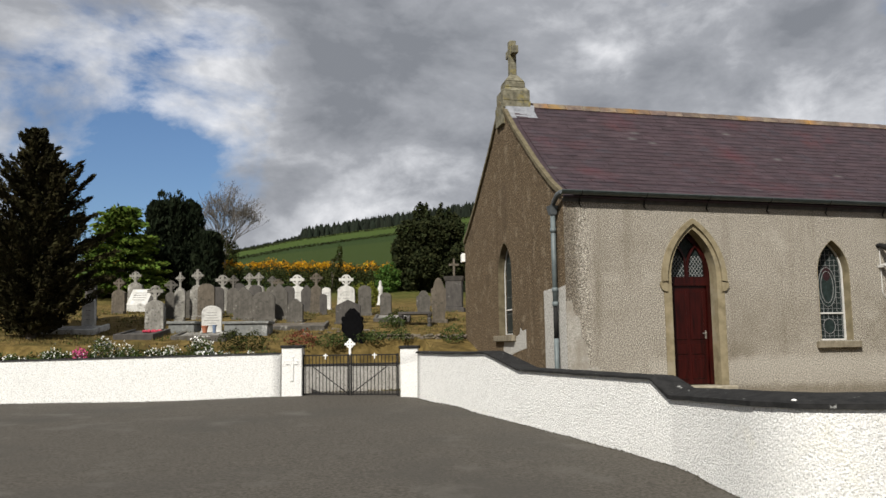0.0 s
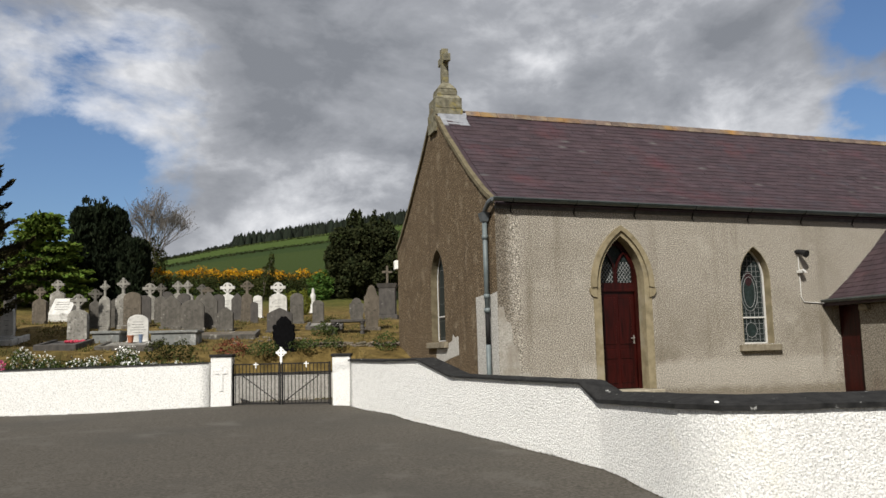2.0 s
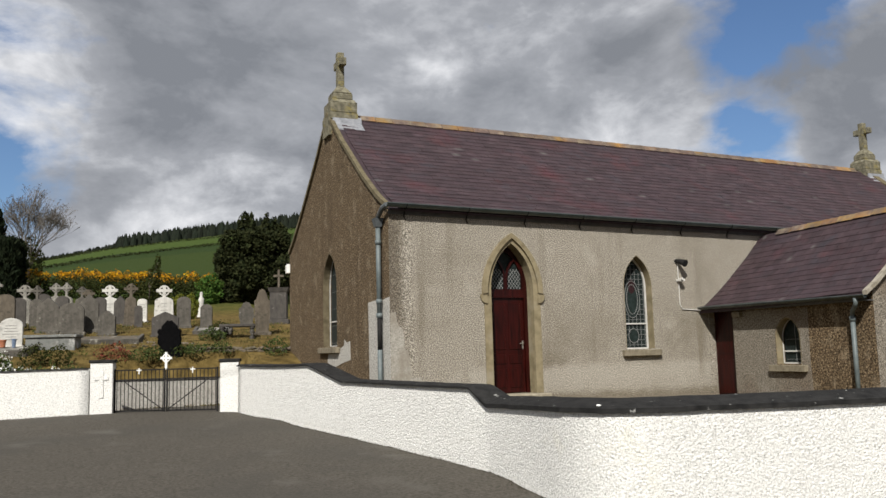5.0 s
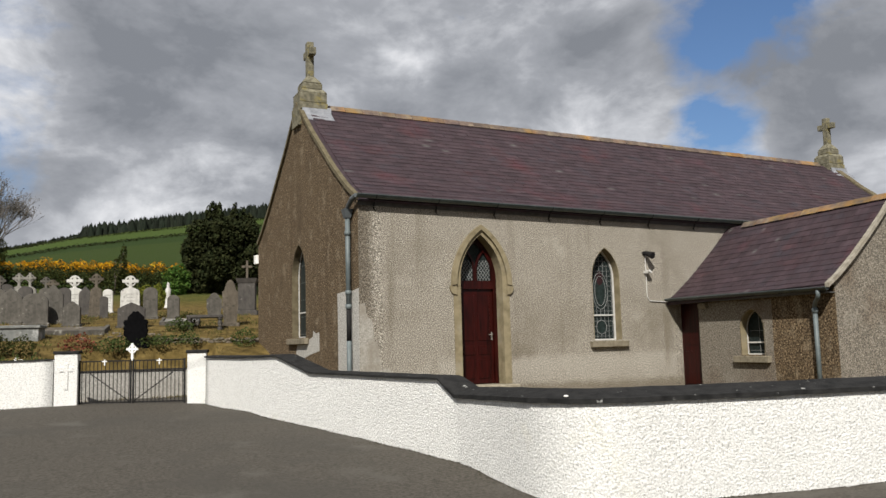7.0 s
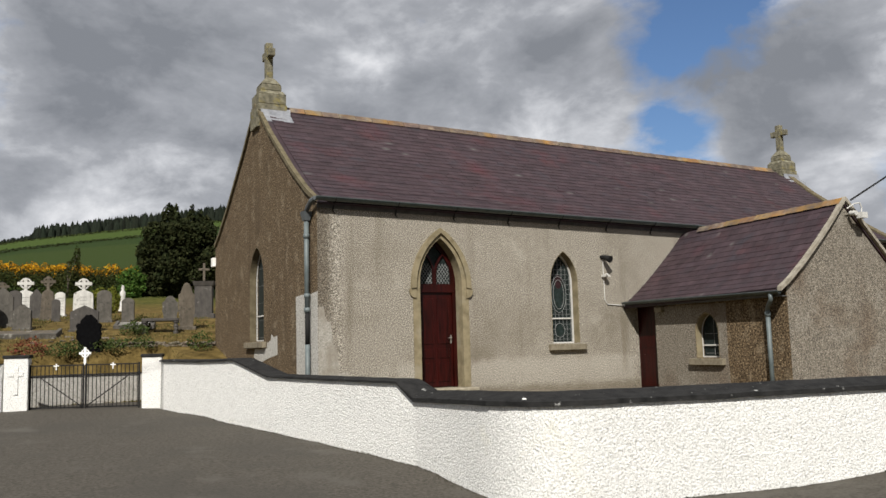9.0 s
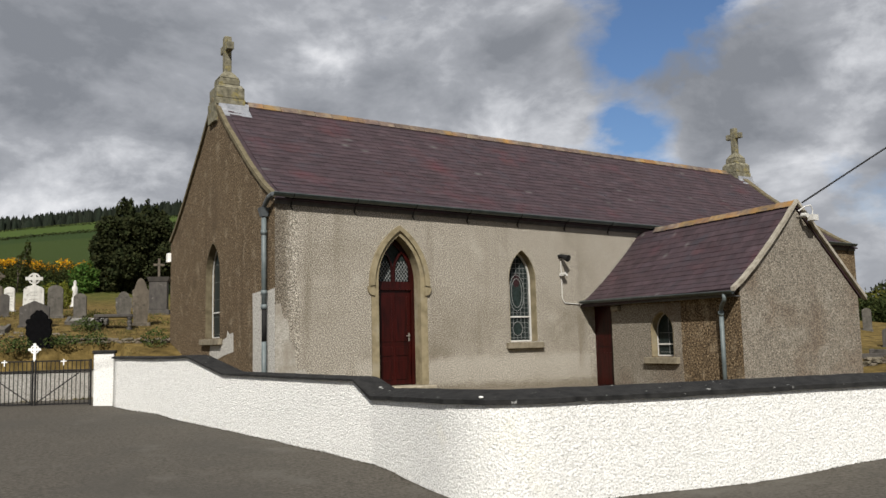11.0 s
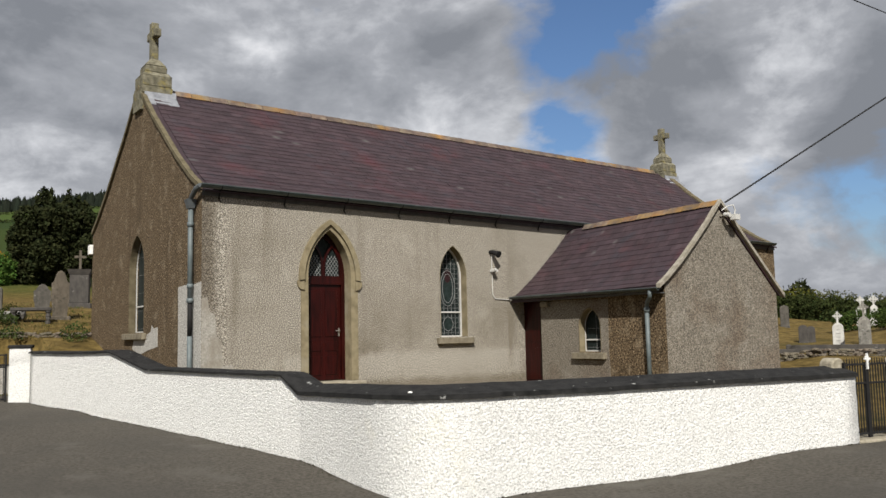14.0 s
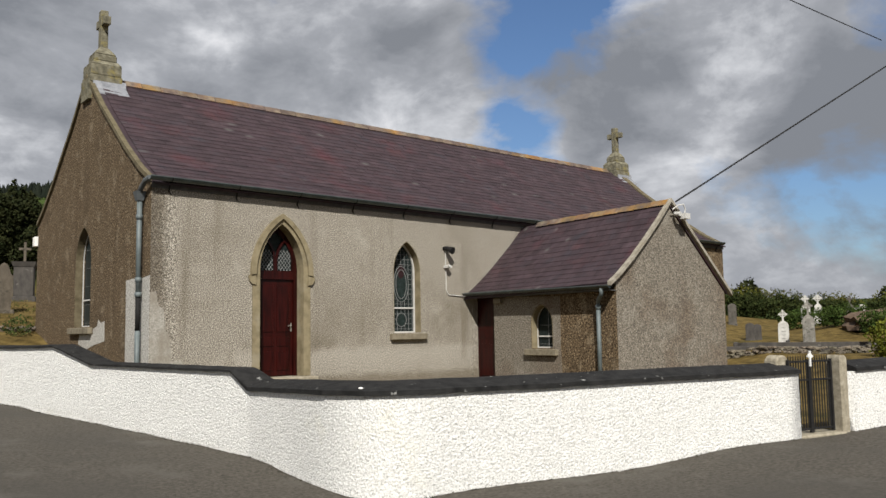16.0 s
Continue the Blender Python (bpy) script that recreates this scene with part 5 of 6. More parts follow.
def lectern(x, y, h, w):
    """A sloping white desk-shaped tomb on a step."""
    ob = grave("desk_tomb", "white marble desk-shaped tomb with a sloping face", x, y, -12)
    plinth(ob, w * 1.15, 0.10, 0.9, M["stone_white"])
    bm = bmesh.new()
    slab(bm, [(-0.42, 0.10), (0.40, 0.10), (0.40, h), (0.30, h), (-0.42, 0.30)], lambda u, v, d: (d - w / 2, u, v), w)
    part("desk_block", bevelled(bm, 0.015), M["stone_white"], ob)
    for k in (0.30, 0.45, 0.60, 0.75):
        bm = bmesh.new()
        box(bm, -w * 0.3, w * 0.3, -0.012, 0.012, 0.0, 0.006)
        ln = part("inscription_line", bm, M["ink"], ob)
        ln.matrix_basis = pose(0, -0.42 + 0.72 * k, 0.30 + (h - 0.30) * k + 0.002, math.degrees(math.atan2(h - 0.30, 0.72)), 0, 0)


def table_tomb(x, y, h, w, tone):
    ob = grave("table_tomb", "stone table tomb on baluster legs", x, y, -12)
    mat = M["stone_" + tone]
    bm = bmesh.new()
    box(bm, -w / 2, w / 2, -0.35, 0.35, h - 0.09, h)
    part("table_slab", bevelled(bm, 0.012), mat, ob)
    for sx in (-0.42, 0.42):
        for sy in (-0.27, 0.27):
            bm = bmesh.new()
            for z0, z1, r0, r1 in ((-0.05, 0.06, 0.08, 0.08), (0.06, h * 0.45, 0.04, 0.075), (h * 0.45, h - 0.14, 0.075, 0.04), (h - 0.14, h - 0.09, 0.08, 0.08)):
                tube(bm, (sx * w, sy, z0), (sx * w, sy, z1), r0, r1, 8)
            part("leg", bm, mat, ob)


def kerb(x, y, w, l, tone, turn=-12, fill=None):
    ob = thing("grave_kerb", TONE[tone] + " grave kerb round a plot", "grave kerb", "grave kerbs", (x, y, ground_z(x, y)), turn)
    rise = math.degrees(math.atan2(ground_z(x, y) - ground_z(x, y - 1), 1.0)) if turn > -30 else 0
    ob.matrix_basis = pose(x, y, ground_z(x, y), rise, 0, turn)
    h = 0.14
    for a in ((-w / 2, w / 2, -l, -l + 0.1), (-w / 2, -w / 2 + 0.1, -l + 0.1, 0), (w / 2 - 0.1, w / 2, -l + 0.1, 0)):
        bm = bmesh.new()
        box(bm, a[0], a[1], a[2], a[3], -0.4, h)
        part("kerb_stone", bevelled(bm, 0.01), M["stone_" + tone], ob)
    bm = bmesh.new()
    box(bm, -w / 2 + 0.1, w / 2 - 0.1, -l + 0.1, 0, -0.4, h - 0.05)
    part("gravel_bed", bm, M["stone_" + (fill or "pale")], ob)


celtic(-10.93, 11.57, 1.38, 0.41, "white")
tablet(-11.21, 13.31, 1.36, 0.36, "dark")
celtic(-11.02, 17.56, 1.34, 0.54, "brown")
celtic(-11.72, 26.65, 1.68, 0.70, "pale")
celtic(-8.90, 10.51, 1.41, 0.58, "pale")
celtic(-8.82, 14.01, 1.30, 0.53, "grey")
celtic(-8.44, 13.09, 1.62, 0.37, "pale")
celtic(-7.91, 13.34, 1.67, 0.50, "pale")
tablet(-7.62, 13.18, 1.20, 0.57, "brown")
celtic(-7.47, 21.37, 1.55, 0.76, "pale")
celtic(-6.85, 16.09, 1.46, 0.49, "grey")
gable(-6.42, 12.93, 1.11, 0.65, "grey")
celtic(-6.38, 22.09, 1.67, 0.59, "pale")
celtic(-5.96, 18.62, 1.61, 0.49, "pale")
tablet(-5.77, 12.73, 1.00, 0.74, "grey")
celtic(-5.16, 21.73, 1.39, 0.59, "brown")
gable(-5.27, 13.14, 1.24, 0.58, "grey")
celtic(-4.30, 22.79, 1.54, 0.78, "white")
gable(-4.75, 12.53, 0.80, 0.50, "grey")
celtic(-3.87, 15.93, 1.52, 0.58, "brown")
tablet(-3.05, 22.09, 1.02, 0.40, "white")
tablet(-3.68, 14.99, 0.77, 0.26, "dark")
celtic(-1.99, 24.07, 1.53, 0.84, "white")
gable(-3.10, 11.82, 0.80, 0.80, "dark")
tablet(-2.28, 14.17, 1.08, 0.46, "grey")
tablet(-1.54, 14.13, 0.82, 0.40, "grey")
shoulder(-0.14, 14.36, 0.87, 0.53, "grey")
shoulder(-0.07, 12.00, 1.52, 0.51, "brown")
tablet(-8.16, 13.95, 0.95, 0.38, "grey")
tablet(-7.42, 16.31, 1.03, 0.45, "dark")
tablet(-4.89, 15.41, 1.04, 0.41, "dark")
celtic(-5.38, 24.01, 1.48, 0.57, "grey")
tablet(-6.76, 19.99, 1.20, 0.46, "dark")
tablet(-6.07, 15.81, 1.08, 0.45, "dark")
gable(-4.12, 17.95, 1.11, 0.44, "dark")
tower(1.33, 15.8, 2.10, 0.62, "dark")
table_tomb(-0.98, 11.35, 0.45, 1.08, "dark")
shoulder(-3.33, 8.25, 0.94, 0.60, "black")
obelisk(0.0, 26.9, 1.25, 0.40, "white")
lectern(-10.62, 20.1, 0.95, 0.82)
tablet(-7.27, 10.25, 0.84, 0.58, "white", lines_of=6)
# beside the lane, east of the church
tablet(31.35, 7.85, 1.07, 0.39, "grey", -60)
tablet(26.90, 4.20, 0.76, 0.36, "dark", -60)
tablet(27.13, 4.00, 0.69, 0.33, "dark", -60)
celtic(23.45, 0.73, 1.29, 0.39, "white", -60)
celtic(22.69, -0.64, 1.64, 0.41, "pale", -60)
celtic(35.50, 6.35, 1.59, 0.47, "white", -60)
celtic(34.50, 5.17, 1.45, 0.51, "white", -60)
celtic(37.00, 4.82, 1.34, 0.35, "grey", -60)
tablet(36.00, 3.75, 0.67, 0.37, "white", -60)
tablet(36.60, 4.29, 0.67, 0.25, "white", -60)
kerb(-8.95, 10.2, 1.1, 1.5, "dark", fill="dark")
kerb(-7.3, 9.7, 1.5, 1.2, "grey")
kerb(23.2, -0.5, 5.2, 1.3, "dark", -60, "brown")
kerb(20.4, -1.9, 5.4, 1.2, "dark", -60, "brown")
kerb(-11.0, 11.4, 1.5, 1.2, "white", fill="pale")
kerb(-1.4, 13.3, 1.2, 1.2, "grey")
kerb(-5.0, 11.8, 2.6, 1.1, "grey", fill="brown")


def chest(x, y, w, d, h, turn, tone):
    ob = thing("chest_tomb", TONE[tone] + " low chest tomb with a flat slab", "tomb", "chest tombs", (x, y, ground_z(x, y)), turn)
    bm = bmesh.new()
    box(bm, -w / 2, w / 2, -d / 2, d / 2, -0.4, h - 0.08)
    part("chest_body", bevelled(bm, 0.012), M["stone_" + tone], ob)
    bm = bmesh.new()
    box(bm, -w / 2 - 0.05, w / 2 + 0.05, -d / 2 - 0.05, d / 2 + 0.05, h - 0.08, h)
    part("top_slab", bevelled(bm, 0.012), M["stone_" + tone], ob)


chest(-6.2, 9.9, 1.25, 0.8, 0.36, -12, "slate")
chest(-8.05, 10.6, 0.75, 0.8, 0.30, -12, "slate")
M["terracotta"] = surface("terracotta", [(0.3, (0.28, 0.10, 0.05)), (0.7, (0.42, 0.16, 0.08))], 9, 0.85)
M["red_cloth"] = surface("red_flowers", [(0.3, (0.30, 0.02, 0.04)), (0.7, (0.55, 0.05, 0.10))], 22, 0.8, 0.02, 40)
M["blue_glaze"] = surface("blue_glaze", [(0.3, (0.08, 0.12, 0.2)), (0.7, (0.2, 0.25, 0.33))], 12, 0.4)
for nm, lab, x, y, r, h, mt in (("flower_pot", "terracotta flower pot before a white headstone", -7.42, 9.45, 0.09, 0.17, "terracotta"), ("vase", "blue glazed vase before a white headstone", -7.15, 9.4, 0.06, 0.2, "blue_glaze")):
    ob = thing(nm, lab, "pot", at=(x, y, ground_z(x, y) + 0.1))
    bm = bmesh.new()
    tube(bm, (0, 0, 0), (0, 0, h), r * 0.7, r, 12)
    tube(bm, (0, 0, h), (0, 0, h + 0.03), r * 1.12, r * 1.12, 12)
    part("pot_body", bm, M[mt], ob, smooth=False)
ob = thing("flower_mat", "red artificial flowers laid on a grave kerb", "flowers", at=(-8.85, 9.55, ground_z(-8.85, 9.55) + 0.1), turn=-12)
bm = bmesh.new()
for i in range(26):
    x, y, r = rnd.uniform(-0.24, 0.24), rnd.uniform(-0.1, 0.1), rnd.uniform(0.03, 0.06)
    bmesh.ops.create_icosphere(bm, subdivisions=1, radius=r, matrix=Matrix.Translation((x, y, 0.03)))
part("petals", bm, M["red_cloth"], ob)

# white retaining wall inside the gate
wall_run("wall_retaining", [(-5.6, 6.95, -0.34, 0.42), (-4.6, 7.22, -0.34, 0.42), (-1.6, 8.03, -0.34, 0.40), (-1.1, 8.16, -0.3, 0.38)], 0.3,
         "low pale grey roughcast retaining wall inside the gate", skin="patch", cope=0.05, over=0.02, parts_label="thin dark coping")

# ---- loose stones ----
stone_meshes = []
M["rock"] = surface("field_stone", [(0.3, (0.085, 0.07, 0.05)), (0.7, (0.20, 0.17, 0.125))], 7, 0.95, 0.015, 20, piece=0.3)
for k in range(6):
    bm = bmesh.new()
    bmesh.ops.create_icosphere(bm, subdivisions=1, radius=1.0)
    for v in bm.verts:
        v.co *= rnd.uniform(0.75, 1.1)
        v.co = Vector((max(-0.8, min(0.8, v.co.x)), max(-0.7, min(0.7, v.co.y)), max(-0.55, min(0.55, v.co.z)) * 0.9))
    me = bpy.data.meshes.new("stone")
    bm.to_mesh(me)
    bm.free()
    me.materials.append(M["rock"])
    stone_meshes.append(me)


def stone_row(label, a, b, count, rows, size):
    ob = thing("stone_edging", label, "stone edging", "stone edgings", (0, 0, 0))
    for j in range(rows):
        for i in range(count):
            k = (i + rnd.uniform(-0.3, 0.3) + 0.5 * (j % 2)) / count
            x, y = a[0] + (b[0] - a[0]) * k + rnd.uniform(-0.05, 0.05), a[1] + (b[1] - a[1]) * k + rnd.uniform(-0.07, 0.07) + 0.03 * j
            s = size * rnd.uniform(0.6, 1.15)
            o = new("stone", stone_meshes[rnd.randrange(6)])
            o.matrix_basis = pose(x, y, ground_z(x, y) + s * 0.2 + j * size * 0.5, rnd.uniform(-9, 9), rnd.uniform(-14, 14), rnd.uniform(0, 360)) @ Matrix.Diagonal((s * 1.6, s * 1.1, s * 0.58, 1))
            o.parent = ob
    return ob


stone_row("tumbled field stones edging the upper graves", (-3.2, 8.75), (0.1, 8.45), 22, 2, 0.12)
stone_row("field stones round the higher plots", (-5.2, 11.0), (-3.4, 10.4), 12, 1, 0.11)
stone_row("low dry stone edging beside the lane gate", (13.6, -0.6), (19.5, -6.2), 46, 3, 0.13)
stone_row("scattered stones in the dry grass", (-4.6, 9.6), (-2.2, 10.2), 9, 1, 0.09)

# ---- plants ----


def leaf_material(name, a, b, rough=0.85):
    return surface(name, [(0.3, a), (0.7, b)], 2.0, rough, island=0.35, gloss=0.08)


M["fir"] = leaf_material("fir_needles", (0.011, 0.011, 0.005), (0.038, 0.033, 0.013))
M["yew"] = leaf_material("yew_needles", (0.006, 0.010, 0.005), (0.016, 0.022, 0.010))
M["lime"] = leaf_material("light_conifer", (0.042, 0.070, 0.011), (0.095, 0.135, 0.022))
M["birch"] = leaf_material("grey_green_leaves", (0.022, 0.042, 0.022), (0.055, 0.085, 0.045))
M["holly"] = leaf_material("dark_evergreen", (0.011, 0.016, 0.006), (0.036, 0.040, 0.015))
M["shrub"] = leaf_material("shrub_leaves", (0.026, 0.042, 0.012), (0.065, 0.085, 0.026))
M["box_hedge"] = leaf_material("clipped_hedge", (0.04, 0.085, 0.014), (0.08, 0.14, 0.03))
M["gold"] = leaf_material("golden_hedge", (0.075, 0.088, 0.012), (0.16, 0.165, 0.026))
M["gorse"] = leaf_material("gorse_flower", (0.36, 0.17, 0.006), (0.56, 0.29, 0.012))
M["gorse_green"] = leaf_material("gorse_green", (0.018, 0.023, 0.006), (0.042, 0.046, 0.013))
M["red_leaf"] = leaf_material("copper_leaves", (0.10, 0.03, 0.018), (0.19, 0.07, 0.04))
M["blossom"] = leaf_material("white_blossom", (0.62, 0.62, 0.58), (0.8, 0.8, 0.76))
M["pink"] = leaf_material("pink_blossom", (0.45, 0.06, 0.17), (0.62, 0.14, 0.27))
M["hedge_green"] = leaf_material("east_hedge_leaves", (0.026, 0.046, 0.010), (0.058, 0.085, 0.02))
M["hedge_dark"] = leaf_material("hedge_leaves", (0.016, 0.024, 0.007), (0.042, 0.052, 0.016))
M["gold_dark"] = leaf_material("yellowing_bush", (0.05, 0.055, 0.010), (0.11, 0.105, 0.02))
M["bark"] = surface("bark", [(0.3, (0.05, 0.04, 0.03)), (0.7, (0.12, 0.10, 0.075))], 8, 0.95, 0.02, 25, stretch=(1, 1, 0.3))
M["twig"] = surface("bare_twigs", [(0.3, (0.10, 0.085, 0.07)), (0.7, (0.17, 0.15, 0.125))], 8, 0.95)
M["forest"] = leaf_material("far_forest", (0.007, 0.010, 0.007), (0.016, 0.02, 0.013))
gen = np.random.default_rng(11)


def leaves(name, centres, size, material, parent, axis=None, slim=0.45, flat=0.0):
    """A small four-sided leaf or spray at every centre; axis: the way its length runs."""
    c = np.asarray(centres, float)
    n = len(c)
    d = gen.normal(size=(n, 3)) if axis is None else np.asarray(axis, float) + gen.normal(size=(n, 3)) * 0.35
    d /= np.linalg.norm(d, axis=1, keepdims=True)
    r = gen.normal(size=(n, 3))
    r[:, 2] *= 1 - flat
    w = np.cross(d, r)
    w /= np.linalg.norm(w, axis=1, keepdims=True) + 1e-9
    s = size * gen.uniform(0.6, 1.35, size=(n, 1))
    v = np.stack([c - d * s * 0.5, c + w * s * slim * 0.5, c + d * s * 0.6, c - w * s * slim * 0.5], 1).reshape(-1, 3)
    f = np.arange(4 * n).reshape(n, 4)
    return mesh_ob(name, v.tolist(), f.tolist(), material, False, parent)


def ball_points(n, centre, radii, inner=0.55):
    p = gen.normal(size=(n, 3))
    p /= np.linalg.norm(p, axis=1, keepdims=True)
    k = gen.uniform(inner ** 3, 1, size=(n, 1)) ** (1 / 3)
    lump = 1 + 0.16 * np.sin(p[:, :1] * 5.1 + centre[0]) * np.cos(p[:, 1:2] * 4.3) + 0.10 * np.sin(p[:, 2:] * 7)
    return np.asarray(centre) + p * k * np.asarray(radii) * lump, p


def trunk(bm, height, r0, r1, lean=0.0):
    q = Vector((0, 0, -0.3))
    for i in range(5):
        nxt = Vector((lean * (i + 1) / 5 + 0.03 * math.sin(i * 2.1), 0.03 * math.cos(i * 1.7), height * (i + 1) / 5))
        k = i / 5
        tube(bm, q, nxt, r0 + (r1 - r0) * k, r0 + (r1 - r0) * (k + 0.2), 9)
        q = nxt


def fir(x, y, h, r):
    """Ragged old fir: boughs curve up at their tips, the skirt draws in above a bare foot."""
    ob = thing("fir_tree", "dark bushy fir tree behind the white wall", "tree", at=(x, y, ground_z(x, y)))
    bm = bmesh.new()
    trunk(bm, h * 0.98, 0.15, 0.015)
    pts, ax = [], []
    shape = ((0.0, 0.10), (0.06, 0.42), (0.13, 0.80), (0.26, 1.0), (0.38, 0.93), (0.52, 0.74), (0.66, 0.62), (0.78, 0.46), (0.88, 0.24), (0.95, 0.12), (1.0, 0.02))
    lev = 0.30
    while lev < h * 0.975:
        k = lev / h
        rad = r * steps(k, shape)
        n = int(7 + 8 * (1 - k))
        for i in range(n):
            a = 2 * math.pi * (i + rnd.random()) / n
            length = rad * rnd.choice((0.55, 0.75, 0.9, 1.0, 1.18)) * rnd.uniform(0.9, 1.08) + 0.04
            rise = rnd.uniform(-0.12, 0.10) + 0.55 * k
            p0 = Vector((0, 0, lev))
            mid = Vector((math.cos(a) * length * 0.6, math.sin(a) * length * 0.6, lev + length * 0.6 * rise))
            tip = Vector((math.cos(a) * length, math.sin(a) * length, lev + length * (rise * 0.9 + rnd.uniform(0.12, 0.34))))
            tube(bm, p0, mid, 0.022 * (1 - k) + 0.006, 0.010, 4)
            tube(bm, mid, tip, 0.010, 0.003, 4)
            m = int(length * 165) + 16
            for j in range(m):
                q = 0.12 + 0.90 * ((j + rnd.random()) / m) ** 0.75
                c = p0.lerp(mid, q / 0.6) if q < 0.6 else mid.lerp(tip, (q - 0.6) / 0.4)
                spread = (0.15 * (1.1 - q) + 0.030) * (1.0 - 0.6 * k)
                pts.append(c + Vector((rnd.gauss(0, spread), rnd.gauss(0, spread), rnd.gauss(0, spread * 0.7))))
                ax.append((math.cos(a) * 0.7 + rnd.gauss(0, 0.3), math.sin(a) * 0.7 + rnd.gauss(0, 0.3), 0.5))
        lev += 0.22 * (1.05 - 0.25 * k)
    part("trunk", bm, M["bark"], ob)
    leaves("crown", pts, 0.14, M["fir"], ob, ax, 0.36)


fir(-12.05, 9.6, 5.95, 1.78)


def columnar(x, y, h, w, depth, stems, label, mat="yew", size=0.26, n=900):
    """Upright plumes side by side, as an old clipped or fastigiate yew."""
    ob = thing("yew_tree", label, "tree", "yew trees", (x, y, ground_z(x, y)))
    bm = bmesh.new()
    trunk(bm, h * 0.5, 0.25, 0.1)
    part("trunk", bm, M["bark"], ob)
    pts, ax = [], []
    for i in range(stems):
        cx = (-0.5 + (i + rnd.random()) / stems) * w
        cy = rnd.uniform(-0.5, 0.5) * depth
        top = h * rnd.uniform(0.94, 1.0)
        z = gen.uniform(0.0, 1.0, size=n) ** 0.85
        wide = 0.42 * np.sqrt(np.clip(1.0 - z ** 12, 0.0, 1.0)) * (1 + 0.18 * np.sin(z * 23 + i))
        ang = gen.uniform(0, 2 * math.pi, size=n)
        q = wide * gen.uniform(0.6, 1.0, size=n)
        pts.append(np.stack([cx + q * np.cos(ang), cy + q * np.sin(ang), z * top], 1))
        ax.append(np.stack([0.35 * np.cos(ang), 0.35 * np.sin(ang), np.ones(n)], 1))
    leaves("crown", np.concatenate(pts), size, M[mat], ob, np.concatenate(ax), 0.4)
    return ob


columnar(-10.75, 34.3, 5.2, 2.5, 1.8, 22, "dark columnar yew with a flat top beyond the graves", n=1100)
columnar(-8.85, 33.2, 3.5, 1.0, 1.2, 8, "shorter dark yew beside the columnar one")
columnar(-11.3, 37.5, 5.7, 1.6, 1.0, 6, "thin-topped dark yew behind the others", n=200)


def layered(x, y, h, r):
    """Light green conifer with spreading, layered sprays."""
    ob = thing("light_conifer", "light green layered conifer beyond the graves", "tree", at=(x, y, ground_z(x, y)))
    bm = bmesh.new()
    trunk(bm, h * 0.95, 0.2, 0.03)
    pts, ax = [], []
    for i in range(190):
        z = h * (0.04 + 0.93 * rnd.random() ** 1.15)
        k = z / h
        a = 2 * math.pi * rnd.random()
        rad = r * (1 - k) ** 0.5 * rnd.uniform(0.3, 1.06)
        c = Vector((math.cos(a) * rad, math.sin(a) * rad, z))
        tube(bm, (0, 0, max(0.2, z - 0.3)), c, 0.03, 0.008, 4)
        m = 110
        for j in range(m):
            pts.append((c.x + rnd.gauss(0, 0.27), c.y + rnd.gauss(0, 0.27), c.z + rnd.gauss(0, 0.05)))
            ax.append((math.cos(a), math.sin(a), -0.1))
    part("trunk", bm, M["bark"], ob)
    leaves("crown", pts, 0.24, M["lime"], ob, ax, 0.5, 0.5)


layered(-13.1, 31.2, 4.9, 2.2)


def bare(x, y, h):
    ob = thing("bare_tree", "leafless pale-twigged tree beyond the graves", "tree", at=(x, y, ground_z(x, y)))
    bm, buds = bmesh.new(), []

    def grow(p, d, length, r, depth):
        q = p + d * length
        tube(bm, p, q, r, r * 0.62, 5 if depth > 3 else 3)
        if depth == 0:
            buds.append(q)
            return
        for i in range(3 if depth > 2 else 2):
            turn = Vector((rnd.gauss(0, 0.36), rnd.gauss(0, 0.36), rnd.gauss(0.10, 0.16)))
            grow(q if i else p.lerp(q, rnd.uniform(0.6, 1)), (d + turn).normalized(), length * rnd.uniform(0.62, 0.9), max(0.008, r * 0.55), depth - 1)

    for i in range(5):
        a = 2 * math.pi * i / 5
        grow(Vector((0, 0, 0.9)), Vector((math.cos(a) * 0.30, math.sin(a) * 0.30, 1)).normalized(), h * 0.20, 0.085, 6)
    tube(bm, (0, 0, -0.3), (0, 0, 1.0), 0.2, 0.15, 9)
    part("branch_work", bm, M["twig"], ob)
    leaves("bud_spray", [b + Vector((rnd.gauss(0, 0.04), rnd.gauss(0, 0.04), rnd.gauss(0, 0.04))) for b in buds for _ in range(2)], 0.09, M["twig"], ob)
    # ivy and scrub round the foot
    p, d = ball_points(2600, (0, 0, 1.5), (0.9, 0.8, 1.7), 0.3)
    leaves("ivy", p, 0.15, M["gorse_green"], ob)


bare(-8.2, 40.1, 6.3)


def broad(name, label, x, y, blobs, mat, size, density=520, group="", category="tree", stem=0.2):
    """Crown of leaf clumps: blobs of (dx, dy, z, radius across, radius up)."""
    ob = thing(name, label, category, group, (x, y, ground_z(x, y)))
    if stem:
        bm = bmesh.new()
        top = max(b[2] for b in blobs)
        trunk(bm, top * 0.8, stem, stem * 0.3)
        for b in blobs:
            tube(bm, (0, 0, b[2] * 0.45), (b[0], b[1], b[2]), stem * 0.35, 0.02, 5)
        part("trunk", bm, M["bark"], ob)
    pts = [ball_points(int(density * b[3] * b[4] * 1.6) + 60, (b[0], b[1], b[2]), (b[3], b[3], b[4]), 0.62)[0] for b in blobs]
    leaves("crown" if stem else "leaves", np.concatenate(pts), size, M[mat], ob, None, 0.6)
    return ob


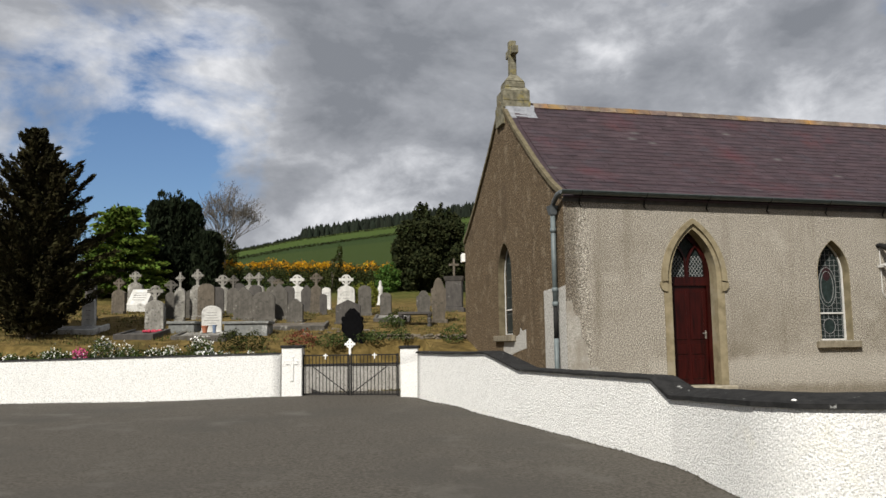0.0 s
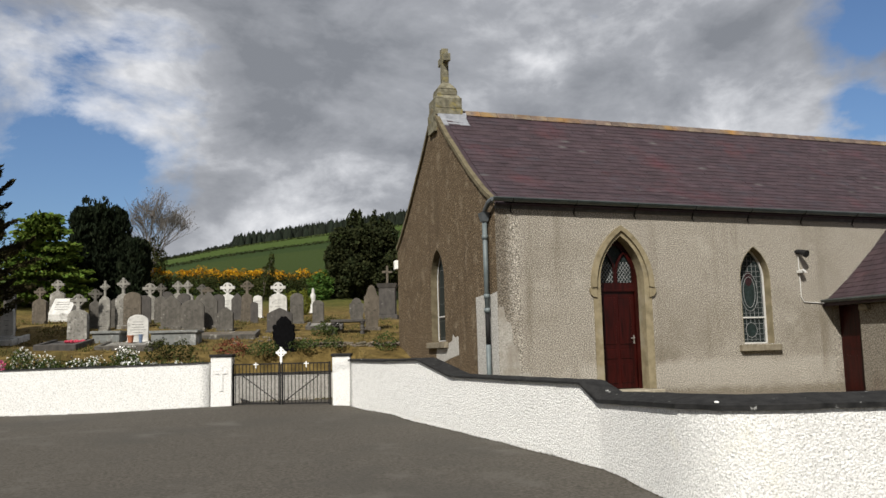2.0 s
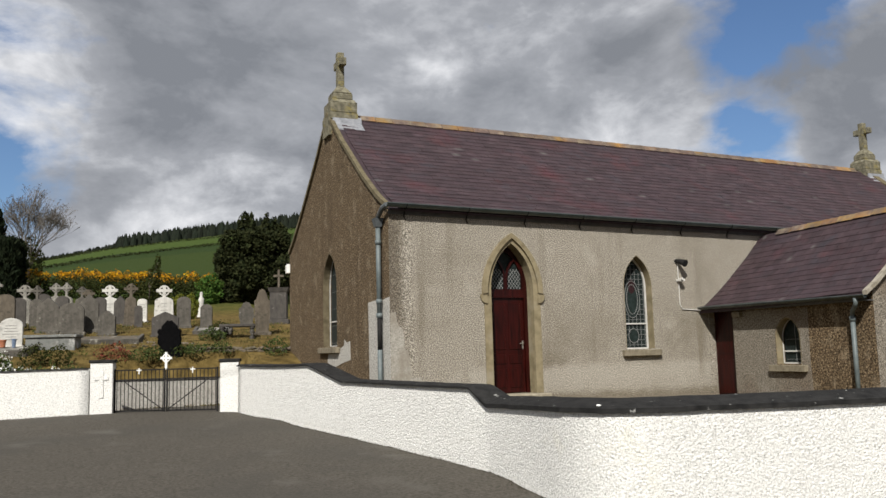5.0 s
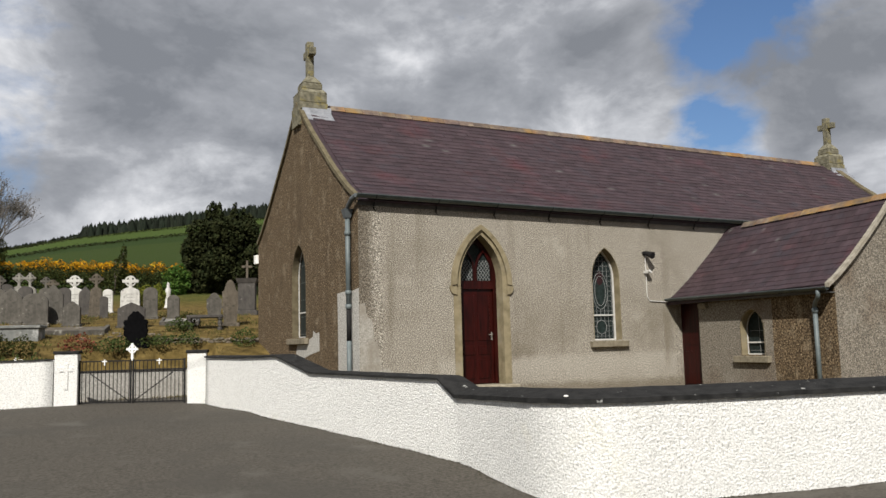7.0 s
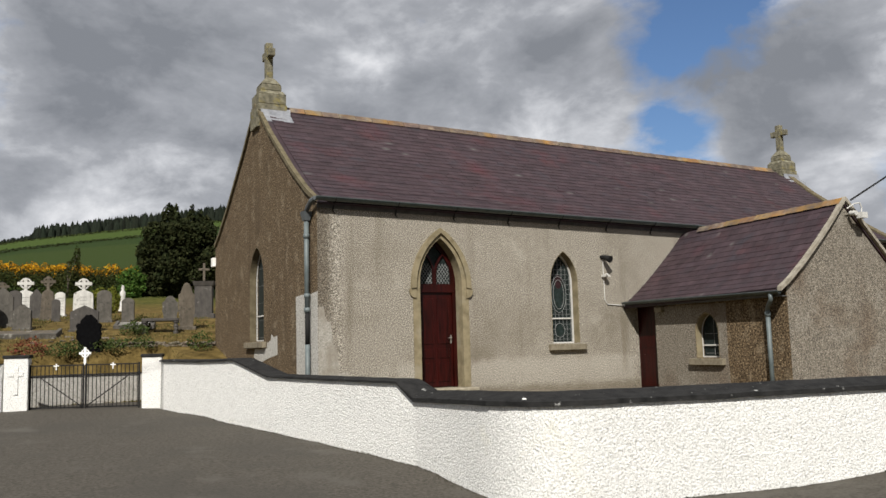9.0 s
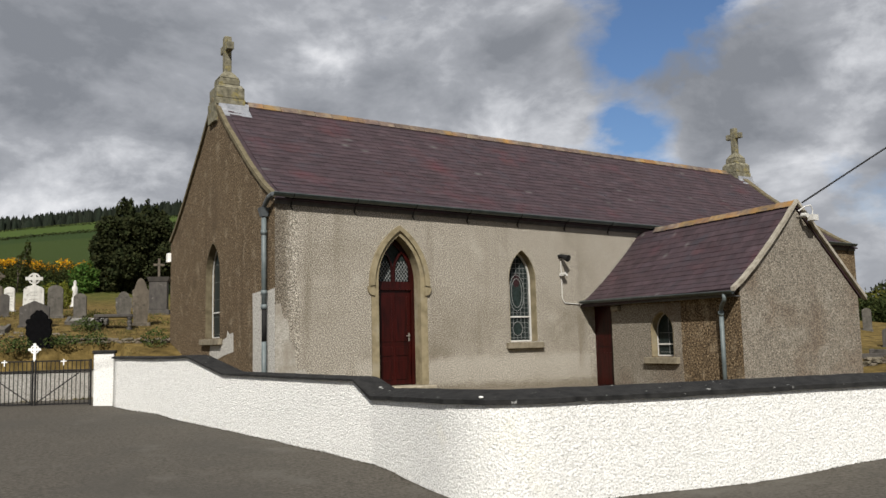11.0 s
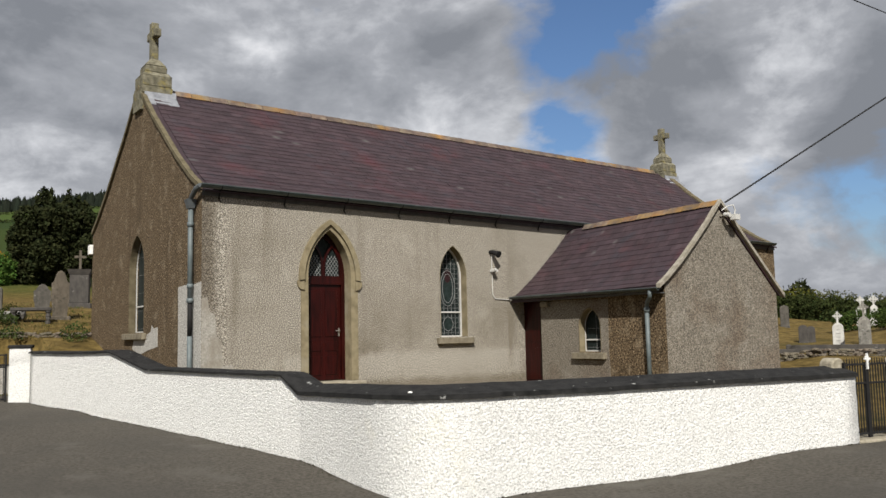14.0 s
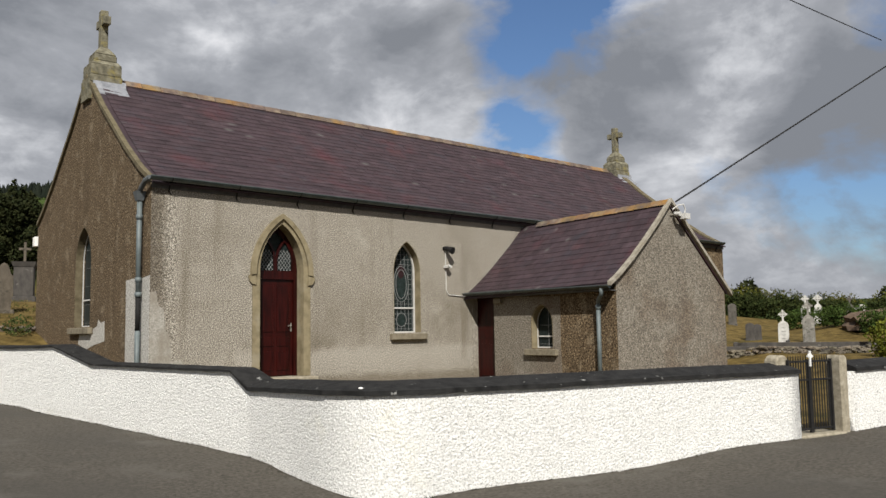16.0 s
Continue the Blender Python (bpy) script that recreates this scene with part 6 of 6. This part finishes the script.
blobs = [(rnd.uniform(-1.65, 1.8), rnd.uniform(-1.2, 1.2), rnd.uniform(0.6, 3.6), rnd.uniform(0.65, 1.0), rnd.uniform(0.7, 1.0)) for _ in range(30)] + \
        [(-0.75, 0, 4.1, 0.38, 1.2), (-0.35, 0.1, 4.2, 0.3, 1.05), (0.55, 0.2, 4.1, 0.3, 1.15), (1.0, 0.1, 4.0, 0.32, 1.0), (1.4, 0, 3.8, 0.5, 0.8), (0.2, 0, 3.6, 0.9, 0.8)]
broad("evergreen_tree", "large dark evergreen tree beside the church gable", 3.95, 33.0, blobs, "holly", 0.19, 1000)
broad("birch_tree", "thin grey-green tree in the distance behind the fir", -17.2, 38.0, [(-0.5, 0, 5.2, 0.8, 1.0), (0.3, 0, 4.2, 0.75, 1.1), (0.5, 0, 3.2, 0.6, 0.8), (-0.6, 0, 3.4, 0.9, 1.2), (-0.3, 0, 6.2, 0.4, 0.6)], "birch", 0.13, 420)
broad("clipped_bush", "round clipped golden bush among the graves", -1.0, 25.2, [(-0.25, 0, 0.55, 0.45, 0.6), (0.25, 0, 0.55, 0.45, 0.6)], "gold", 0.07, 5200, "clipped bushes", "bush", 0)
broad("clipped_bush", "round clipped green bush behind the graves", 1.35, 33.3, [(0, 0, 0.95, 0.75, 0.7), (0, 0, 0.4, 0.7, 0.5)], "box_hedge", 0.12, 2200, "clipped bushes", "bush", 0)
broad("thorn_bush", "thin thorn bush in the boundary hedge", -1.9, 33.5, [(0, 0, 0.8, 0.8, 0.8), (0.3, 0, 1.6, 0.35, 0.6), (0.45, 0, 2.3, 0.16, 0.5)], "gorse_green", 0.13, 700, "", "bush", 0.04)
broad("low_bush", "low dark bush beside the stone edging", -1.9, 10.9, [(0, 0, 0.16, 0.34, 0.22), (0.3, 0.1, 0.14, 0.25, 0.2)], "shrub", 0.06, 2600, "low bushes", "bush", 0)
broad("low_bush", "low dark bush beside a table tomb", -1.5, 11.6, [(0, 0, 0.22, 0.34, 0.3)], "gorse_green", 0.06, 2600, "low bushes", "bush", 0)
broad("low_bush", "green shrub on the bank by the church", -0.5, 8.0, [(0, 0, 0.2, 0.35, 0.28)], "shrub", 0.06, 2400, "low bushes", "bush", 0)
broad("low_bush", "olive green shrub behind the white wall", -6.3, 7.5, [(-0.3, 0, 0.25, 0.38, 0.3), (0.25, 0.05, 0.22, 0.36, 0.28)], "gorse_green", 0.06, 2800, "low bushes", "bush", 0)
broad("low_bush", "copper-leaved shrub behind the gate", -4.75, 8.0, [(0, 0, 0.1, 0.42, 0.32)], "red_leaf", 0.06, 2600, "low bushes", "bush", 0)
for x, y, lab in ((-3.0, 8.25, "green shrub on the retaining wall"), (-2.2, 8.5, "dark green shrub on the retaining wall"), (-4.05, 7.95, "shrub above the retaining wall")):
    broad("low_bush", lab, x, y, [(0, 0, 0.1, 0.4, 0.2), (0.3, 0, 0.12, 0.3, 0.22)], "shrub", 0.055, 2600, "low bushes", "bush", 0)

# tufts of dry grass between the graves
M["dry_blade"] = leaf_material("dry_grass_blades", (0.07, 0.056, 0.020), (0.17, 0.132, 0.052))
M["green_blade"] = leaf_material("green_grass_blades", (0.030, 0.042, 0.010), (0.07, 0.085, 0.022))
for nm, count, mt, lab in (("dry_grass", 15000, "dry_blade", "tufts of dry yellowed grass between the graves"), ("green_grass", 3500, "green_blade", "greener grass tufts round the headstones")):
    pts = []
    while len(pts) < count:
        x, y = rnd.uniform(-14, 1.5), 7.3 + 16 * rnd.random() ** 1.6
        keep = noise.noise((x * 0.8, y * 0.8, 3.0)) > (-0.15 if mt == "dry_blade" else 0.12)
        if keep and inside(x, y) > 1.4 and not (x > -0.2 and y < 8.8):
            z = ground_z(x, y)
            for k in range(4):
                pts.append((x + rnd.gauss(0, 0.05), y + rnd.gauss(0, 0.05), z + rnd.uniform(0.0, 0.035)))
    tagged(leaves(nm, pts, 0.10, M[mt], None, [(0, 0, 1.0)] * len(pts), 0.2), lab, "grass", kind="stuff")

# boundary hedge and gorse beyond the graves
pts, gpts = [], []
for i in range(64):
    x = -14.5 + i * 0.30
    y = 35.6 - 0.16 * x + rnd.uniform(-0.3, 0.3)
    z = ground_z(x, y)
    hgt = rnd.uniform(0.6, 1.0)
    pts.append(ball_points(260, (x, y - 1.0, z + 0.45), (0.5, 0.5, hgt * 0.75), 0.5)[0])
    if rnd.random() < 0.93:
        gpts.append(ball_points(int(rnd.uniform(130, 270)), (x, y + 0.8, z + 1.12 + rnd.uniform(-0.15, 0.2)), (0.44, 0.4, rnd.uniform(0.24, 0.42)), 0.5)[0])
        pts.append(ball_points(90, (x, y + 0.8, z + 0.9), (0.45, 0.4, 0.6), 0.5)[0])
hedge = tagged(leaves("boundary_hedge", np.concatenate(pts), 0.14, M["gorse_green"], None), "rough green hedge along the top of the graveyard", "hedge", kind="stuff")
tagged(leaves("gorse", np.concatenate(gpts), 0.11, M["gorse"], None), "yellow gorse in flower along the field edge", "gorse", kind="stuff")

# flower bed along the white wall
green, white, pinks = [], [], []
bed = along(LEFT_END, LEFT_PIER, [(12 + 0.11 * i, 0, 0) for i in range(155)])
for x, y, _, _ in bed:
    z = 0.58
    oy = rnd.uniform(0.45, 1.0)
    cx, cy = x + 0.2 * oy, y + oy
    hgt = rnd.uniform(0.10, 0.24) + max(0.0, 0.20 * math.sin(x * 2.3) * math.sin(x * 0.9 + 1))
    green.append(ball_points(120, (cx, cy, z + 0.06), (0.17, 0.18, hgt), 0.2)[0])
    if rnd.random() < 0.28 and x > -12.4:
        white.append(ball_points(22, (cx, cy - 0.08, z + hgt * 0.8), (0.15, 0.12, 0.09), 0.3)[0])
for cx, cy, cz, rr, n in ((-9.75, 7.2, 0.92, 0.32, 230), (-9.2, 7.15, 0.84, 0.24, 90), (-7.35, 6.95, 0.94, 0.30, 230), (-8.1, 6.9, 0.74, 0.28, 170), (-8.5, 6.95, 0.74, 0.22, 80), (-10.9, 7.4, 0.72, 0.30, 170)):
    white.append(ball_points(n, (cx, cy, cz), (rr * 1.1, rr * 0.6, rr), 0.3)[0])
    green.append(ball_points(n * 3, (cx, cy, cz - 0.1), (rr * 1.2, rr * 0.8, rr * 1.1), 0.2)[0])
pinks.append(ball_points(150, (-10.25, 6.95, 0.80), (0.2, 0.12, 0.17), 0.3)[0])
pinks.append(ball_points(40, (-10.55, 6.95, 0.62), (0.14, 0.1, 0.08), 0.3)[0])
tagged(leaves("bedding_plants", np.concatenate(green), 0.075, M["shrub"], None), "green bedding plants behind the white wall", "plants", kind="stuff")
tagged(leaves("white_flowers", np.concatenate(white), 0.045, M["blossom"], None, None, 0.9), "white flowers along the bed", "flowers", kind="stuff")
tagged(leaves("pink_flowers", np.concatenate(pinks), 0.05, M["pink"], None, None, 0.9), "bright pink flowers in the bed", "flowers", kind="stuff")
soil = thing("flower_bed", "dark soil bed behind the white wall", "flower bed", kind="structure")
bm = bmesh.new()
d = (LEFT_PIER - LEFT_END).normalized()
n2 = Vector((-d.y, d.x))
slab(bm, [(8, 0.3), (29.0, 0.3), (29.0, 1.35), (8, 1.35)], lambda u, v, q: (LEFT_END.x + d.x * u + n2.x * v, LEFT_END.y + d.y * u + n2.y * v, q + 0.02 + 0.1 * (v - 0.3)), 0.5)
part("soil", bm, M["soil"], soil)

# far forest on the hill and hedgerows across its fields
verts, faces = [], []


def spire(x, y, z, h, r):
    n = len(verts)
    a0 = rnd.random() * 6
    for k in range(5):
        a = a0 + 2 * math.pi * k / 5
        verts.append((x + r * math.cos(a), y + r * math.sin(a), z - 2 + h * 0.12 * rnd.random()))
    for k in range(5):
        a = a0 + 0.6 + 2 * math.pi * k / 5
        verts.append((x + r * 0.5 * math.cos(a), y + r * 0.5 * math.sin(a), z + h * rnd.uniform(0.5, 0.62)))
    verts.append((x, y, z + h))
    for k in range(5):
        faces.append((n + k, n + (k + 1) % 5, n + 5 + k))
        faces.append((n + 5 + k, n + (k + 1) % 5, n + 5 + (k + 1) % 5))
        faces.append((n + 5 + k, n + 5 + (k + 1) % 5, n + 10))


for i in range(3400):
    az = rnd.uniform(-8, 24)
    width = steps(az, ((-8, 8), (0, 12), (2, 18), (3, 55), (8, 75), (14, 105), (24, 130)))
    r = 428 - rnd.random() * width
    x, y = -5.8 + r * math.sin(radians(az)), -15.8 + r * math.cos(radians(az))
    spire(x, y, ground_z(x, y), rnd.uniform(2.6, 6.2) * (1.0 if az > 2.5 else 0.55), rnd.uniform(1.1, 2.2))
tagged(mesh_ob("hill_forest", verts, faces, M["forest"], False), "dark conifer plantation along the hill top", "forest", kind="stuff")
pts = []
for r0, a0, a1, tilt in ((215, -4, 14, 3.0), (305, -1, 14, -2.0), (345, -6, 1, 12.0)):
    for i in range(150):
        az = a0 + (a1 - a0) * i / 149
        r = r0 + tilt * az * 0.6 + rnd.uniform(-1, 1)
        x, y = -5.8 + r * math.sin(radians(az)), -15.8 + r * math.cos(radians(az))
        pts.append(ball_points(14, (x, y, ground_z(x, y) + 0.4), (0.9, 0.6, rnd.uniform(0.25, 0.6)), 0.2)[0])
tagged(leaves("field_hedges", np.concatenate(pts), 0.5, M["holly"], None), "dark hedgerows between the hill fields", "hedge", kind="stuff")

# hedge, bushes and trees beyond the eastern graves
pts, gold = [], []
for i in range(70):
    k = i / 69
    x, y = 33.0 + 24 * k, 15.5 - 20 * k
    z = ground_z(x, y)
    pts.append(ball_points(1000, (x + rnd.uniform(-0.4, 0.4), y + rnd.uniform(-0.4, 0.4), z + 0.55), (0.85, 0.85, rnd.uniform(0.75, 1.05)), 0.5)[0])
    if rnd.random() < 0.4:
        gold.append(ball_points(420, (x + 2, y + 2, z + 1.1 + rnd.uniform(-0.2, 0.3)), (0.9, 0.9, 0.7), 0.4)[0])
tagged(leaves("east_hedge", np.concatenate(pts), 0.16, M["hedge_dark"], None), "mixed green hedge beyond the eastern graves", "hedge", kind="stuff")
tagged(leaves("east_gorse", np.concatenate(gold), 0.15, M["gold_dark"], None), "yellow-green bushes behind the eastern hedge", "bush", kind="stuff")
for x, y in ((29.5, 1.45), (28.0, -0.9), (31.2, 4.3)):
    broad("clipped_bush", "clipped dark green bush among the eastern graves", x, y, [(0, 0, 0.45, 0.55, 0.5), (0.5, -0.5, 0.42, 0.5, 0.46), (-0.4, 0.4, 0.42, 0.45, 0.45)], "hedge_green", 0.09, 2600, "clipped bushes", "bush", 0)
broad("clipped_bush", "golden clipped bush beside the lane graves", 16.15, -6.25, [(0, 0, 0.42, 0.50, 0.52), (0.1, -0.1, 0.2, 0.48, 0.4)], "gold", 0.09, 2600, "clipped bushes", "bush", 0)
for x, y, s in ((44, 18, 0.7), (46, 16, 0.9), (49, 17, 0.6), (54, 10, 0.9), (58, 9, 1.0), (61, 3, 0.8), (64, 5, 1.1)):
    broad("distant_tree", "small dark tree beyond the eastern hedge", x, y, [(0, 0, 1.8 * s, 1.0 * s, 1.2 * s), (0.6, 0.3, 1.3 * s, 0.9 * s, 0.9 * s)], "holly", 0.3, 260, "distant trees", "tree", 0.1)

# bare earth mound among the eastern graves, and litter along the foot of the walls
mound = thing("earth_mound", "mound of brown bare earth beyond the graves", "mound", at=(29.5, -0.2, ground_z(29.5, -0.2)))
bm = bmesh.new()
bmesh.ops.create_icosphere(bm, subdivisions=3, radius=1.0)
for v in bm.verts:
    v.co = Vector((v.co.x * 1.6, v.co.y * 1.5, max(-0.3, v.co.z) * 0.62)) * (1 + 0.3 * noise.noise(v.co * 2.5))
part("earth", bm, M["soil"], mound)
M["litter"] = leaf_material("wall_foot_litter", (0.02, 0.018, 0.010), (0.055, 0.048, 0.028))
pts = []
feet = [(LEFT_END.lerp(LEFT_PIER, 0.35), LEFT_PIER), (WALL_A, WALL_B), (WALL_B, Vector((-0.68, -7.2))), (Vector((-0.25, -8.43)), END_C), (Vector((6.78, -9.83)), Vector((14, -11.3)))]
for a, b in feet:
    d = (b - a).normalized()
    for i in range(int((b - a).length * 70)):
        q = a.lerp(b, rnd.random()) + Vector((d.y, -d.x)) * abs(rnd.gauss(0.0, 0.03))
        pts.append((q.x, q.y, road_z(q.x, q.y) + 0.034 + 0.008 * rnd.random()))
tagged(leaves("wall_litter", pts, 0.022, M["litter"], None, [(1, 1, 0.0)] * len(pts), 0.8), "dirt and dry leaves along the foot of the walls", "litter", kind="stuff")

# ---- overhead line ----
pole = thing("electricity_pole", "wooden electricity pole with a short crossarm", "pole", at=(20.5, -5.75, ground_z(20.5, -5.75)))
bz = ground_z(20.5, -5.75)
bm = bmesh.new()
tube(bm, (0, 0, -0.5), (0, 0, 9.3 - bz), 0.14, 0.10, 12)
part("post", bm, M["bark"], pole)
bm = bmesh.new()
box(bm, -0.05, 0.05, -0.55, 0.75, 8.98 - bz, 9.08 - bz)
ca = part("crossarm", bm, M["bark"], pole)
ca.matrix_basis = pose(0, 0, 0, 0, 0, 40)
for k in (-0.5, 0.7):
    bm = bmesh.new()
    tube(bm, (0, k, 9.08 - bz), (0, k, 9.22 - bz), 0.05, 0.04, 8)
    ins = part("insulator", bm, M["iron"], pole)
    ins.matrix_basis = pose(0, 0, 0, 0, 0, 40)


def wire(label, a, b, sag, r=0.014):
    ob = thing("overhead_wire", label, "wire", "overhead wires")
    bm = bmesh.new()
    a, b = Vector(a), Vector(b)
    pts = [a.lerp(b, i / 16) + Vector((0, 0, -sag * 4 * (i / 16) * (1 - i / 16))) for i in range(17)]
    pipe_run(bm, pts, r, 5)
    part("strand", bm, M["iron"], ob)


wire("black service cable from the pole to the annex", (9.85, -4.66, 3.62), (20.3, -5.45, 8.82), 0.0, 0.02)
wire("thin overhead wire passing high above the church", (19.75, -4.95, 9.2), (-22, -3.8, 10.6), 0.1)
wire("thin overhead wire leading away from the pole", (20.8, -6.2, 9.2), (60, -12, 10.5), 0.4)

# ---- slates ----


def slates(parent, place, width, slope_len, exposure, tile, skip=None, near=None, limit=300):
    """Overlapping slates, course by course; place(u, s, lift) gives the point u along the eaves, s up the slope."""
    verts, faces, singles = [], [], 0
    course, s = 0, 0.0
    while s < slope_len - 0.03:
        u = -0.5 * tile * (course % 2)
        while u < width:
            a, b = max(0.0, u) + 0.003, min(width, u + tile) - 0.003
            top = min(slope_len, s + exposure * 1.35)
            u += tile
            if b - a < 0.04 or (skip and skip((a + b) / 2, s)):
                continue
            j = rnd.uniform(-0.007, 0.007)
            lift = 0.022 + rnd.uniform(-0.002, 0.005)
            quad = [place(a, s + j, lift), place(b, s + j, lift + rnd.uniform(-0.003, 0.003)), place(b, top, 0.004), place(a, top, 0.004)]
            low = [place(a, s + j, lift - 0.011), place(b, s + j, lift - 0.011)]
            v = [tuple(q) for q in quad + low]
            f = [(0, 1, 2, 3), (4, 5, 1, 0), (5, 2, 1), (4, 0, 3)]
            if near and near((a + b) / 2, s) and singles < limit:
                singles += 1
                mesh_ob("slate", v, f, M["slate"], False, parent)
            else:
                n = len(verts)
                verts += v
                faces += [tuple(n + i for i in q) for q in f]
        s += exposure
        course += 1
    if verts:
        ob = mesh_ob("slate_field", verts, faces, M["slate_joined"], False, parent)
        ob["kind"] = "stuff"


# front slope of the nave: arc length up from the eaves, by the profile
PROFILE = [(a, roof_z(YR - a)) for a in (4.36, 4.11, 3.62, 3.11, 2.75, 1.9, 1.15, 0.5, 0.0)]
SLOPE = sum(math.hypot(q[0] - p[0], q[1] - p[1]) for p, q in zip(PROFILE, PROFILE[1:]))


def nave_point(u, s, lift):
    left = s
    for p, q in zip(PROFILE, PROFILE[1:]):
        d = math.hypot(q[0] - p[0], q[1] - p[1])
        if left <= d or q is PROFILE[-1]:
            k = left / d
            a, z = p[0] + (q[0] - p[0]) * k, p[1] + (q[1] - p[1]) * k
            x = 0.2 + u
            return (x, YR - a, z + lift - 0.02 + ridge_sag(x))
        left -= d


slates(roof, nave_point, L - 0.4, SLOPE - 0.08, 0.205, 0.30, None, lambda u, s: u < 4.0 and s < 3.6)
ASL = math.hypot(2.06, AR - annex_z(AM - 2.06))


def annex_point(u, s, lift):
    k, y = s / ASL, AY + 0.02 + u
    return (AM - 2.06 * (1 - k), y, annex_z(AM - 2.06 * (1 - k)) + lift - 0.02 - 0.02 * (y - AY))


def behind_nave(u, s):
    y = AY + u
    z = annex_z(AM - 2.06 * (1 - s / ASL))
    return y > 0.05 or (y > -0.26 and z > EAVE) or (z > roof_z(y) + 0.05 and y > -0.2)


slates(aroof, annex_point, -AY + 0.05, ASL - 0.06, 0.19, 0.30, behind_nave, lambda u, s: True)
# where the annex ridge runs into the nave roof
bm = bmesh.new()
yv = -0.62
slab(bm, [(AM - 0.5, 3.05), (AM, AR - 0.12), (AM + 0.5, 3.05)], lambda u, v, q: (u, yv + q, v), 0.5)
part("roof_saddle", bm, M["slate_joined"], annex)
